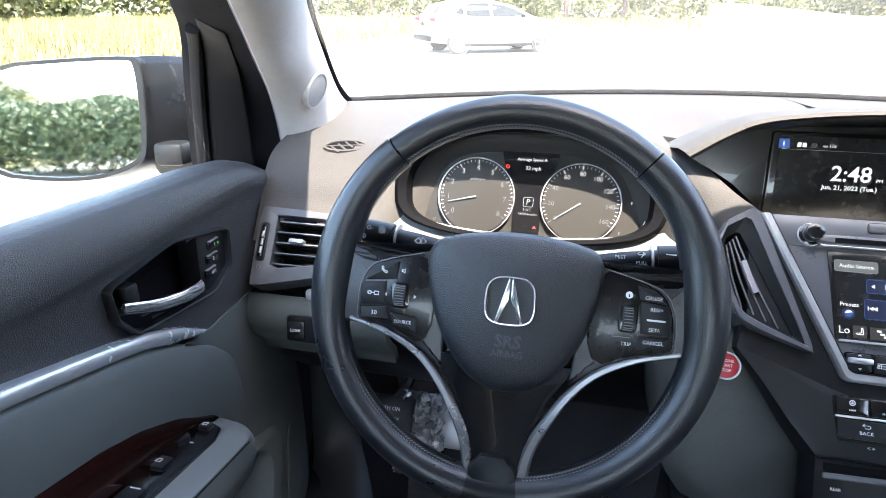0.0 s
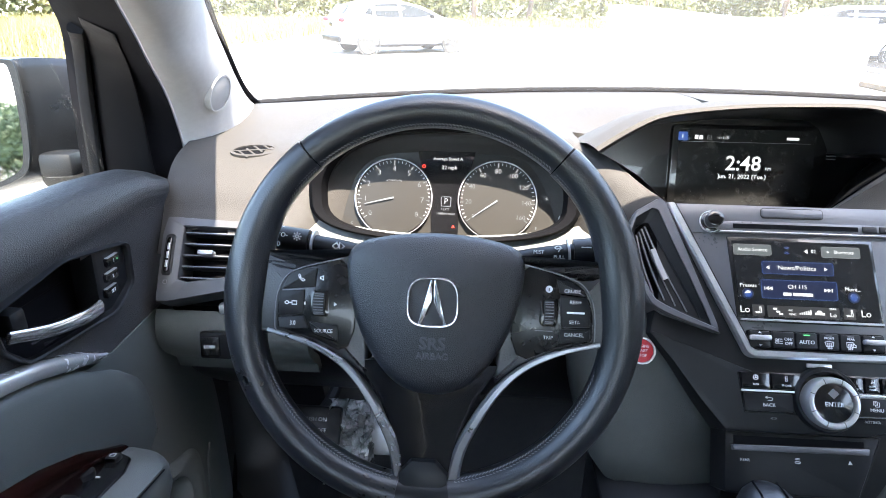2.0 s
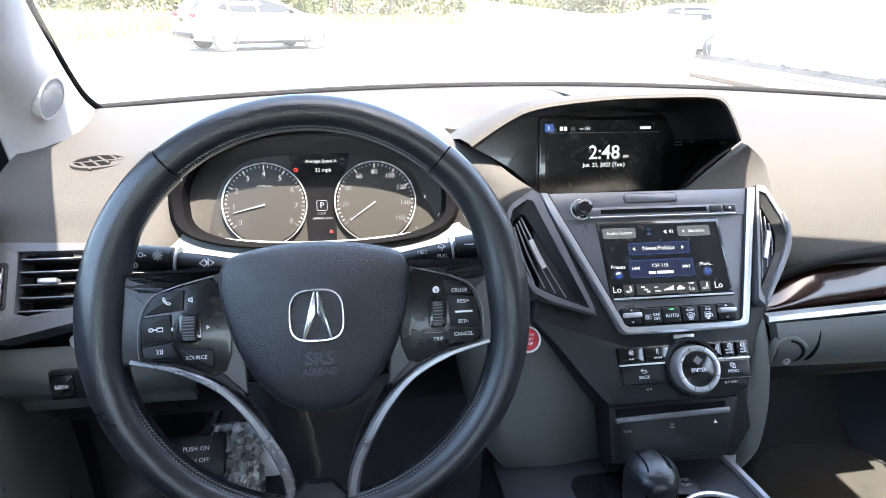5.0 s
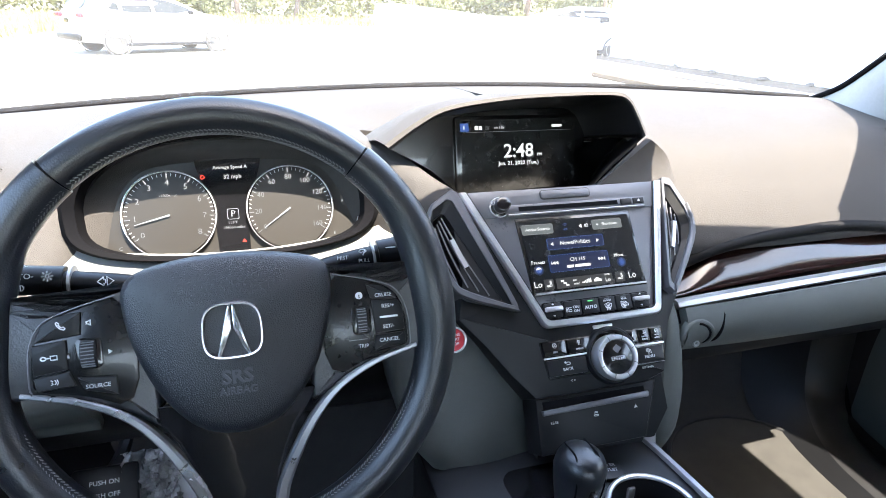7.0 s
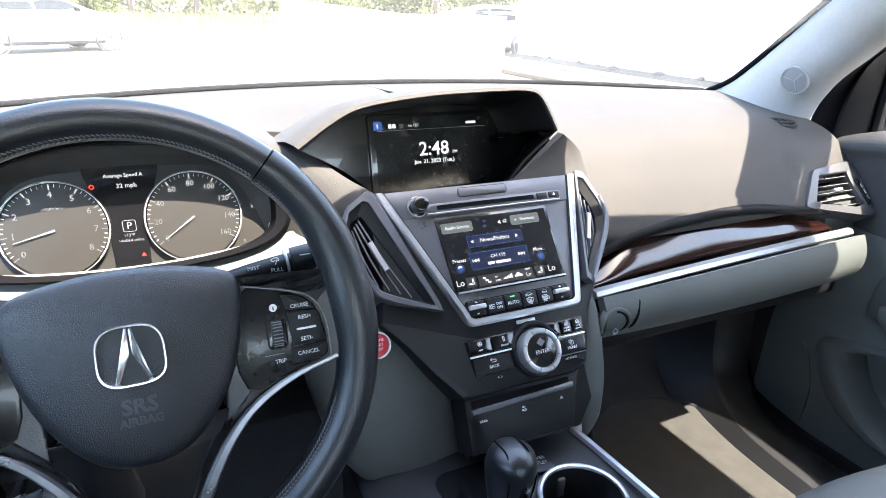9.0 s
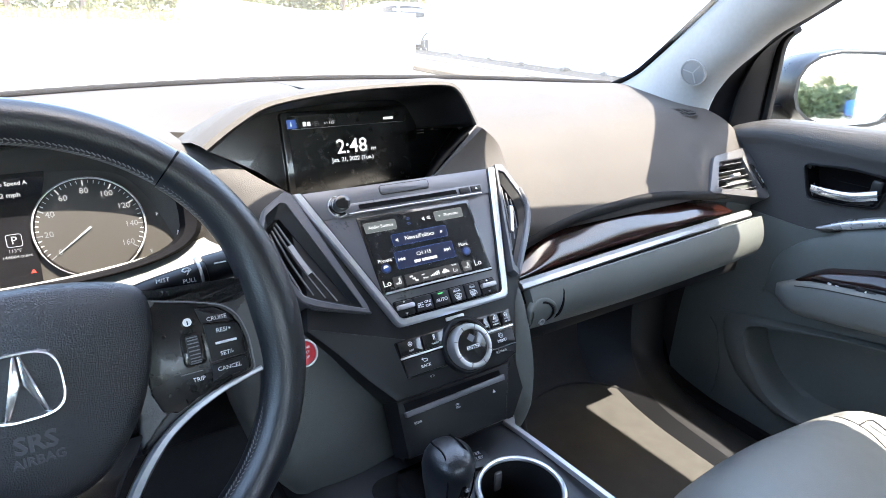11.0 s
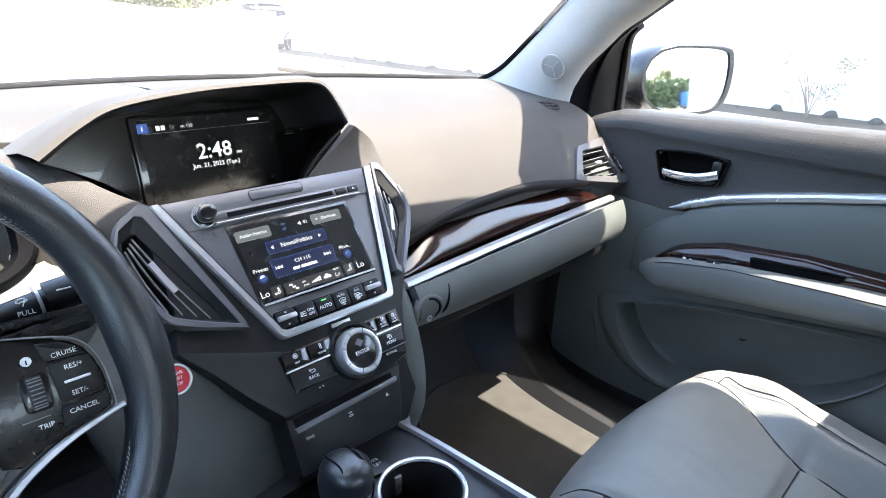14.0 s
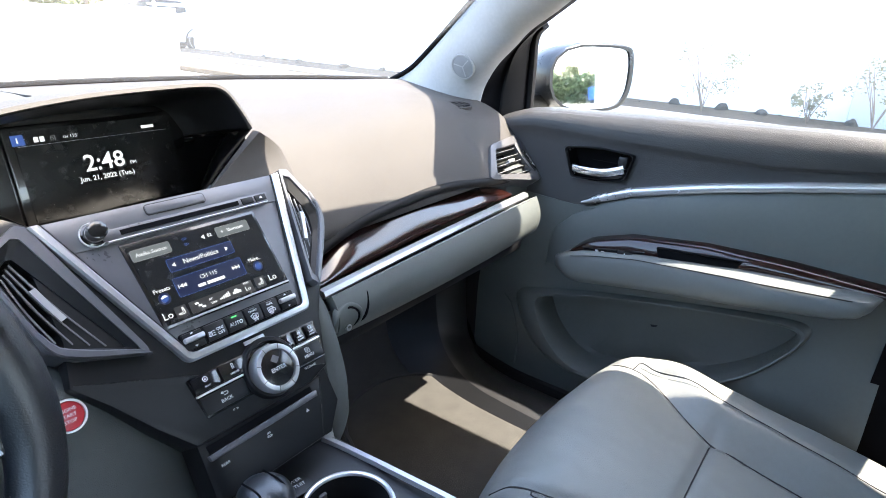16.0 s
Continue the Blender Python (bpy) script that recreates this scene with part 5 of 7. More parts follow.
outline_box(ts, -0.001, -0.0105, 0.080, 0.021, M_GLOWBLUE)
words("CH 115", 0.0064, M_GLOWWHITE, ts, -0.003, -0.0075, 0.002)
for u, wd in ((-0.014, 0.0085), (0.0025, 0.0205)):
    part("caption_bar", box(u, -0.0155, 0.0016, wd, 0.0034, 0.0004), M_GLOWWHITE, ts)
words("Presets", 0.0060, M_GLOWWHITE, ts, -0.055, -0.0075, 0.002)
words("More...", 0.0060, M_GLOWWHITE, ts, 0.055, -0.0078, 0.002)


def arrow(u, v, d):
    return prism([(u, v + 0.0022), (u + d * 0.0038, v), (u, v - 0.0022)][:: d], 0.0012, 0.0018)


for s in (-1, 1):
    part("arrow", arrow(-0.002 + s * 0.029, 0.0135, s), M_GLOWWHITE, ts)
    part("arrow", arrow(-0.002 + s * 0.027, -0.0097, s), M_GLOWWHITE, ts)
    part("arrow", arrow(-0.002 + s * 0.0308, -0.0097, s), M_GLOWWHITE, ts)
    part("dot_glow", prism(circle(0.0062, 20, s * 0.0555, -0.0165), 0.0012, 0.0015), M_BLUEFILL, ts)
    part("dot", prism(circle(0.0040, 20, s * 0.0555, -0.0165), 0.0012, 0.0018), M_GLOWBLUE, ts)
    part("dot_cap", prism([(s * 0.0555 + a, -0.0165 + abs(b)) for a, b in circle(0.0034, 16)], 0.0018, 0.002), M_GLOWWHITE, ts)
    words("Lo", 0.0105, M_GLOWWHITE, ts, 0.003 + s * 0.063, -0.034, 0.002)
    part("skip_bar", box(-0.002 + s * 0.0355, -0.0097, 0.0015, 0.0009, 0.0044, 0.0006), M_GLOWWHITE, ts)
    part("well", prism(rrect(0.002 + s * 0.0475, -0.0345, 0.0125, 0.0125, 0.001, 2), 0.0012, 0.0014), M_WELL, ts)
    symbol("seat", 0.0085, M_GLOWWHITE, ts, 0.002 + s * 0.0475, -0.0345, 0.0015)
for k in range(6):
    part("fan_bar", box(-0.002 + 0.0022 * k, -0.0365 + 0.0004 * k, 0.0016, 0.0014, 0.0016 + 0.0008 * k, 0.0004), M_GLOWWHITE, ts)
words("Lo", 0.0068, M_GLOWWHITE, ts, 0.032, -0.0365, 0.002)
words("REAR", 0.003, M_GLOWWHITE, ts, 0.032, -0.030, 0.002)
words("A/C", 0.003, M_GLOWWHITE, ts, -0.012, -0.033, 0.002)
words("SYNC", 0.003, M_GLOWWHITE, ts, -0.010, -0.0375, 0.002)
part("lower_strip", prism([(-0.036, -0.0285), (0.039, -0.0285), (0.0395, -0.0410), (-0.036, -0.0410)], 0.0012, 0.0014), M_WELL, ts)
part("vehicle_icon", prism([(0.0135, -0.037), (0.0235, -0.037), (0.0235, -0.0345), (0.021, -0.034), (0.0195, -0.032), (0.0165, -0.032), (0.0155, -0.034), (0.0135, -0.0345)], 0.0012, 0.0018), M_GLOWWHITE, ts)
for u, v in ((-0.028, -0.032), (-0.025, -0.035), (-0.022, -0.0375)):
    part("mode_icon", box(u, v, 0.0016, 0.004, 0.002, 0.0004), M_GLOWWHITE, ts)

# climate buttons
part("climate_well", prism(rrect(0.0120, -0.1530, 0.142, 0.0200, 0.003), -0.002, 0.0018, 0.0006), M_SAIL, st)
for k, (u, wd) in enumerate(((-0.0465, 0.0225), (-0.0225, 0.0235), (0.0012, 0.0228), (0.0240, 0.0215), (0.0462, 0.0220), (0.0700, 0.0225))):
    rocker = k in (0, 5)
    b = part("climate_button", prism(rrect(u, -0.1530, wd - 0.0008, 0.0175, 0.0015), 0.0, 0.0048 if rocker else 0.0060, 0.0014), M_PLASTIC, st)
    if rocker:
        part("rocker_cap", prism(rrect(u, -0.1515, wd - 0.001, 0.0055, 0.0015), 0.004, 0.0098, 0.0016), M_SILVER, b, "satin rocker cap")
        part("arrow", prism([(u - 0.0018, -0.1585), (u + 0.0018, -0.1585), (u, -0.1607)], 0.0046, 0.0052), M_WHITE, b)
        part("arrow", prism([(u - 0.0018, -0.1465), (u, -0.1447), (u + 0.0018, -0.1465)], 0.0046, 0.0052), M_WHITE, b)
    elif k == 2:
        words("AUTO", 0.0058, M_WHITE, b, u, -0.1545, 0.0062)
        part("lamp", box(u, -0.1470, 0.0061, 0.0064, 0.0014, 0.0006), M_GLOWGREEN, b)
    elif k == 1:
        words("ON/", 0.0046, M_WHITE, b, u + 0.0045, -0.1522, 0.0062)
        words("OFF", 0.0046, M_WHITE, b, u + 0.0048, -0.1568, 0.0062)
        symbol("fan", 0.0075, M_WHITE, b, u - 0.0055, -0.1545, 0.0060)
    else:
        words("FRONT" if k == 3 else "REAR", 0.0032, M_WHITE, b, u, -0.1492, 0.0062)
        symbol("front_glass" if k == 3 else "rear_glass", 0.0092, M_WHITE, b, u, -0.1558, 0.0060)
        part("lamp", box(u, -0.1466, 0.0061, 0.0064, 0.0010, 0.0006), M_DARKSILVER, b)
part("badge_bar", box(0.0162, -0.1782, -0.003, 0.0255, 0.0044, 0.003, 0.0008), M_CHROME, st, "maker's name as plain metal bar")

# lower controls with the round dial
part("control_plate", prism(soft_corners([(-0.069, -0.1875), (0.095, -0.1865), (0.091, -0.228), (0.084, -0.2305), (-0.064, -0.2305)], 0.06, 1), -0.008, -0.0022, 0.001), M_GLOSS, st)
for u, wd, kind, txt in ((-0.0522, 0.0305, "compass", "NAV"), (-0.0208, 0.0305, "handset", "PHONE"), (0.0508, 0.0150, "info", "INFO"), (0.0668, 0.0155, "note", "FRONT AUDIO"), (0.0840, 0.0160, "headset", "REAR AUDIO")):
    b = part("shortcut_button", prism(rrect(u, -0.1963, wd - 0.001, 0.0165, 0.0012), -0.004, 0.0012, 0.0012), M_GLOSS, st)
    symbol(kind, 0.0058 if u < 0 else 0.0050, M_WHITE, b, u, -0.1932 if u < 0.06 else -0.1918, 0.0012, width=0.11)
    for j, w in enumerate(txt.split()):
        words(w, 0.0030 if u < 0 else 0.0026, M_WHITE, b, u, (-0.2005 if u < 0.06 else -0.1972) - 0.0031 * j, 0.0014)
for u0, u1 in ((-0.0665, -0.008), (0.0440, 0.0915)):
    part("button_strip", box((u0 + u1) / 2, -0.2068, -0.001, u1 - u0, 0.0022, 0.005, 0.0006), M_CHROME, st, "bright strip under the keys")
for u, wd, kind, txt in ((-0.0395, 0.050, "return", "BACK"), (0.0690, 0.040, "pages", "MENU")):
    b = part("key", prism(rrect(u, -0.2185, wd, 0.0185, 0.0015), -0.004, 0.0002, 0.001), M_PLASTIC, st)
    words(txt, 0.0050, M_WHITE, b, u, -0.2213, 0.0004)
    symbol(kind, 0.0072, M_WHITE, b, u, -0.2150, 0.0002)
part("key_edge", box(0.0690, -0.2288, -0.0015, 0.040, 0.0008, 0.003), M_DARKSILVER, st)
words("SETTINGS", 0.0036, M_WHITE, st, 0.066, -0.2335, -0.0036)
words("< >", 0.0048, M_WHITE, st, -0.034, -0.2350, -0.0036)
DC = (0.0195, -0.2160)
part("dial_collar", loft([[(DC[0] + a * q, DC[1] + 0.003 + b * q, w) for a, b in circle(0.0325, 48)] for q, w in ((1.06, -0.008), (1.04, 0.001), (0.99, 0.003), (0.90, 0.003), (0.88, -0.002))], caps=False), M_PLASTIC, st)
dial = part("dial", loft([[(DC[0] + a * q, DC[1] + b * q, w) for a, b in circle(0.0262, 56)] for q, w in ((1.02, -0.004), (1.02, 0.008), (0.995, 0.0125), (0.96, 0.0140), (0.86, 0.0146), (0.78, 0.0140), (0.765, 0.0105), (0.3, 0.0100))]), M_TRIM, st, "bright metal dial ring")
for k in range(8):
    a = radians(45 * k + 22)
    part("notch", box(0, 0.0228, 0.0145, 0.0007, 0.0052, 0.0008, m=Matrix.Translation((*DC, 0)) @ Matrix.Rotation(a, 4, "Z")), M_DARKSILVER, dial)
cap = part("dial_cap", prism(circle(0.0199, 40, *DC), 0.009, 0.0132, 0.0022), M_GLOSS, dial)
words("ENTER", 0.0064, M_WHITE, dial, DC[0], DC[1] - 0.0015, 0.0134)
part("pointer", prism([(DC[0] - 0.0058, DC[1] + 0.0095), (DC[0], DC[1] + 0.0042), (DC[0] + 0.0058, DC[1] + 0.0095), (DC[0], DC[1] + 0.0148)], 0.0130, 0.0134), M_DARKSILVER, dial)
# disc slot below
part("disc_panel", prism(soft_corners([(-0.082, -0.249), (0.078, -0.249), (0.060, -0.292), (0.050, -0.312), (-0.086, -0.312)], 0.08, 1), -0.05, -0.010, 0.003), M_PLASTIC, st)
part("disc_slot", box(-0.0085, -0.2580, -0.0096, 0.132, 0.0080, 0.002), M_SAIL, st)
part("disc_lip", prism([(-0.0775, -0.2635), (0.0610, -0.2605), (0.0600, -0.2670), (-0.0765, -0.2690)], -0.012, -0.0045, 0.0015), M_FASCIA, st)
words("REAR", 0.0042, M_WHITE, st, -0.0635, -0.2785, -0.0098)
part("disc_mark", strokes([loop(0.5, 16, 0.0, -0.30, 0.16), [(-0.40, 0.20), (0.40, 0.20)], [(-0.34, 0.40), (0.34, 0.40)]], 0.0006, -0.0100, -0.0094, (-0.0100, -0.2765), 0.0056), M_WHITE, st)
part("eject_mark", prism([(0.0405, -0.2775), (0.0450, -0.2775), (0.0428, -0.2738)], -0.0100, -0.0094), M_WHITE, st)

# centre vents flanking the stack
CENTRE_VENTS = {
    1: ([(0.138, 0.001), (0.152, 0.000), (0.171, -0.034), (0.178, -0.058), (0.170, -0.084), (0.118, -0.150), (0.110, -0.142)], [(0.1405, -0.020), (0.1450, -0.026), (0.1570, -0.050), (0.1590, -0.064), (0.1540, -0.084), (0.1220, -0.128), (0.1190, -0.124)]),
    -1: ([(0.142, -0.003), (0.150, 0.001), (0.174, -0.014), (0.184, -0.036), (0.168, -0.114), (0.148, -0.130), (0.088, -0.1495)], [(0.159, -0.026), (0.164, -0.026), (0.173, -0.032), (0.175, -0.044), (0.160, -0.108), (0.146, -0.118), (0.104, -0.1345)]),
}
for side in (1, -1):
    o_pts, i_pts = CENTRE_VENTS[side]
    out = soft_corners([(side * u, v) for u, v in o_pts][:: side], 0.18, 2)
    inn = soft_corners([(side * u, v) for u, v in i_pts][:: side], 0.12, 2)
    turn = Matrix.Translation((side * 0.137, 0, 0)) @ Matrix.Rotation(radians(10 * side), 4, "Y") @ Matrix.Translation((-side * 0.137, 0, 0)) if side > 0 else Matrix()
    vt = thing("air_vent", STACK @ turn, "tall slanted air vent beside the console stack", "air vent", group="centre vents")
    mid = [(lerp(a[0], b[0], 0.4), lerp(a[1], b[1], 0.4)) for a, b in zip(out, inn)]
    part("bezel", loft([[(u, v, w) for u, v in ring] for ring, w in ((mid, -0.02), (mid, 0.003), (inn, -0.002), (inn, -0.04))], caps=False), M_PLASTIC, vt)
    part("edge", loft([[(u, v, w) for u, v in ring] for ring, w in ((out, -0.04), (out, 0.003), (grown(out, 0.99), 0.0052), (mid, 0.0052), (mid, 0.001))], caps=False), M_FASCIA, vt, "charcoal outer frame")
    foot = [(side * u, v) for u, v in (((0.184, -0.036), (0.168, -0.114), (0.148, -0.130), (0.088, -0.1495)) if side < 0 else ((0.172, -0.034), (0.179, -0.058), (0.171, -0.085), (0.117, -0.151)))]
    heel = [(side * u, v) for u, v in (((0.180, -0.036), (0.163, -0.109), (0.143, -0.122), (0.094, -0.1425)) if side < 0 else ((0.168, -0.036), (0.172, -0.058), (0.163, -0.082), (0.119, -0.140)))]
    part("lower_lip", band(soft_line(foot, 2), soft_line(heel, 2), 0.0, 0.0075, 0.0015), M_BEZEL, vt, "satin grey lower lip")
    part("duct", prism(inn, -0.06, -0.04), M_SAIL, vt)
    n_sl = 4 if side < 0 else 3
    for k in range(n_sl):
        a = (k + 0.6) / n_sl
        top, low = (Vector((0.161, -0.028, 0)).lerp(Vector((0.1735, -0.042, 0)), a), Vector((0.112, -0.130, 0)).lerp(Vector((0.160, -0.106, 0)), a)) if side < 0 else (Vector((0.1415, -0.024, 0)).lerp(Vector((0.156, -0.050, 0)), a), Vector((0.121, -0.124, 0)).lerp(Vector((0.154, -0.082, 0)), a))
        p0, p1 = (Vector((side * q.x, q.y, -0.016)) for q in (top, low))
        sl = part("slat", sweep([p0, (p0 + p1) / 2 + Vector((side * 0.002, 0, 0)), p1], [(-0.0014, -0.016), (0.0014, -0.016), (0.0014, 0.012), (-0.0014, 0.012)], 8), M_PLASTIC, vt)
        # front edges coloured paler, as on the side vents
        part("slat_edge", sweep([p0 + Vector((0, 0, 0.0125)), (p0 + p1) / 2 + Vector((side * 0.002, 0, 0.0125)), p1 + Vector((0, 0, 0.0125))], [(-0.0007, -0.0006), (0.0007, -0.0006), (0.0007, 0.0006), (-0.0007, 0.0006)], 8), M_DARKSILVER, sl)
    c = Vector((side * (0.149 if side < 0 else 0.143), -0.074, -0.004))
    part("tab", sweep([c + Vector((side * 0.006, 0.017, 0)), c, c - Vector((side * 0.007, 0.017, 0))], [(-0.0032, -0.006), (0.0032, -0.006), (0.0028, 0.004), (-0.0028, 0.004)], 6), M_SILVER, vt)

# grey knee bolsters beside the stack
for side in (-1, 1):
    if side < 0:
        o = [(0.15, 0.93), (0.20, 0.945), (0.245, 0.925), (0.290, 0.880), (0.336, 0.815), (0.354, 0.772), (0.350, 0.738), (0.324, 0.711), (0.290, 0.699), (0.25, 0.700), (0.20, 0.730), (0.165, 0.79)]
        c, yb = (0.24, 0.82), 0.60
    else:
        o = [(0.493, 0.93), (0.525, 0.93), (0.537, 0.84), (0.53, 0.76), (0.505, 0.705), (0.478, 0.70), (0.485, 0.76)]
        c, yb = (0.512, 0.82), 0.585
    o = smooth_poly(o, 2)
    rings = []
    for k, d in ((1.0, 0.14), (1.0, 0.03), (0.985, 0.012), (0.94, -0.002), (0.85, -0.010), (0.6, -0.018), (0.2, -0.020)):
        rings.append([(c[0] + (x - c[0]) * k, yb + d + 0.30 * (max(c[1] + (z - c[1]) * k, 0.75) - 0.81) + 0.05 * (min(c[1] + (z - c[1]) * k, 0.75) - 0.75), c[1] + (z - c[1]) * k) for x, z in o])
    part("knee_bolster", loft(rings), M_GREY, dash, "grey padded knee bolster")
part("stack_body", loft([[(x, y + d, z) for x, y, z in ((0.255, 0.675, 0.985), (0.53, 0.675, 0.985), (0.49, 0.58, 0.87), (0.487, 0.53, 0.80), (0.482, 0.545, 0.72), (0.325, 0.545, 0.72), (0.318, 0.53, 0.80), (0.315, 0.58, 0.87))] for d in (0.012, 0.30)]), M_PLASTIC, dash)

# start button
sb = thing("start_button", tilted(0.228, 0.60, 0.90, 30), "red engine start button with silver ring", "button")
part("ring", ring_bm(circle(0.0148, 32), circle(0.0130, 32), -0.02, 0.004), M_CHROME, sb)
part("cap", prism(circle(0.0130, 32), -0.02, 0.003, 0.002), M_RED, sb)
for j, w in enumerate(("ENGINE", "START", "STOP")):
    words(w, 0.0044, M_WHITE, sb, 0, 0.005 - 0.005 * j, 0.0034)

# ---- instrument cluster ----
GAUGE = tilted(-0.001, 0.735, 1.025, 20)
cl = thing("instrument_cluster", GAUGE, "instrument cluster with two round gauges in a black binnacle", "gauges")


def binn(k, n=48, low=-0.052):
    pts = []
    for i in range(n):
        a = 2 * math.pi * i / n
        c, s = math.cos(a), math.sin(a)
        u = 0.156 * math.copysign(abs(c) ** 0.8, c)
        v = (0.082 * s if s > 0 else -low * math.copysign(abs(s) ** 0.6, s)) + 0.002
        pts.append((u * k, v * k))
    return pts


part("binnacle", ring_bm(binn(1.05), binn(0.97), -0.02, 0.012), M_PLASTIC, cl)
part("binnacle_lip", loft([[(u, v, w + (0.035 * max(0.0, v / 0.09) if w > 0 else 0.0)) for u, v in binn(k)] for k, w in ((1.02, -0.01), (1.085, -0.01), (1.08, 0.014), (1.04, 0.022), (0.97, 0.020), (0.95, 0.001))], caps=False), M_SAIL, cl)
part("face_plate", prism(binn(1.02), -0.022, -0.012), M_DIAL, cl)
part("message_display", prism([(-0.016, -0.046), (0.018, -0.046), (0.020, 0.0), (0.036, 0.052), (0.040, 0.078), (-0.038, 0.078), (-0.034, 0.052), (-0.018, 0.0)], -0.012, -0.0104), M_GLOSS, cl)
for s, cxx in ((-1, -0.065), (1, 0.067)):
    g = part("gauge", prism(circle(0.047, 48, cxx, 0.0), -0.012, -0.008), M_DIAL, cl)
    part("gauge_ring", ring_bm(circle(0.0502, 64, cxx, 0.0), circle(0.0490, 64, cxx, 0.0), -0.012, -0.005), M_LEVER, g, "bright gauge ring")
    lo, hi = 215, -35
    part("ring_arc", sweep([(cxx + 0.0490 * math.cos(q), 0.0490 * math.sin(q), -0.0062) for q in np.linspace(radians(-42), radians(200), 40)], rrect(0, 0, 0.0008, 0.0024, 0.0003, 2), 80), M_WHITE, g, "white scale arc")
    labels = [str(k) for k in range(9)] if s < 0 else [str(20 * k) for k in range(9)]
    for k in range(41):
        a = radians(lerp(lo, hi, k / 40))
        big = k % 5 == 0
        tick = box(0, 0.0445 if big else 0.0455, -0.0075, 0.0011 if big else 0.0005, 0.0055 if big else 0.003, 0.0006, m=Matrix.Translation((cxx, 0, 0)) @ Matrix.Rotation(a - math.pi / 2, 4, "Z"))
        part("tick", tick, M_GAUGE if big else M_WHITE, g)
    for k, t in enumerate(labels):
        a = radians(lerp(lo, hi, k / 8))
        words(t, 0.0092 if s < 0 else 0.0082, M_GAUGE, g, cxx + 0.0365 * math.cos(a), 0.0365 * math.sin(a), -0.0072)
    a = radians(lerp(lo, hi, 0.085 if s < 0 else 0.0))
    part("needle", loft([[(0, b, -0.006), (0, -b, -0.006), (0, 0, -0.0045)] if q == 0 else [(q, b * 0.4, -0.006), (q, -b * 0.4, -0.006), (q, 0, -0.005)] for q, b in ((0, 0.0012), (0.038, 0.001))], m=Matrix.Translation((cxx, 0, 0)) @ Matrix.Rotation(a, 4, "Z")), M_GLOWWHITE, g, "white needle")
    # side bar gauges
    arc = [((-0.001 + s * 0.012) + s * 0.137 * math.cos(q), 0.105 * math.sin(q), -0.008) for q in np.linspace(radians(-27), radians(8), 12)]
    part("bar_gauge", sweep(arc, circle(0.0012, 6), 20, up=(0, 0, 1)), M_WHITE, cl)
words("Average Speed A", 0.0054, M_GAUGE, cl, 0.003, 0.051, -0.0100, bold=0.0001)
words("32 mph", 0.0065, M_GAUGE, cl, 0.005, 0.040, -0.0100, bold=0.0001)
words("x1000r/min", 0.0042, M_GAUGE, cl, -0.065, 0.022, -0.0072)
part("gear_outline", ring_bm(rrect(0.002, -0.003, 0.013, 0.0125, 0.002, 2), rrect(0.002, -0.003, 0.0118, 0.0113, 0.0015, 2), -0.0105, -0.0099), M_GLOWWHITE, cl)
words("P", 0.0105, M_GLOWWHITE, cl, 0.002, -0.003, -0.0100)
words("113°F", 0.0046, M_GAUGE, cl, 0.001, -0.0130, -0.0100)
words("144064 miles", 0.0046, M_GAUGE, cl, 0.002, -0.0185, -0.0100)
part("warning_lamp", prism([(0.0095, -0.0365), (0.0145, -0.0365), (0.012, -0.0325)], -0.0105, -0.0099), M_GLOWRED, cl)
part("warning_ring", ring_bm(circle(0.0023, 20, -0.0275, 0.0410), circle(0.0017, 20, -0.0275, 0.0410), -0.0105, -0.0085), M_GLOWRED, cl)
for s in (-1, 1):
    words({-1: "H", 1: "F"}[s], 0.005, M_GLOWWHITE, cl, s * 0.130 - 0.001, 0.004, -0.0115)
    words({-1: "C", 1: "E"}[s], 0.005, M_GLOWWHITE, cl, s * 0.118 - 0.001, -0.034, -0.0115)

# ---- steering wheel ----
WHEEL = tilted(0.005, 0.49, 1.005, 22)
sw = thing("steering_wheel", WHEEL, "black leather steering wheel with metal accents and buttons", "steering wheel")
R0 = 0.1700


def rim_section(k):
    return [(0.0158 * k * math.cos(a), 0.0175 * k * math.sin(a)) for a in np.linspace(0, 2 * math.pi, 18, endpoint=False)]


def arc_pts(r, a0, a1, n, w=0.0):
    return [(r * math.cos(radians(lerp(a0, a1, i / n))), r * math.sin(radians(lerp(a0, a1, i / n))), w) for i in range(n + 1)]


part("rim_top", sweep(arc_pts(R0, 49.3, 130.7, 24), rim_section(0.95), 48), M_RIM, sw)


def grip(a0, a1, n):
    """The rim with its thumb swell where the spokes join."""
    out = []
    for i in range(n + 1):
        a = lerp(a0, a1, i / n)
        off = (a if a < 90 else 180 - a) - 6.0
        r = R0 - 0.0036 * math.exp(-(off / 17.0) ** 2)
        out.append((r * math.cos(radians(a)), r * math.sin(radians(a)), 0.0))
    return out


for name, a0, a1 in (("rim_right", -82, 48.8), ("rim_left", 131.2, 262)):
    peak = (6.0 - a0) / (a1 - a0) if a0 < 0 else (174.0 - a0) / (a1 - a0)
    part(name, sweep(grip(a0, a1, 44), rim_section(1.03), 88, scale=lambda t: 1 + 0.20 * math.exp(-((t - peak) / 0.13) ** 2)), M_RIM, sw)
part("rim_base", sweep(arc_pts(R0, 261.5, 278.5, 8), rim_section(0.98), 16), M_PLASTIC, sw)
for a in (49.05, 130.95, 261.7, 278.3):
    c = Vector((R0 * math.cos(radians(a)), R0 * math.sin(radians(a)), 0))
    part("seam", sweep(arc_pts(R0, a - 0.28, a + 0.28, 2), rim_section(0.93), 2), M_SAIL, sw)
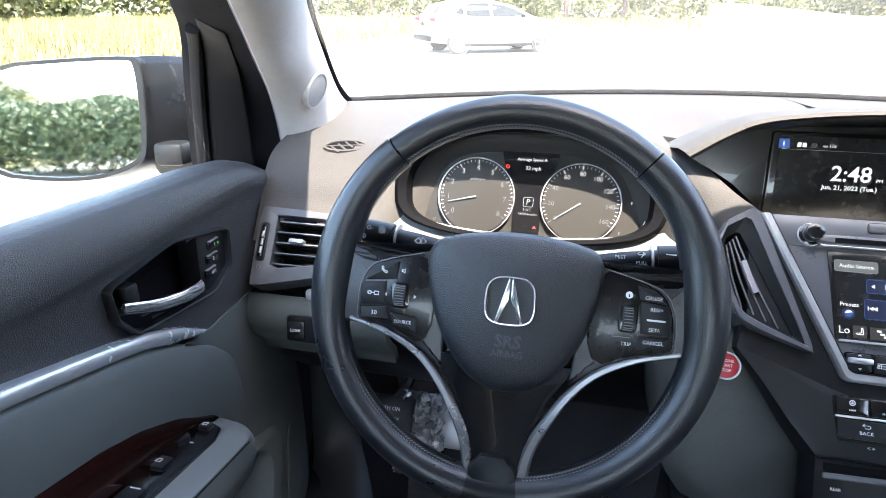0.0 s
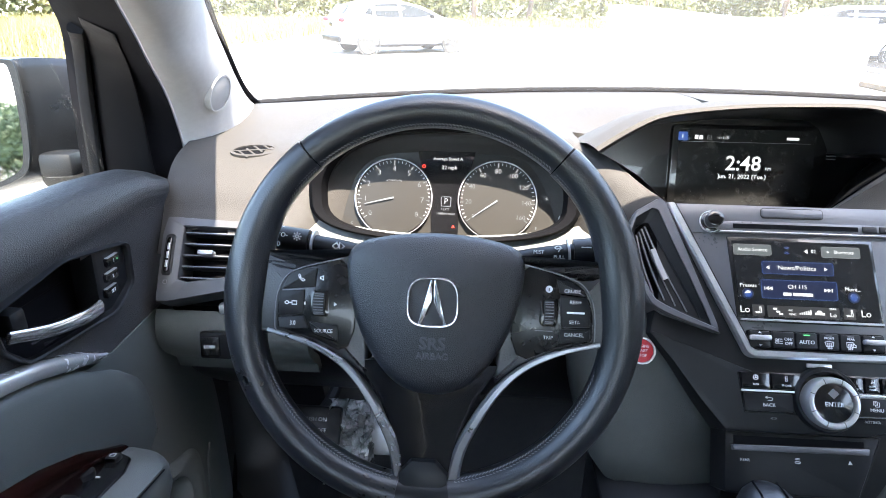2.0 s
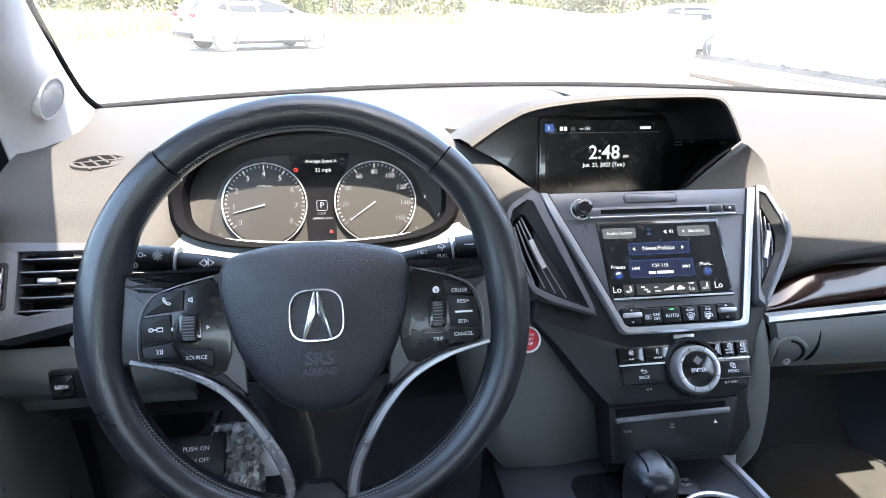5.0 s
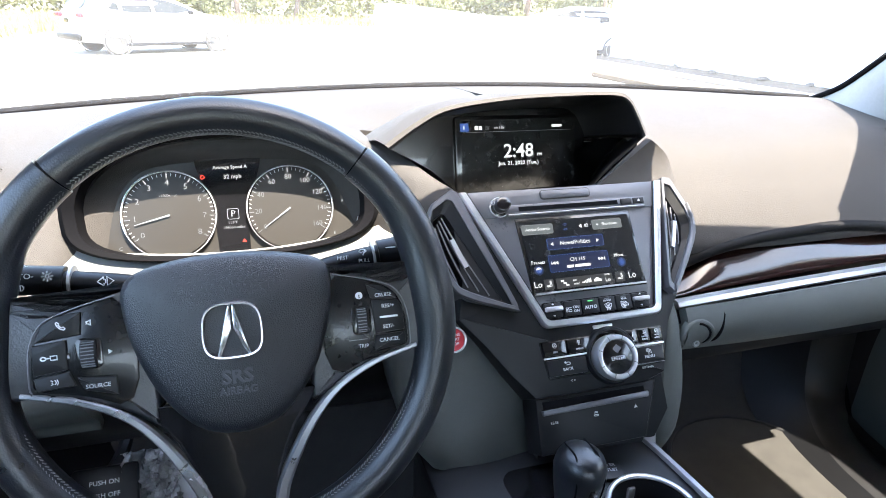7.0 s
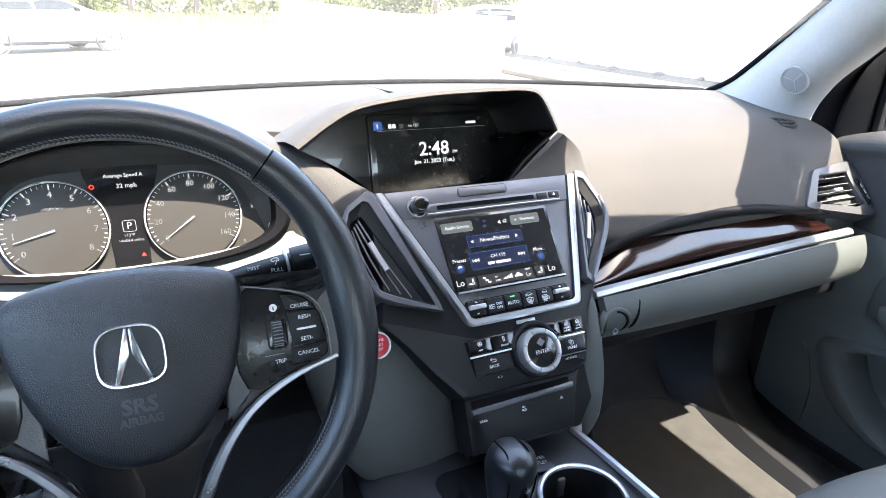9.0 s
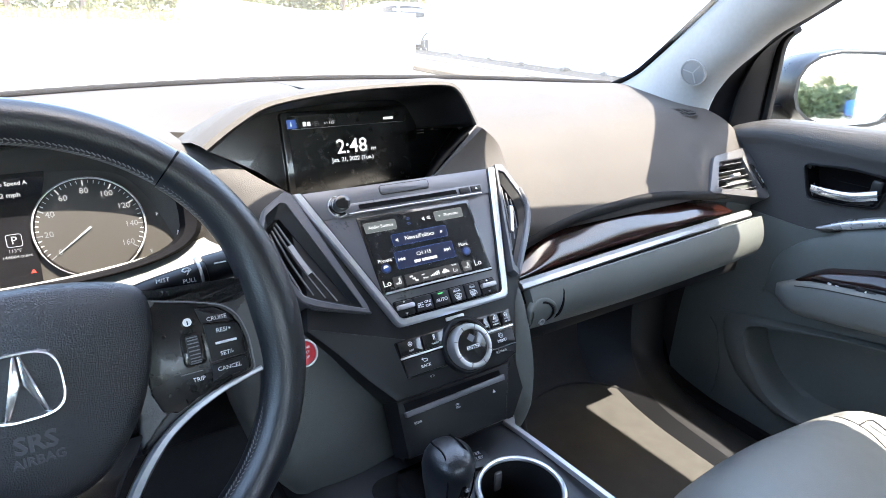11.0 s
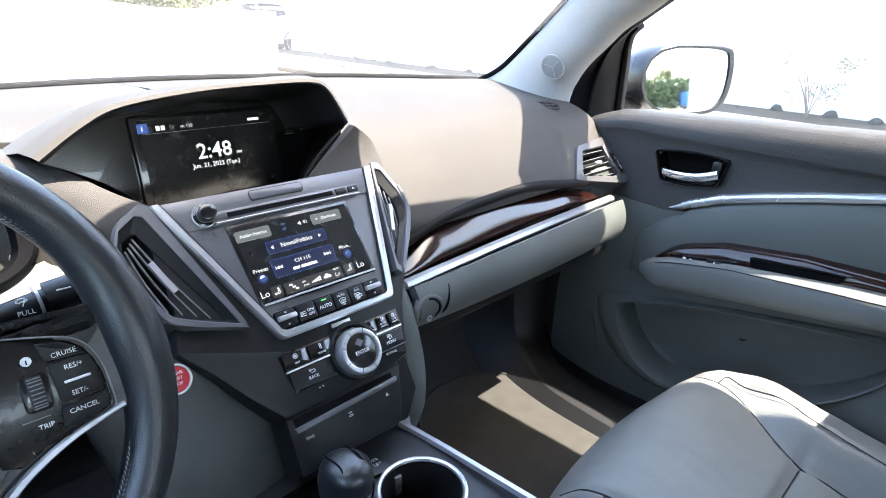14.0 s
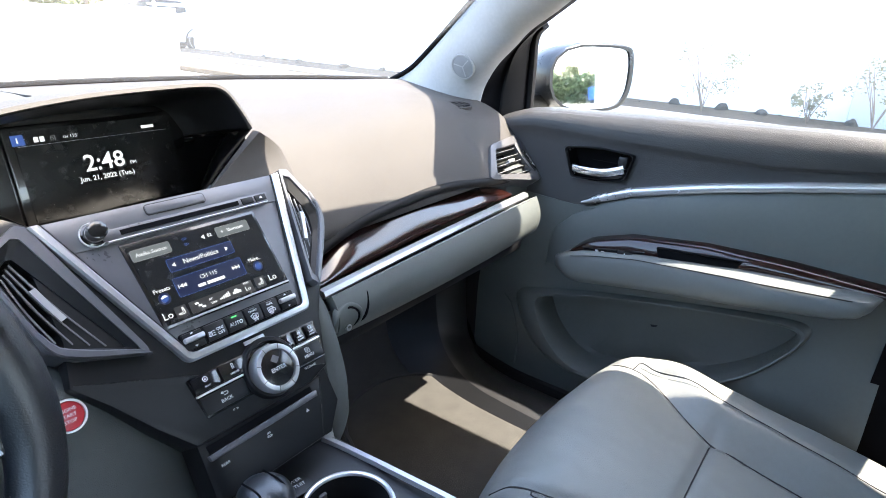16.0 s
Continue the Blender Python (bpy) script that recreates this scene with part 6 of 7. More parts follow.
# stitching round the inner edge
M_THREAD = mat("thread", (0.20, 0.20, 0.20), 0.7)
for a0, a1 in ((50, 130), (-80, -14), (194, 260), (14, 48), (132, 166)):
    bm = bmesh.new()
    n = int((a1 - a0) / 1.15)
    for k in range(n):
        a = radians(lerp(a0, a1, (k + 0.5) / n))
        for turn, dr in ((0.62, 0.0), (-0.62, 0.0019)):
            m = Matrix.Rotation(a, 4, "Z") @ Matrix.Translation((R0 - 0.0152 + dr, 0, 0.0066 + 1.5 * dr)) @ Matrix.Rotation(-0.9, 4, "Y") @ Matrix.Rotation(turn, 4, "Z")
            b2 = box(0, 0, 0, 0.0007, 0.0030, 0.0007, m=m)
            me = bpy.data.meshes.new("stitch")
            b2.to_mesh(me)
            b2.free()
            bm.from_mesh(me)
            bpy.data.meshes.remove(me)
    tagged(part("stitching", bm, M_THREAD, sw, "grey thread stitching", smooth=False), kind="stuff")
# hub pad
half = [(0.032, 0.0605), (0.060, 0.0552), (0.0745, 0.0485), (0.0795, 0.034), (0.0755, 0.003), (0.064, -0.030), (0.050, -0.053), (0.033, -0.071), (0.016, -0.0785)]
pad_pts = smooth_poly([(0.0, 0.0625)] + half + [(0.0, -0.0803)] + [(-u, v) for u, v in half[::-1]], 2)
rings = []
for k, w in ((1.0, -0.02), (1.0, 0.0), (0.992, 0.007), (0.97, 0.0115), (0.93, 0.0148), (0.86, 0.0172), (0.74, 0.0198), (0.6, 0.0222), (0.3, 0.0252), (0.08, 0.0258)):
    rings.append([(u * k + 0.004, v * k, w) for u, v in pad_pts])
part("hub_pad", loft(rings), M_BLACK, sw, "grained black hub cover")
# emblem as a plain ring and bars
EC = (0.0044, 0.0032)
ring_o = [(EC[0] + 0.0222 * math.copysign(abs(math.cos(a)) ** 0.62, math.cos(a)) * (1 + 0.04 * math.sin(a) * -1), EC[1] + 0.0214 * math.copysign(abs(math.sin(a)) ** 0.62, math.sin(a))) for a in np.linspace(0, 2 * math.pi, 48, endpoint=False)]
ring_i = [(lerp(EC[0], u, 0.885), lerp(EC[1], v, 0.885)) for u, v in ring_o]
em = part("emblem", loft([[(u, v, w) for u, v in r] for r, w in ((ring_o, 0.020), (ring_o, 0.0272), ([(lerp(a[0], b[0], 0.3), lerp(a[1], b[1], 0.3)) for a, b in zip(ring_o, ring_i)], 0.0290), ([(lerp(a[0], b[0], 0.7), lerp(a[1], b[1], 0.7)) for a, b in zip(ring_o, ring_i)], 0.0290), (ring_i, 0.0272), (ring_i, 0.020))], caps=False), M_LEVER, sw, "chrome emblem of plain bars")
for q in (-1, 1):
    part("bar", prism([(EC[0] + q * 0.0004, EC[1] + 0.0185), (EC[0] + q * 0.0022, EC[1] + 0.0190), (EC[0] + q * 0.0120, EC[1] - 0.0185), (EC[0] + q * 0.0088, EC[1] - 0.0180), (EC[0] + q * 0.0004, EC[1] + 0.0010)], 0.0235, 0.0280, 0.0014), M_LEVER, em)
# letters coloured paler than the pad to imitate light on embossing
M_EMBOSSLIGHT = mat("lightened_emboss", (0.060, 0.064, 0.072), 0.4)
words("SRS", 0.0150, M_EMBOSSLIGHT, sw, 0.0050, -0.0325, 0.0246, bold=0.0004)
words("AIRBAG", 0.0080, M_EMBOSSLIGHT, sw, 0.0050, -0.0432, 0.0238, bold=0.0002)
# spokes
for s in (-1, 1):
    sp = [(s * u + 0.003, v) for u, v in ((0.060, 0.050), (0.085, 0.0405), (0.105, 0.0335), (0.122, 0.0295), (0.136, 0.0300), (0.147, 0.0350), (0.156, 0.0450), (0.166, 0.0470), (0.166, -0.040), (0.152, -0.0335), (0.135, -0.0325), (0.110, -0.038), (0.082, -0.050), (0.055, -0.068))][:: -s]
    part("spoke", prism(soft_corners(sp, 0.2, 1), -0.014, 0.0065, 0.0045, seg=4), M_RIM, sw, "leather-covered spoke")
    panel = [(s * u + 0.003, v) for u, v in ((0.072, 0.0385), (0.1120, 0.0285), (0.1290, 0.0200), (0.1375, 0.0025), (0.1390, -0.0225), (0.1360, -0.0285), (0.1040, -0.0350), (0.0760, -0.0480), (0.066, -0.02))]
    part("button_panel", prism(smooth_poly(panel[:: -s], 1), 0.0, 0.0082, 0.002), M_PANEL, sw)
    part("panel_line", sweep([(s * u + 0.003, v, 0.0086) for u, v in ((0.080, 0.0372), (0.1130, 0.0286), (0.1300, 0.0202), (0.1384, 0.0025), (0.1398, -0.0225), (0.1385, -0.0285))], circle(0.0006, 6), 30), M_DARKSILVER, sw, "thin satin panel edge")
    path = [(s * u + 0.002, v, w) for u, v, w in ((0.1460, -0.0290, 0.007), (0.1110, -0.0380, 0.0085), (0.0800, -0.0535, 0.0092), (0.0580, -0.0755, 0.009), (0.0410, -0.1025, 0.0082), (0.0290, -0.1280, 0.006), (0.0235, -0.1540, 0.004))]
    part("metal_accent", sweep(path, [(-0.0040, -0.008), (0.0040, -0.008), (0.0040, -0.0005), (0.0022, 0.0018), (-0.0022, 0.0018), (-0.0040, -0.0005)], 44, up=(0, 0, 1), scale=lambda t: 0.45 + 1.0 * t), M_ACCENT, sw, "satin metal accent")
part("lower_spoke", prism([(-0.066, -0.050), (0.066, -0.050), (0.044, -0.082), (0.030, -0.115), (0.023, -0.150), (0.021, -0.180), (-0.021, -0.180), (-0.023, -0.150), (-0.030, -0.115), (-0.044, -0.082)], -0.012, 0.006, 0.004), M_GLOSS, sw)
part("lower_cap", prism(smooth_poly([(-0.022, -0.136), (0.022, -0.136), (0.023, -0.185), (-0.023, -0.185)], 1), -0.014, 0.012, 0.006), M_PLASTIC, sw)
# left keys
for pts in ([(-0.134, 0.0075), (-0.1285, 0.0200), (-0.1205, 0.0255), (-0.1030, 0.0275), (-0.1045, 0.0105)], [(-0.1362, 0.0060), (-0.1140, 0.0080), (-0.1140, -0.0135), (-0.1368, -0.0160)], [(-0.1368, -0.0178), (-0.1135, -0.0152), (-0.1095, -0.0262), (-0.1355, -0.0275)], [(-0.1090, -0.0200), (-0.0830, -0.0225), (-0.0825, -0.0365), (-0.1050, -0.0300)]):
    part("button", prism(soft_corners([(u + 0.003, v) for u, v in pts][::-1], 0.12, 1), 0.006, 0.0100, 0.001), M_PLASTIC, sw)
words("SOURCE", 0.0044, M_WHITE, sw, -0.0925, -0.0278, 0.0102)
symbol("phone", 0.0062, M_WHITE, sw, -0.1135, 0.0185, 0.0100, width=0.13)
symbol("link", 0.0105, M_WHITE, sw, -0.1225, -0.0038, 0.0100)
symbol("voice", 0.0062, M_WHITE, sw, -0.1205, -0.0216, 0.0100)
symbol("speaker", 0.0052, M_WHITE, sw, -0.0955, 0.0188, 0.0084, width=0.16)
# right keys
for pts in ([(0.1080, 0.0262), (0.1215, 0.0235), (0.1310, 0.0165), (0.1335, 0.0115), (0.1110, 0.0140)], [(0.1118, 0.0130), (0.1345, 0.0105), (0.1375, 0.0015), (0.1375, -0.0145), (0.1130, -0.0150)], [(0.1125, -0.0165), (0.1378, -0.0160), (0.1375, -0.0262), (0.1110, -0.0295)]):
    part("button", prism(soft_corners([(u + 0.001, v) for u, v in pts][::-1], 0.12, 1), 0.006, 0.0100, 0.001), M_PLASTIC, sw)
for u, v, t in ((0.1226, 0.0160, "CRUISE"), (0.1258, 0.0066, "RES/+"), (0.1252, -0.0105, "SET/-"), (0.1250, -0.0213, "CANCEL"), (0.1034, -0.0247, "TRIP")):
    words(t, 0.0044, M_WHITE, sw, u, v, 0.0102 if t != "TRIP" else 0.0085)
part("set_bar", box(0.1258, -0.0022, 0.0108, 0.0150, 0.0015, 0.003, 0.0004), M_WHITE, sw)
part("trip_line", box(0.0995, -0.0190, 0.0086, 0.0150, 0.0005, 0.0006), M_DARKSILVER, sw)
part("info_mark", prism(circle(0.0030, 18, 0.1029, 0.0172), 0.0080, 0.0088), M_WHITE, sw)
part("info_stem", box(0.1029, 0.0167, 0.0090, 0.0008, 0.0028, 0.0004), M_SAIL, sw)
# thumb rollers
for c, v, r, hw in ((-0.0970, -0.0040, 0.0100, 0.0052), (0.1034, -0.0030, 0.0105, 0.0042)):
    part("roller_well", prism(rrect(c, v, 2 * hw + 0.0075, 2 * r + 0.0035, 0.0042), 0.006, 0.0092, 0.0012), M_GLOSS, sw)
    rl = part("roller", loft([[(c + hw * w, v + r * math.cos(a) * q, 0.0086 + 0.55 * r * math.sin(a) * q) for a in np.linspace(0, 2 * math.pi, 28, endpoint=False)] for w, q in ((-1, 0.88), (-0.85, 1.0), (-0.1, 1.0), (0.1, 1.0), (0.85, 1.0), (1, 0.88))]), M_RUBBER, sw, "ribbed black roller")
    for k in range(9):
        a = radians(30 + 15 * k)
        part("rib", box(c, v + (r + 0.0001) * math.cos(a), 0.0086 + 0.55 * r * math.sin(a) + 0.0002, 1.7 * hw, 0.0007, 0.0008), M_DARKSILVER, rl)
for q in (-1, 1):
    part("arrow", prism([(-0.0970 + q * 0.0128, -0.0022), (-0.0970 + q * 0.0155, -0.0040), (-0.0970 + q * 0.0128, -0.0058)][:: q], 0.0084, 0.0092), M_WHITE, sw)
# column
tagged(part("steering_column", loft([[(0.003 + a, b, w) for a, b in rrect(0, 0, wd, h, 0.03)] for wd, h, w in ((0.11, 0.10, -0.25), (0.12, 0.11, -0.10), (0.10, 0.09, -0.03))], m=WHEEL), M_PLASTIC), "black plastic steering column shroud", "column")
for s in (-1, 1):
    e = thing("column_stalk", WHEEL @ Matrix.Translation((0.003, 0.042, -0.055)), "black control stalk with white symbols", "stalk", group="column stalks")
    part("arm", sweep([(s * 0.04, -0.01, 0), (s * 0.10, 0.003, 0.004), (s * 0.168, 0.012, 0.01)], [(0.009 * math.cos(a), 0.013 * math.sin(a)) for a in np.linspace(0, 6.283, 16, endpoint=False)], 14), M_PLASTIC, e)
    part("end_grip", sweep([(s * 0.128, 0.008, 0.007), (s * 0.15, 0.0105, 0.009), (s * 0.178, 0.0135, 0.011)], [(0.012 * math.cos(a), 0.0155 * math.sin(a)) for a in np.linspace(0, 6.283, 20, endpoint=False)], 8), M_PLASTIC, e)
    part("band", sweep([(s * 0.122, 0.0075, 0.0065), (s * 0.124, 0.0077, 0.0066)], [(0.0125 * math.cos(a), 0.016 * math.sin(a)) for a in np.linspace(0, 6.283, 20, endpoint=False)], 2), M_SILVER, e)
    if s < 0:
        for j, w in enumerate(("OFF-", "AUTO-")):
            words(w, 0.0062, M_WHITE, e, -0.1530, 0.0225 - 0.0085 * j, 0.0268)
        symbol("beam", 0.0075, M_WHITE, e, -0.1530, 0.0055, 0.0265)
        symbol("beam", 0.0065, M_WHITE, e, -0.1530, -0.0030, 0.0255)
        symbol("lamp", 0.0085, M_WHITE, e, -0.135, 0.0130, 0.0245)
        symbol("turn", 0.0120, M_WHITE, e, -0.096, 0.0050, 0.0195)
    else:
        words("MIST", 0.0048, M_WHITE, e, 0.094, 0.0065, 0.0195)
        words("PULL", 0.0048, M_WHITE, e, 0.113, 0.0025, 0.0205)
        symbol("wiper", 0.0080, M_WHITE, e, 0.112, 0.0105, 0.0205)
        for j, w in enumerate(("-OFF", "-INT", "-ON")):
            words(w, 0.0060, M_WHITE, e, 0.1545, 0.0225 - 0.0085 * j, 0.0268)
        part("line", box(0.137, 0.0125, 0.0248, 0.009, 0.001, 0.0006), M_WHITE, e)
# pedals glimpsed below the rim
for s in (-1, 1):
    part("paddle", prism(smooth_poly([(s * 0.09, 0.030), (s * 0.14, 0.040), (s * 0.148, 0.030), (s * 0.13, 0.0), (s * 0.09, 0.0)][:: -s], 1), -0.045, -0.036, 0.002), M_PLASTIC, sw)
pd = thing("brake_pedal", pose(-0.13, 0.80, 0.60, 60, 0, 0), "worn metal brake pedal under a pale crumpled sheet", "pedal")
part("pad", box(0, 0, 0, 0.11, 0.07, 0.012, 0.004), M_SILVER, pd)
part("arm", sweep([(0, 0.02, -0.01), (0, 0.06, -0.08), (0, 0.02, -0.2)], circle(0.01, 8), 8, up=(1, 0, 0)), M_PLASTIC, pd)
pb = thing("parking_brake", tilted(-0.197, 0.75, 0.648, 40), "black parking brake pedal with printed words", "pedal")
part("pad", box(0, 0, 0, 0.08, 0.06, 0.014, 0.005), M_PLASTIC, pb)
for j, w in enumerate(("PUSH ON", "PUSH OFF")):
    words(w, 0.0085, M_WHITE, pb, 0, 0.009 - 0.016 * j, 0.0075)
part("arm", sweep([(0, 0.01, -0.005), (0.0, 0.06, -0.10), (0, 0.14, -0.12)], circle(0.01, 8), 8, up=(1, 0, 0)), M_PLASTIC, pb)
# pale crumpled sheet imitates a sunlit pattern where no sun reaches
M_CRUMPLE = mat("pale_crumple", (0.50, 0.50, 0.51), 0.14, vary=0.5, scale=40, spec=1.0, coat=1.0)
bm = bmesh.new()
bmesh.ops.create_grid(bm, x_segments=22, y_segments=30, size=0.5)
for v in bm.verts:
    q = Vector((v.co.x * 9, v.co.y * 9, 1.7))
    v.co = Vector((v.co.x * 0.075, v.co.y * 0.13, 0.035 * noise.noise(q) + 0.02 * noise.noise(q * 2.3)))
bmesh.ops.transform(bm, matrix=tilted(-0.146, 0.755, 0.615, 35), verts=bm.verts)
wrap = part("sunlit_patch_sheet", bm, M_CRUMPLE)
wrap.modifiers.new("thickness", "SOLIDIFY").thickness = 0.001
tagged(wrap, "pale crumpled sheet over the brake pedal, standing in for sunlight", "plastic wrap")
lb = thing("low_button", tilted(-0.272, 0.632, 0.860, 10), "black dash button marked low beneath side vent", "button")
part("body", box(0.012, 0, 0, 0.065, 0.034, 0.01, 0.003), M_PLASTIC, lb)
part("key", box(-0.006, 0, 0.005, 0.024, 0.026, 0.006, 0.002), M_GLOSS, lb)
words("LOW", 0.006, M_WHITE, lb, -0.006, 0.0, 0.0084)

# ---- doors ----
def door(side):
    d = thing("door_1" if side > 0 else "door_2", None, "closed car door with black upper pad and grey armrest" if side > 0 else "closed driver door with black pad, handle and switches", "car door", kind="structure")
    X = lambda x: mx(side, x)
    flip = (lambda f: (lambda s, t: f(1 - s, t))) if side > 0 else (lambda f: f)
    y0, y1 = 0.758, 0.0
    on_door = Matrix(((0, 0, -side, X(1.150)), (-1, 0, 0, 0.0), (0, 1, 0, 0.0), (0, 0, 0, 1)))

    def seam_z(y):
        return line([(0.0, 1.030), (0.07, 1.018), (0.19, 0.995), (0.305, 0.970), (0.39, 0.949), (0.45, 0.931), (0.49, 0.915), (0.532, 0.896), (0.575, 0.891), (0.66, 0.895), (0.76, 0.900)], y)

    def belt_z(y):
        return line([(0.0, 1.098), (0.092, 1.095), (0.299, 1.086), (0.493, 1.077), (0.62, 1.072), (0.68, 1.066), (0.72, 1.054), (0.76, 1.040)], y)

    def upper(s, t):
        """Rounded pad from the glass down to the metal strip; below a soft crease it falls back a little."""
        y = lerp(y0, y1, s)
        zt, zb = belt_z(y), seam_z(y) - 0.003
        crease = line([(0.0, 1.052), (0.10, 1.040), (0.22, 1.026), (0.48, 1.030), (0.66, 1.036), (0.76, 1.020)], y)
        back = 0.020 * max(0.0, (y - 0.70) / 0.06) ** 2
        k = spline([(1.215, 0, zt - 0.006), (1.188, 0, zt), (1.166, 0, zt - 0.004), (1.151, 0, lerp(zt, crease, 0.45)), (1.148, 0, lerp(zt, crease, 0.92)), (1.155, 0, lerp(crease, zb, 0.16)), (1.158, 0, lerp(crease, zb, 0.6)), (1.156, 0, zb)], 36)[int(round(t * 36))]
        return (X(k.x + back), y, k.z)

    # outline of the handle recess, (y, z)
    if side > 0:
        rec = [(0.590, 1.004), (0.520, 1.012), (0.450, 1.008), (0.462, 0.957), (0.515, 0.948), (0.570, 0.946)]
    else:
        rec = [(0.616, 1.000), (0.516, 1.020), (0.420, 1.009), (0.424, 0.975), (0.446, 0.949), (0.575, 0.934), (0.612, 0.953)]
    rec = soft_corners(rec, 0.28)
    rc = (sum(p[0] for p in rec) / len(rec), sum(p[1] for p in rec) / len(rec))

    def shrunk(k):
        return [(rc[0] + (y - rc[0]) * lerp(1, k, 0.6), rc[1] + (z - rc[1]) * k) for y, z in rec]

    hole = shrunk(0.93)
    skin = sheet(flip(upper), 110, 56, 0.012)
    bmesh.ops.delete(skin, geom=[f for f in skin.faces if within_outline(hole, f.calc_center_median().y, f.calc_center_median().z)], context="FACES")
    part("upper_pad", skin, M_DOORPAD, d, "black grained vinyl upper pad")
    part("door_core", box(X(1.208), 0.32, 0.73, 0.018, 0.88, 0.58, 0.006), M_PLASTIC, d)

    # grey trim below, with the curved front edge of the door
    def front_y(z):
        return line([(0.40, 0.690), (0.428, 0.742), (0.455, 0.772), (0.51, 0.793), (0.57, 0.800), (0.66, 0.804), (0.80, 0.800), (0.92, 0.772)], z)

    def trim_x(y, z):
        low = interp([(0.60, 1.0), (0.76, 0.0)], z)
        ahead = min(1.0, max(0.0, (y - 0.60) / 0.20))
        return 1.160 - 0.036 * low * (1 - ahead * ahead) - 0.006 * (1 - low) + 0.012 * ahead ** 3

    def lower(s, t):
        y = lerp(0.80, 0.0, s)
        z = lerp(seam_z(min(y, 0.76)), 0.405, t)
        y *= front_y(z) / 0.80
        return (X(trim_x(y, z)), y, z)

    pocket = smooth_poly([(0.608, 0.664), (0.598, 0.682), (0.564, 0.690), (0.459, 0.720), (0.30, 0.745), (0.150, 0.768), (0.115, 0.760), (0.128, 0.725), (0.167, 0.677), (0.215, 0.638), (0.30, 0.592), (0.395, 0.557), (0.470, 0.544), (0.505, 0.548), (0.540, 0.566), (0.576, 0.605), (0.596, 0.638)], 2)
    pc = (0.37, 0.665)

    def ring_at(k, x, ahead=0.0):
        scaled = [(pc[0] + (y - pc[0]) * lerp(1, k, 0.4) + ahead * min(1.0, max(0.0, (y - 0.44) / 0.12)), pc[1] + (z - pc[1]) * k) for y, z in pocket]
        return [(X(min(trim_x(y, z) - x, 1.193)), y, z) for y, z in scaled]

    low_skin = sheet(flip(lower), 110, 80, 0.010)
    cutter = [(p[1], p[2]) for p in ring_at(1.0, 0)]
    bmesh.ops.delete(low_skin, geom=[f for f in low_skin.faces if within_outline(cutter, f.calc_center_median().y, f.calc_center_median().z)], context="FACES")
    part("lower_panel", low_skin, M_GREY, d, "grey lower panel with map pocket")
    part("map_pocket", loft([ring_at(1.15, -0.010, 0.044), ring_at(1.12, 0.000, 0.040), ring_at(1.09, 0.008, 0.030), ring_at(1.04, 0.0115, 0.014), ring_at(0.99, 0.010, 0.002), ring_at(0.955, 0.003), ring_at(0.94, -0.030), ring_at(0.92, -0.062)] + [[(X(1.193), lerp(pc[0], y, k), lerp(pc[1], z, k)) for y, z in pocket] for k in (0.88, 0.5, 0.03)], caps=False), M_GREY, d, "open map pocket")
    part("crease", sweep([(X(trim_x(y, z) - 0.0005), y, z) for y, z in ((0.690, 0.655), (0.668, 0.640), (0.650, 0.605), (0.640, 0.560), (0.642, 0.50))], circle(0.0018, 6), 20), M_GREY, d)
    # armrest
    if side > 0:
        arm_top = [(0.030, 0.872), (0.076, 0.868), (0.225, 0.858), (0.40, 0.838), (0.507, 0.818), (0.578, 0.790)]
        arm_low = [(0.030, 0.862), (0.050, 0.838), (0.082, 0.824), (0.219, 0.800), (0.376, 0.773), (0.518, 0.748), (0.578, 0.760)]
        tip, reach, slim = 0.578, 0.076, 0.024
    else:
        arm_top = [(0.0, 0.8785), (0.24, 0.8437), (0.45, 0.8133), (0.520, 0.801)]
        arm_low = [(0.0, 0.806), (0.24, 0.776), (0.45, 0.746), (0.520, 0.752)]
        tip, reach, slim = 0.532, 0.080, 0.0
    # padded insert over the armrest, its front edge an arc
    arch_pts = [(0.603, 0.740), (0.606, 0.790), (0.592, 0.835), (0.555, 0.872), (0.505, 0.900)]
    ins = []
    for q in np.linspace(0, 1, 40):
        y = lerp(0.604, 0.0, q ** 1.4)
        zt = min(seam_z(y) - 0.003, float(np.interp(-y, [-a for a, b in arch_pts], [b for a, b in arch_pts])) if y > 0.505 else 9.0)
        ins.append((y, zt))
    rings = []
    for y, zt in ins:
        zb = (line(arm_top, y) + line(arm_low, y)) / 2 if y < 0.50 else 0.755
        bulge = 0.020 * min(1.0, max(0.0, (0.606 - y) / 0.05)) ** 0.6
        ring = [(X(trim_x(y, lerp(zt, zb, k)) + 0.002 - bulge * math.sin(math.pi * min(1.0, max(0.0, k) ** 0.55 * 0.62)) ** 0.8), y, lerp(zt, zb, k)) for k in (0.0, 0.015, 0.05, 0.12, 0.25, 0.45, 0.7, 1.0)]
        rings.append(ring + [(X(1.175), y, zb), (X(1.175), y, zt)])
    part("middle_panel", loft(rings), M_GREY, d, "grey-green padded panel")
    # the armrest itself
    rings = []
    for i in range(41):
        q = i / 40
        y = lerp(tip, 0.031, q)
        zt, zb = line(arm_top, y), line(arm_low, y)
        end = math.sqrt(max(0.0, 1 - (1 - min(1, (tip - y) / 0.055)) ** 2)) * math.sqrt(max(0.0, 1 - (1 - min(1, (y - 0.029) / 0.03)) ** 2))
        w, mid = (reach - slim * min(1.0, max(0.0, (y - 0.20) / 0.20))) * max(0.15, end), (zt + zb) / 2
        h = (zt - zb) * max(0.3, end) / 2
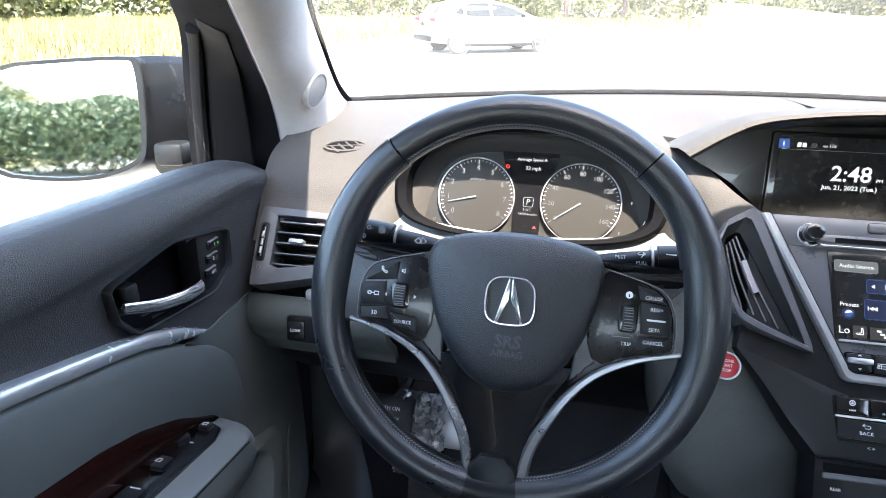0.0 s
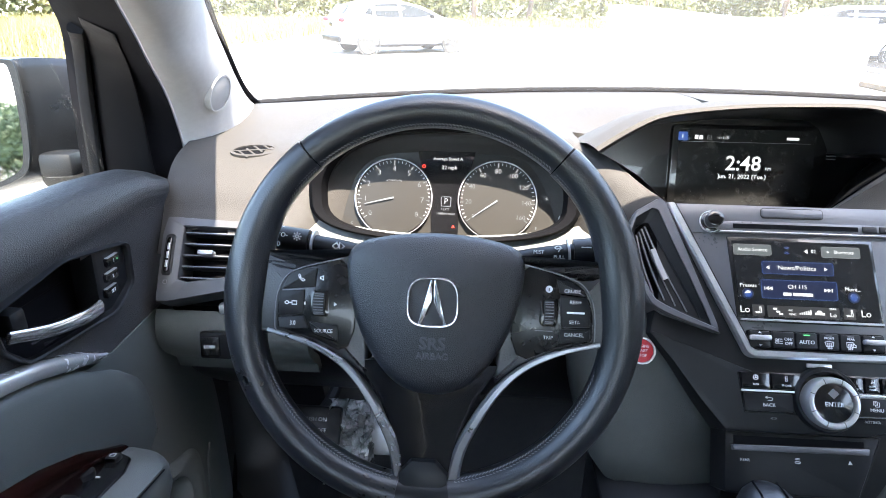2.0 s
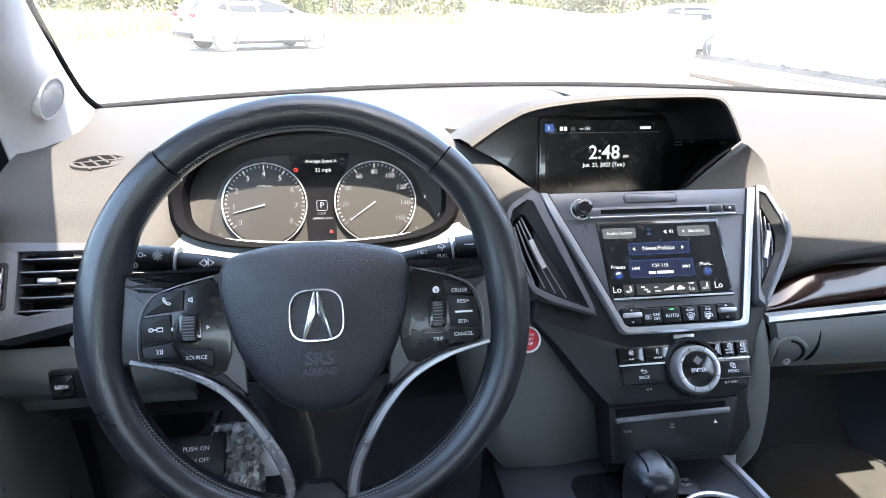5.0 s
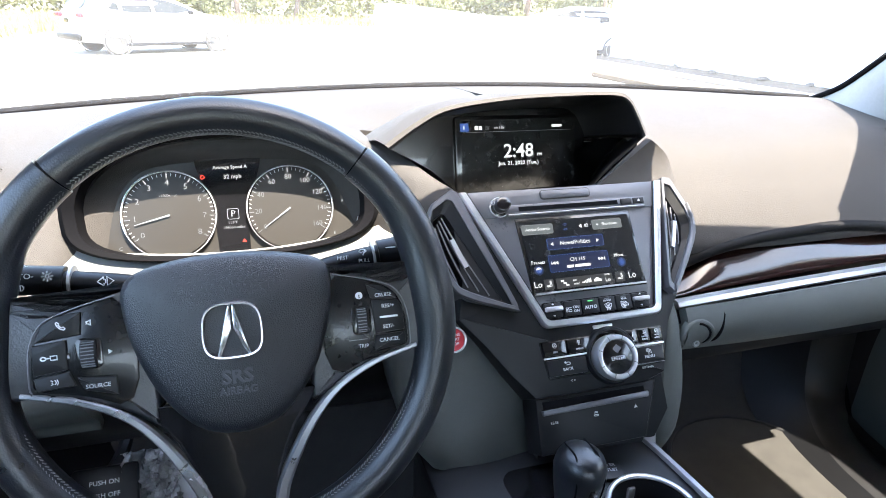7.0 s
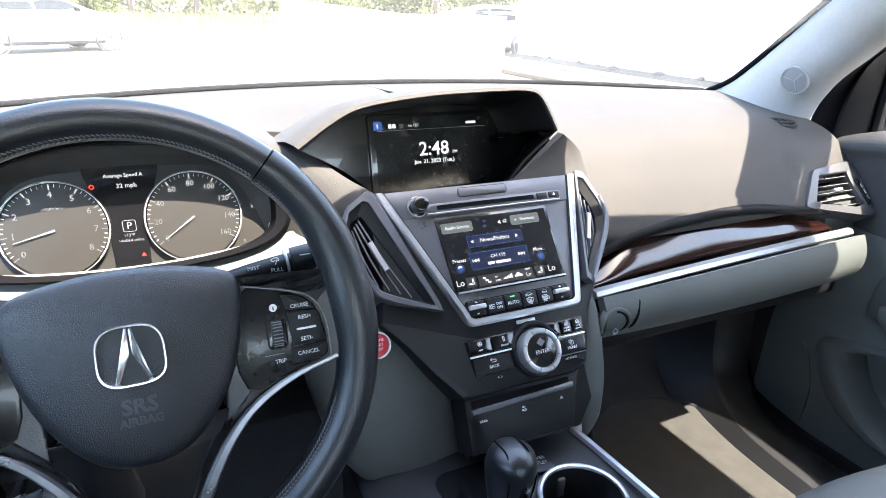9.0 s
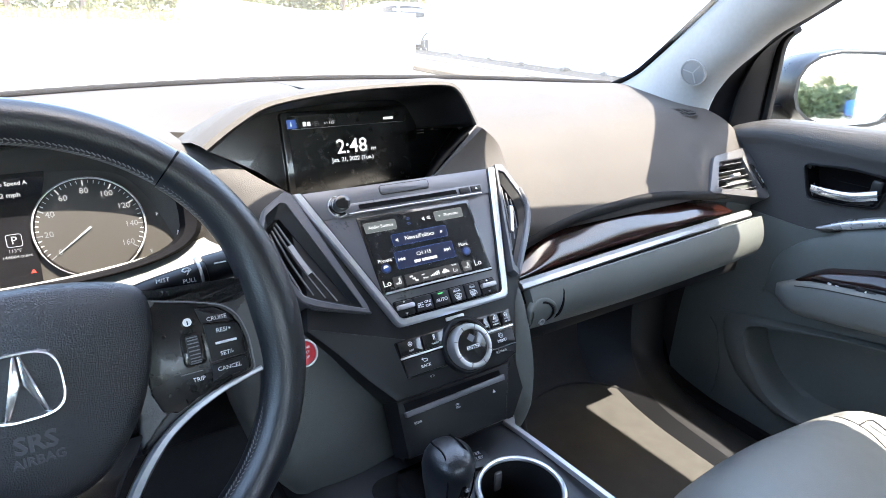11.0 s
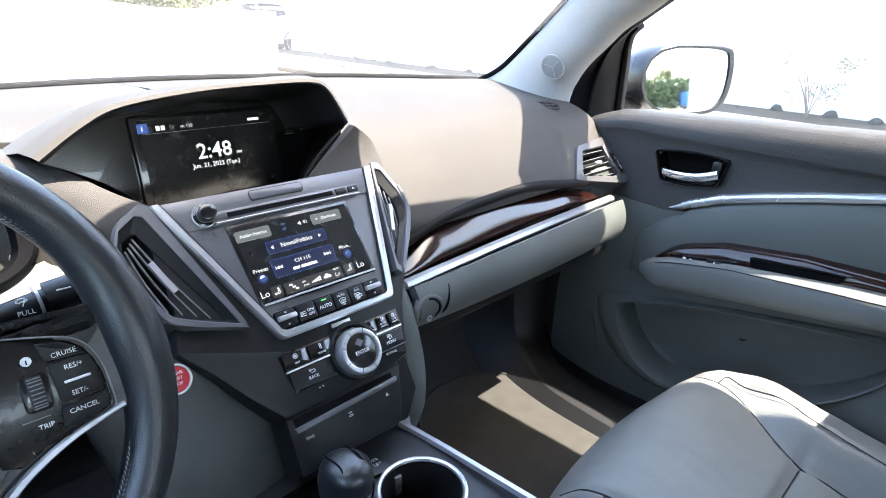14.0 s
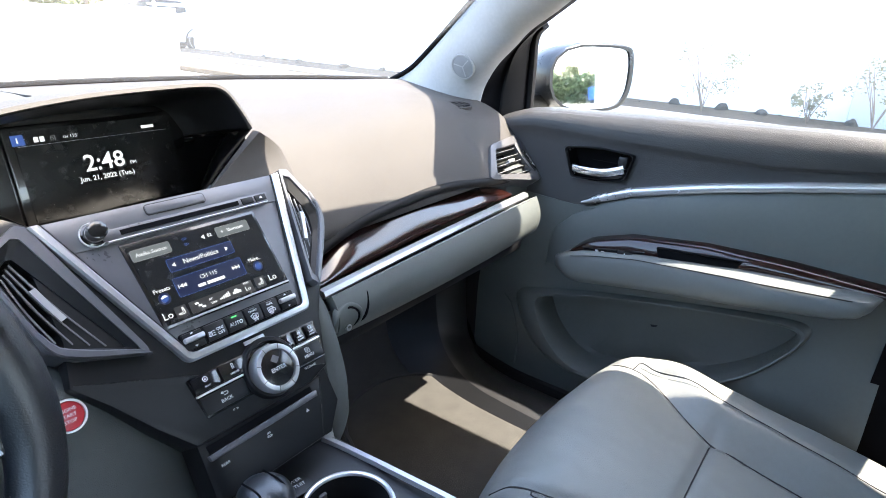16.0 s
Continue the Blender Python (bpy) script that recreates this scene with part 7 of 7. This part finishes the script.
        rings.append([(X(1.148 - a * w), y, mid + b * h) for a, b in ((0, 1.05), (0.45, 1.04), (0.80, 1.0), (0.94, 0.82), (1.0, 0.45), (1.0, -0.1), (0.95, -0.6), (0.80, -0.95), (0.5, -1.15), (0, -1.3))])
    part("armrest", loft(rings), M_ARM, d, "grey leather armrest")
    part("armrest_seam", sweep([(X(1.148 - (reach - slim * min(1.0, max(0.0, (y - 0.20) / 0.20))) * 0.97), y, line(arm_top, y) - 0.10 * (line(arm_top, y) - line(arm_low, y))) for y in np.linspace(tip - 0.05, 0.07, 12)], circle(0.0010, 6), 30), M_PLASTIC, d)
    # wood insert over the armrest
    if side > 0:
        wood_lo = [(0.0, 0.868), (0.03, 0.864), (0.155, 0.858), (0.215, 0.856), (0.245, 0.842), (0.290, 0.826), (0.346, 0.820), (0.377, 0.823), (0.486, 0.812), (0.535, 0.808)]
        wood_hi = [(0.0, 0.878), (0.035, 0.881), (0.163, 0.886), (0.293, 0.884), (0.421, 0.868), (0.497, 0.843), (0.522, 0.826), (0.535, 0.812)]
        start, ox = 0.535, 0.0
    else:
        wood_lo = [(0.0, 0.873), (0.515, 0.798)]
        wood_hi = [(0.0, 0.922), (0.281, 0.909), (0.359, 0.893), (0.407, 0.876), (0.458, 0.848), (0.50, 0.814), (0.515, 0.803)]
        start, ox = 0.515, 0.024
    rings = []
    for i in range(49):
        y = lerp(start, 0.005, i / 48)
        zb = line(wood_lo, y)
        h = max(0.003, line(wood_hi, y) - zb)
        bow = [(1.158 - (0.047 - 0.8 * ox) * math.sin(math.pi * k / 10) ** (0.15 if k < 5 else 0.6) - 0.004 * math.cos(math.pi * k / 10), zb + h * (0.5 - 0.5 * math.cos(math.pi * k / 10))) for k in range(11)]
        rings.append([(X(x), y, z) for x, z in bow])
    part("wood_insert", loft(rings), M_WOOD, d, "glossy dark wood armrest insert")
    # bright strip along the seam
    hi = [(-y, z) for y, z in ((0.542, 0.904), (0.50, 0.926), (0.455, 0.945), (0.40, 0.960), (0.316, 0.981), (0.193, 1.007), (0.074, 1.029), (0.0, 1.041))]
    lo = [(-y, z) for y, z in ((0.534, 0.897), (0.49, 0.912), (0.445, 0.930), (0.39, 0.945), (0.305, 0.966), (0.19, 0.991), (0.07, 1.014), (0.0, 1.026))]
    rings = []
    for q in np.linspace(0, 1, 61):
        y = lerp(0.540, 0.0, q)
        zt, zb = line([(-a, b) for a, b in hi][::-1], y), line([(-a, b) for a, b in lo][::-1], y)
        taper = min(1.0, 0.45 + (0.540 - y) / 0.05)
        m, h = (zt + zb) / 2, (zt - zb) / 2 * taper
        rings.append([(X(1.162), y, m + h)] + [(X(1.1520 - 0.008 * math.sin(math.pi * k / 8) ** 0.8), y, m + h * math.cos(math.pi * k / 8)) for k in range(9)] + [(X(1.162), y, m - h)])
    part("metal_strip", loft(rings), M_STRIP, d, "satin metal strip")
    # handle recess and lever
    lip = lambda k, x: [(X(x), y, z) for y, z in shrunk(k)]
    part("handle_bezel", loft([lip(1.045, 1.160), lip(1.035, 1.150), lip(1.0, 1.1475), lip(0.95, 1.149), lip(0.92, 1.156), lip(0.90, 1.162)], caps=False), M_PLASTIC, d, "black rim of the recess")
    part("handle_recess", loft([lip(0.91, 1.154), lip(0.88, 1.172), lip(0.84, 1.186), lip(0.3, 1.190), lip(0.01, 1.190)], caps=False), M_SAIL, d)
    if side > 0:
        lever = [(0.566, 0.966), (0.54, 0.9665), (0.50, 0.969), (0.466, 0.979)]
    else:
        lever = [(0.548, 0.953), (0.515, 0.960), (0.47, 0.971), (0.432, 0.984)]
    blade = [(X(1.153 - 0.010 * math.sin(math.pi * k / 3) - 0.004), y, z) for k, (y, z) in enumerate(lever)]
    part("handle_lever", sweep(blade, [(0.0055 * math.copysign(abs(math.cos(a)) ** 0.8, math.cos(a)), 0.0098 * math.sin(a)) for a in np.linspace(0, 2 * math.pi, 18, endpoint=False)], 24, scale=(lambda t: 0.72 + 0.16 * t) if side > 0 else (lambda t: 0.80 - 0.22 * t)), M_LEVER, d, "chrome door lever")
    part("lever_hinge", box(X(1.157), 0.470 if side > 0 else 0.446, 0.991, 0.020, 0.018, 0.024, 0.004), M_PLASTIC, d)
    if side < 0:
        # switch panel on the armrest
        rise = Matrix(((1, 0, 0, 0), (0, 1, 0, 0), (0, -0.145, 1, 0.8775), (0, 0, 0, 1)))
        e = part("switch_panel", prism(soft_corners([(-0.364, 0.500), (-0.335, 0.500), (-0.308, 0.488), (-0.300, 0.465), (-0.300, 0.24), (-0.364, 0.24)], 0.15, 2), -0.014, 0.004, 0.002, m=rise), M_GLOSS, d)
        for x, y, wd, ln, kind in ((-0.345, 0.484, 0.018, 0.010, None), (-0.322, 0.481, 0.014, 0.012, "pane"), (-0.348, 0.418, 0.016, 0.018, "pane"), (-0.326, 0.410, 0.022, 0.020, "pane"), (-0.345, 0.362, 0.026, 0.034, None), (-0.316, 0.352, 0.022, 0.034, None), (-0.345, 0.312, 0.026, 0.034, None), (-0.316, 0.302, 0.022, 0.034, None)):
            b = part("window_switch", box(x, y, 0.006, wd, ln, 0.008 if kind else 0.012, 0.003, m=rise), M_PLASTIC, e)
            if kind:
                symbol(kind, 0.0065, M_WHITE, b, x, y, 0.0101, m=rise, width=0.14)
            elif wd > 0.02:
                part("symbol", box(x, y + 0.4 * ln, 0.0118, 0.011, 0.0014, 0.0008, m=rise), M_WHITE, b)
        knob = part("mirror_knob", prism(circle(0.0105, 24, -0.334, 0.452), 0.003, 0.011, 0.0025, m=rise), M_PLASTIC, e, "round mirror adjuster")
        part("symbol", strokes([[(-0.3, -0.4), (-0.3, 0.4), (0.25, 0.4), (0.35, 0.2), (0.25, 0.0), (-0.3, 0.0)]], 0.0010, 0.0110, 0.0114, (-0.334, 0.452), 0.008, rise), M_WHITE, knob)
        for k in range(4):
            a = radians(90 * k)
            part("mark", box(0, 0.0145, 0.0046, 0.0012, 0.0045, 0.0006, m=rise @ Matrix.Translation((-0.334, 0.452, 0)) @ Matrix.Rotation(a, 4, "Z")), M_WHITE, e)
        plate = part("memory_plate", prism(soft_corners([(-0.610, 0.956), (-0.613, 0.998), (-0.560, 1.010), (-0.556, 0.940), (-0.575, 0.938)], 0.15, 1), -0.03, -0.004, 0.001, m=on_door), M_PLASTIC, d)
        for k in range(3):
            at = (-0.586 + 0.006 * k, 0.990 - 0.0155 * k)
            b = part("memory_button", prism(rrect(*at, 0.021, 0.0105, 0.003), -0.006, 0.0005, 0.0015, m=on_door), M_GLOSS, plate)
            part("button_edge", strokes([[(at[0] - 0.009, at[1] + 0.0056), (at[0] + 0.009, at[1] + 0.0056)]], 0.0007, -0.003, 0.0006, m=on_door), M_SILVER, b)
            if k < 2:
                words("12"[k], 0.0058, M_WHITE, b, -at[0], at[1], 0.0006, m=Matrix(((0, 0, -side, X(1.150)), (1, 0, 0, 0.0), (0, 1, 0, 0.0), (0, 0, 0, 1))))
                part("lamp", prism(circle(0.0011, 8, at[0] - 0.006, at[1]), 0.0002, 0.0008, m=on_door), M_GLOWGREEN if k == 0 else M_DARKSILVER, b)
            else:
                words("SET", 0.0050, M_WHITE, b, -at[0] + 0.002, at[1], 0.0006, m=Matrix(((0, 0, -side, X(1.150)), (1, 0, 0, 0.0), (0, 1, 0, 0.0), (0, 0, 0, 1))))
    else:
        b = part("switch_plate", prism(soft_corners([(-0.512, 0.824), (-0.39, 0.846), (-0.383, 0.828), (-0.50, 0.812)], 0.15, 1), 0.030, 0.0412, 0.002, m=on_door), M_GLOSS, d)
        part("window_switch", prism(rrect(-0.425, 0.832, 0.030, 0.010, 0.002), 0.036, 0.0445, 0.002, m=on_door), M_PLASTIC, b)
        for u in (-0.480, -0.468):
            part("symbol", prism(rrect(u, 0.8250, 0.006, 0.0035, 0.001), 0.0405, 0.0418, m=on_door), M_WHITE, b)
        part("symbol", prism(rrect(-0.425, 0.833, 0.0025, 0.004, 0.001), 0.0442, 0.0450, m=on_door), M_WHITE, b)
        part("pull_cup", prism(soft_corners([(-0.372, 0.860), (-0.228, 0.872), (-0.240, 0.848), (-0.292, 0.832), (-0.362, 0.828)], 0.15, 2), 0.025, 0.0412, 0.003, m=on_door), M_SAIL, d, "dark pull cup")


door(1)
door(-1)

# ---- side mirrors ----
for side in (1, -1):
    n, at, w, h = (Vector((-0.44, -0.895, 0.076)), (1.39, 0.663, 1.112), 0.225, 0.142) if side > 0 else (Vector((0.213, -0.972, 0.095)), (-0.70, 0.772, 1.092), 0.26, 0.178)
    xa = Vector((-n.y, n.x, 0)).normalized()
    mm = Matrix((xa, n.cross(xa), n)).transposed().to_4x4()
    mm.translation = at
    e = thing("side_mirror", mm, "dark side mirror reflecting sky, trees and lot", "mirror", group="side mirrors")
    s = side
    if s > 0:
        out = smooth_poly([(-w / 2, h / 2 * 0.95), (w / 2 * 0.8, h / 2), (w / 2, h / 2 * 0.7), (w / 2 * 0.95, -h / 2 * 0.6), (w / 2 * 0.5, -h / 2), (-w / 2, -h / 2 * 0.85)], 2)
        back = ((1.0, 0.004, 0.012), (1.09, 0.008, 0.008), (1.13, 0.010, -0.008), (1.13, 0.008, -0.03), (1.06, 0.0, -0.07), (0.9, 0.0, -0.105), (0.6, 0.0, -0.13), (0.2, 0.0, -0.145))
    else:
        out = smooth_poly([(-0.15, 0.066), (0.112, 0.086), (0.124, 0.075), (0.120, -0.042), (0.104, -0.070), (0.014, -0.096), (-0.15, -0.082)], 2)
        back = ((1.0, 0.0, 0.012), (1.05, 0.0, 0.010), (1.075, 0.004, 0.0), (1.09, 0.015, -0.03), (1.08, 0.034, -0.06), (1.04, 0.052, -0.09), (0.96, 0.062, -0.12), (0.82, 0.068, -0.145), (0.6, 0.07, -0.162), (0.3, 0.07, -0.17))
    part("housing", loft([[(u * k + du, v * k, z) for u, v in out] for k, du, z in back], caps=True), M_CAP, e)
    part("frame", ring_bm(grown(out, 1.05), grown(out, 0.985), 0.002, 0.016), M_PLASTIC, e)
    part("glass", prism(grown(out, 0.99), 0.010, 0.0125), M_MIRROR, e, "mirror glass")
    if s > 0:
        part("foot", box(-(w / 2 + 0.03), -h * 0.36, -0.05, 0.12, 0.04, 0.06, 0.012), M_PLASTIC, e)
    else:
        part("foot", box(0.165, -0.070, -0.06, 0.11, 0.05, 0.08, 0.014), M_CAP, e)
        part("foot_cap", box(0.152, -0.055, -0.01, 0.045, 0.035, 0.05, 0.008), M_PLASTIC, e)

# ---- passenger seat ----
seat = thing("passenger_seat", pose(0.805, 0.0, 0.015), "pale grey leather passenger seat with raised bolsters", "seat")


def panel_edge(y):
    """Half width, as a share of the seat's, of the middle panel: wide at the front, narrow behind."""
    return interp([(0.0, 0.42), (0.17, 0.44), (0.36, 0.76), (0.44, 0.86)], y)


def ridge(y):
    return line([(-0.16, 0.62), (0.0, 0.64), (0.2, 0.72), (0.32, 0.80), (0.40, 0.88)], y)


CROSS = 0.187


def cushion(s, t):
    u = lerp(-1, 1, s)
    x = 0.238 * u
    yy = lerp(-0.16, 0.435, t)
    front = max(0, (yy - 0.30) / 0.135)
    bol = min(1, max(0, (abs(u) - panel_edge(yy)) / 0.22))
    high = interp([(0.0, 0.040), (0.25, 0.034), (0.42, 0.004)], yy)
    z = 0.600 + 0.185 * (yy + 0.02) - 0.085 * front ** 3.2 + high * bol * bol * (3 - 2 * bol) - 0.20 * max(0, (abs(u) - 0.86) / 0.14) ** 3
    z += 0.010 * math.exp(-((yy - 0.33) / 0.09) ** 2) * (1 - u * u)
    z -= 0.007 * math.exp(-((abs(u) - panel_edge(yy)) / 0.030) ** 2) * min(1, max(0, (0.42 - yy) / 0.05))
    z -= 0.006 * math.exp(-((yy - CROSS) / 0.009) ** 2) * (1 - bol)
    z -= 0.003 * math.exp(-((abs(u) - ridge(yy)) / 0.02) ** 2) * min(1, max(0, (0.36 - yy) / 0.05))
    pucker = math.exp(-((abs(u) - panel_edge(yy)) / 0.10) ** 2)
    z += 0.0016 * noise.noise((x * 14, yy * 14, 2.0)) + 0.0010 * noise.noise((x * 45, yy * 30, 5.0)) + 0.0012 * pucker * noise.noise((x * 30, yy * 90, 9.0))
    y = yy - 0.030 * u * u * max(0, t - 0.5) * 2
    return (x, y, z)


def at_seat(u, y):
    return Vector(cushion((u + 1) / 2, (y + 0.16) / 0.595)) + Vector((0, 0, 0.0006))


part("cushion", sheet(cushion, 110, 100, 0.09), M_SEAT, seat)
for s in (-1, 1):
    part("seam", sweep([at_seat(s * panel_edge(y), y) for y in np.linspace(-0.12, 0.41, 22)], circle(0.0012, 6), 60), M_RUBBER, seat)
    part("piping", sweep([at_seat(s * ridge(y), y) for y in np.linspace(-0.12, 0.345, 18)] + [at_seat(s * panel_edge(0.352), 0.352)], circle(0.0011, 6), 50), M_RUBBER, seat)
    side_stitch = bmesh.new()
    for y in np.linspace(-0.10, 0.34, 90):
        b2 = box(0, 0, 0, 0.0008, 0.0030, 0.0008, m=Matrix.Translation(at_seat(s * (ridge(y) - 0.035), y)))
        me = bpy.data.meshes.new("stitch")
        b2.to_mesh(me)
        b2.free()
        side_stitch.from_mesh(me)
        bpy.data.meshes.remove(me)
    tagged(part("stitching", side_stitch, M_SEAT, seat, smooth=False), kind="stuff")
part("cross_seam", sweep([at_seat(q, CROSS) for q in np.linspace(-panel_edge(CROSS), panel_edge(CROSS), 14)], circle(0.0012, 6), 30), M_RUBBER, seat)
part("base", box(0, 0.1, 0.50, 0.40, 0.42, 0.10, 0.03), M_PLASTIC, seat)
part("side_cover", box(0.225, 0.05, 0.51, 0.04, 0.42, 0.10, 0.02), M_GREY, seat)
part("backrest", loft([[(0.23 * a * k, -0.16 - 0.28 * q + b, 0.68 + 0.62 * q) for a, b in ((-1, 0.05), (-0.7, 0.03), (0.7, 0.03), (1, 0.05), (1, -0.07), (-1, -0.07))] for q, k in ((0, 0.95), (0.5, 1.0), (0.9, 0.92), (1.0, 0.7))]), M_SEAT, seat)

# ---- centre console ----
M_CONSOLE = mat("console_plastic", (0.022, 0.023, 0.026), 0.36, vary=0.08, scale=14)
cn = thing("centre_console", None, "dark centre console with shifter and cup holders", "console")
CUP, CUPY, CUPR = 0.406, 0.443, 0.0445
deck = bmesh.new()
NX, NY = 60, 150
grid = [[deck.verts.new((lerp(0.195, 0.490, i / NX), lerp(0.66, -0.2, j / NY), interp([(0, 0.742), (0.2, 0.752), (1, 0.782)], j / NY) - 0.012 * (2 * i / NX - 1) ** 6)) for j in range(NY + 1)] for i in range(NX + 1)]
for i in range(NX):
    for j in range(NY):
        q = (grid[i][j], grid[i + 1][j], grid[i + 1][j + 1], grid[i][j + 1])
        mid = sum((v.co for v in q), Vector()) / 4
        if math.hypot(mid.x - CUP, mid.y - CUPY) > CUPR + 0.001:
            deck.faces.new(q)
bmesh.ops.delete(deck, geom=[v for v in deck.verts if not v.link_faces], context="VERTS")
part("deck", deck, M_CONSOLE, cn)
for s, x in ((-1, 0.205), (1, 0.487)):
    part("side_wall", box(x, 0.2, 0.60, 0.025, 0.9, 0.26, 0.01), M_GREY if s > 0 else M_PLASTIC, cn)
part("edge_trim", sweep([(0.470, 0.560, 0.748), (0.478, 0.46, 0.752), (0.484, 0.2, 0.768), (0.484, -0.1, 0.78)], [(-0.003, -0.004), (0.003, -0.004), (0.003, 0.003), (-0.003, 0.003)], 20), M_SILVER, cn, "thin satin metal edge")
part("trim_corner", prism([(0.455, 0.575), (0.492, 0.56), (0.478, 0.54)], 0.742, 0.750), M_SILVER, cn)
c = part("cup_holder", loft([[(CUP + a * q, CUPY + b * q, z) for a, b in circle(CUPR, 40)] for q, z in ((1.12, 0.752), (1.10, 0.758), (1.0, 0.759), (0.97, 0.755), (0.93, 0.72), (0.88, 0.675), (0.2, 0.672))], caps=False), M_PLASTIC, cn)
part("ring", sweep([(CUP + a, CUPY + b, 0.759) for a, b in circle(CUPR * 1.05, 48)], circle(0.0032, 8), closed=True), M_TRIM, c, "chrome cup holder ring")
part("grip_tab", box(CUP + 0.002, CUPY + 0.042, 0.735, 0.010, 0.006, 0.026, 0.002), M_DARKSILVER, c)
sh = thing("gear_shifter", pose(0.318, 0.462, 0.748), "black leather gear shifter knob on the console", "shifter")
part("knob", loft([[(a * q, b * q * 1.15 - dy, z) for a, b in circle(0.0215, 28)] for q, dy, z in ((0.72, 0.0, 0.0), (0.78, 0.0, 0.02), (0.92, 0.001, 0.04), (1.08, 0.003, 0.058), (1.17, 0.005, 0.072), (1.14, 0.007, 0.083), (0.98, 0.008, 0.0915), (0.68, 0.008, 0.0965), (0.3, 0.008, 0.0985), (0.05, 0.008, 0.099))]), M_RIM, sh)
for q in (-1, 1):
    part("seam", sweep([(q * 0.0125, -0.0205, 0.02), (q * 0.0150, -0.0270, 0.058), (q * 0.0150, -0.0270, 0.080), (q * 0.0115, -0.0150, 0.0975), (q * 0.0110, 0.0100, 0.0955)], circle(0.0009, 6), 24, up=(1, 0, 0)), M_SAIL, sh)
part("front_plate", sweep([(0, -0.0185, 0.012), (0, -0.0235, 0.045), (0, -0.0300, 0.070)], [(-0.009, -0.002), (0.009, -0.002), (0.009, 0.002), (-0.009, 0.002)], 10, up=(1, 0, 0)), M_GLOSS, sh)
part("knob_strip", sweep([(0.0185, -0.016, 0.02), (0.0225, -0.018, 0.065), (0.017, -0.012, 0.092)], circle(0.0015, 6), 10, up=(1, 0, 0)), M_SILVER, sh)
part("gate", prism(rrect(0, 0, 0.10, 0.16, 0.02), -0.006, 0.004, 0.002), M_GLOSS, sh)
po = thing("power_outlet", pose(0.390, 0.508, 0.753, 0, 0, -10), "square power outlet cover on the console", "outlet")
part("cap", box(0, 0, 0.002, 0.036, 0.03, 0.006, 0.002), M_PLASTIC, po)
for j, w in enumerate(("POWER", "OUTLET")):
    words(w, 0.0062, M_SILVER, po, 0, 0.006 - 0.008 * j, 0.0055)
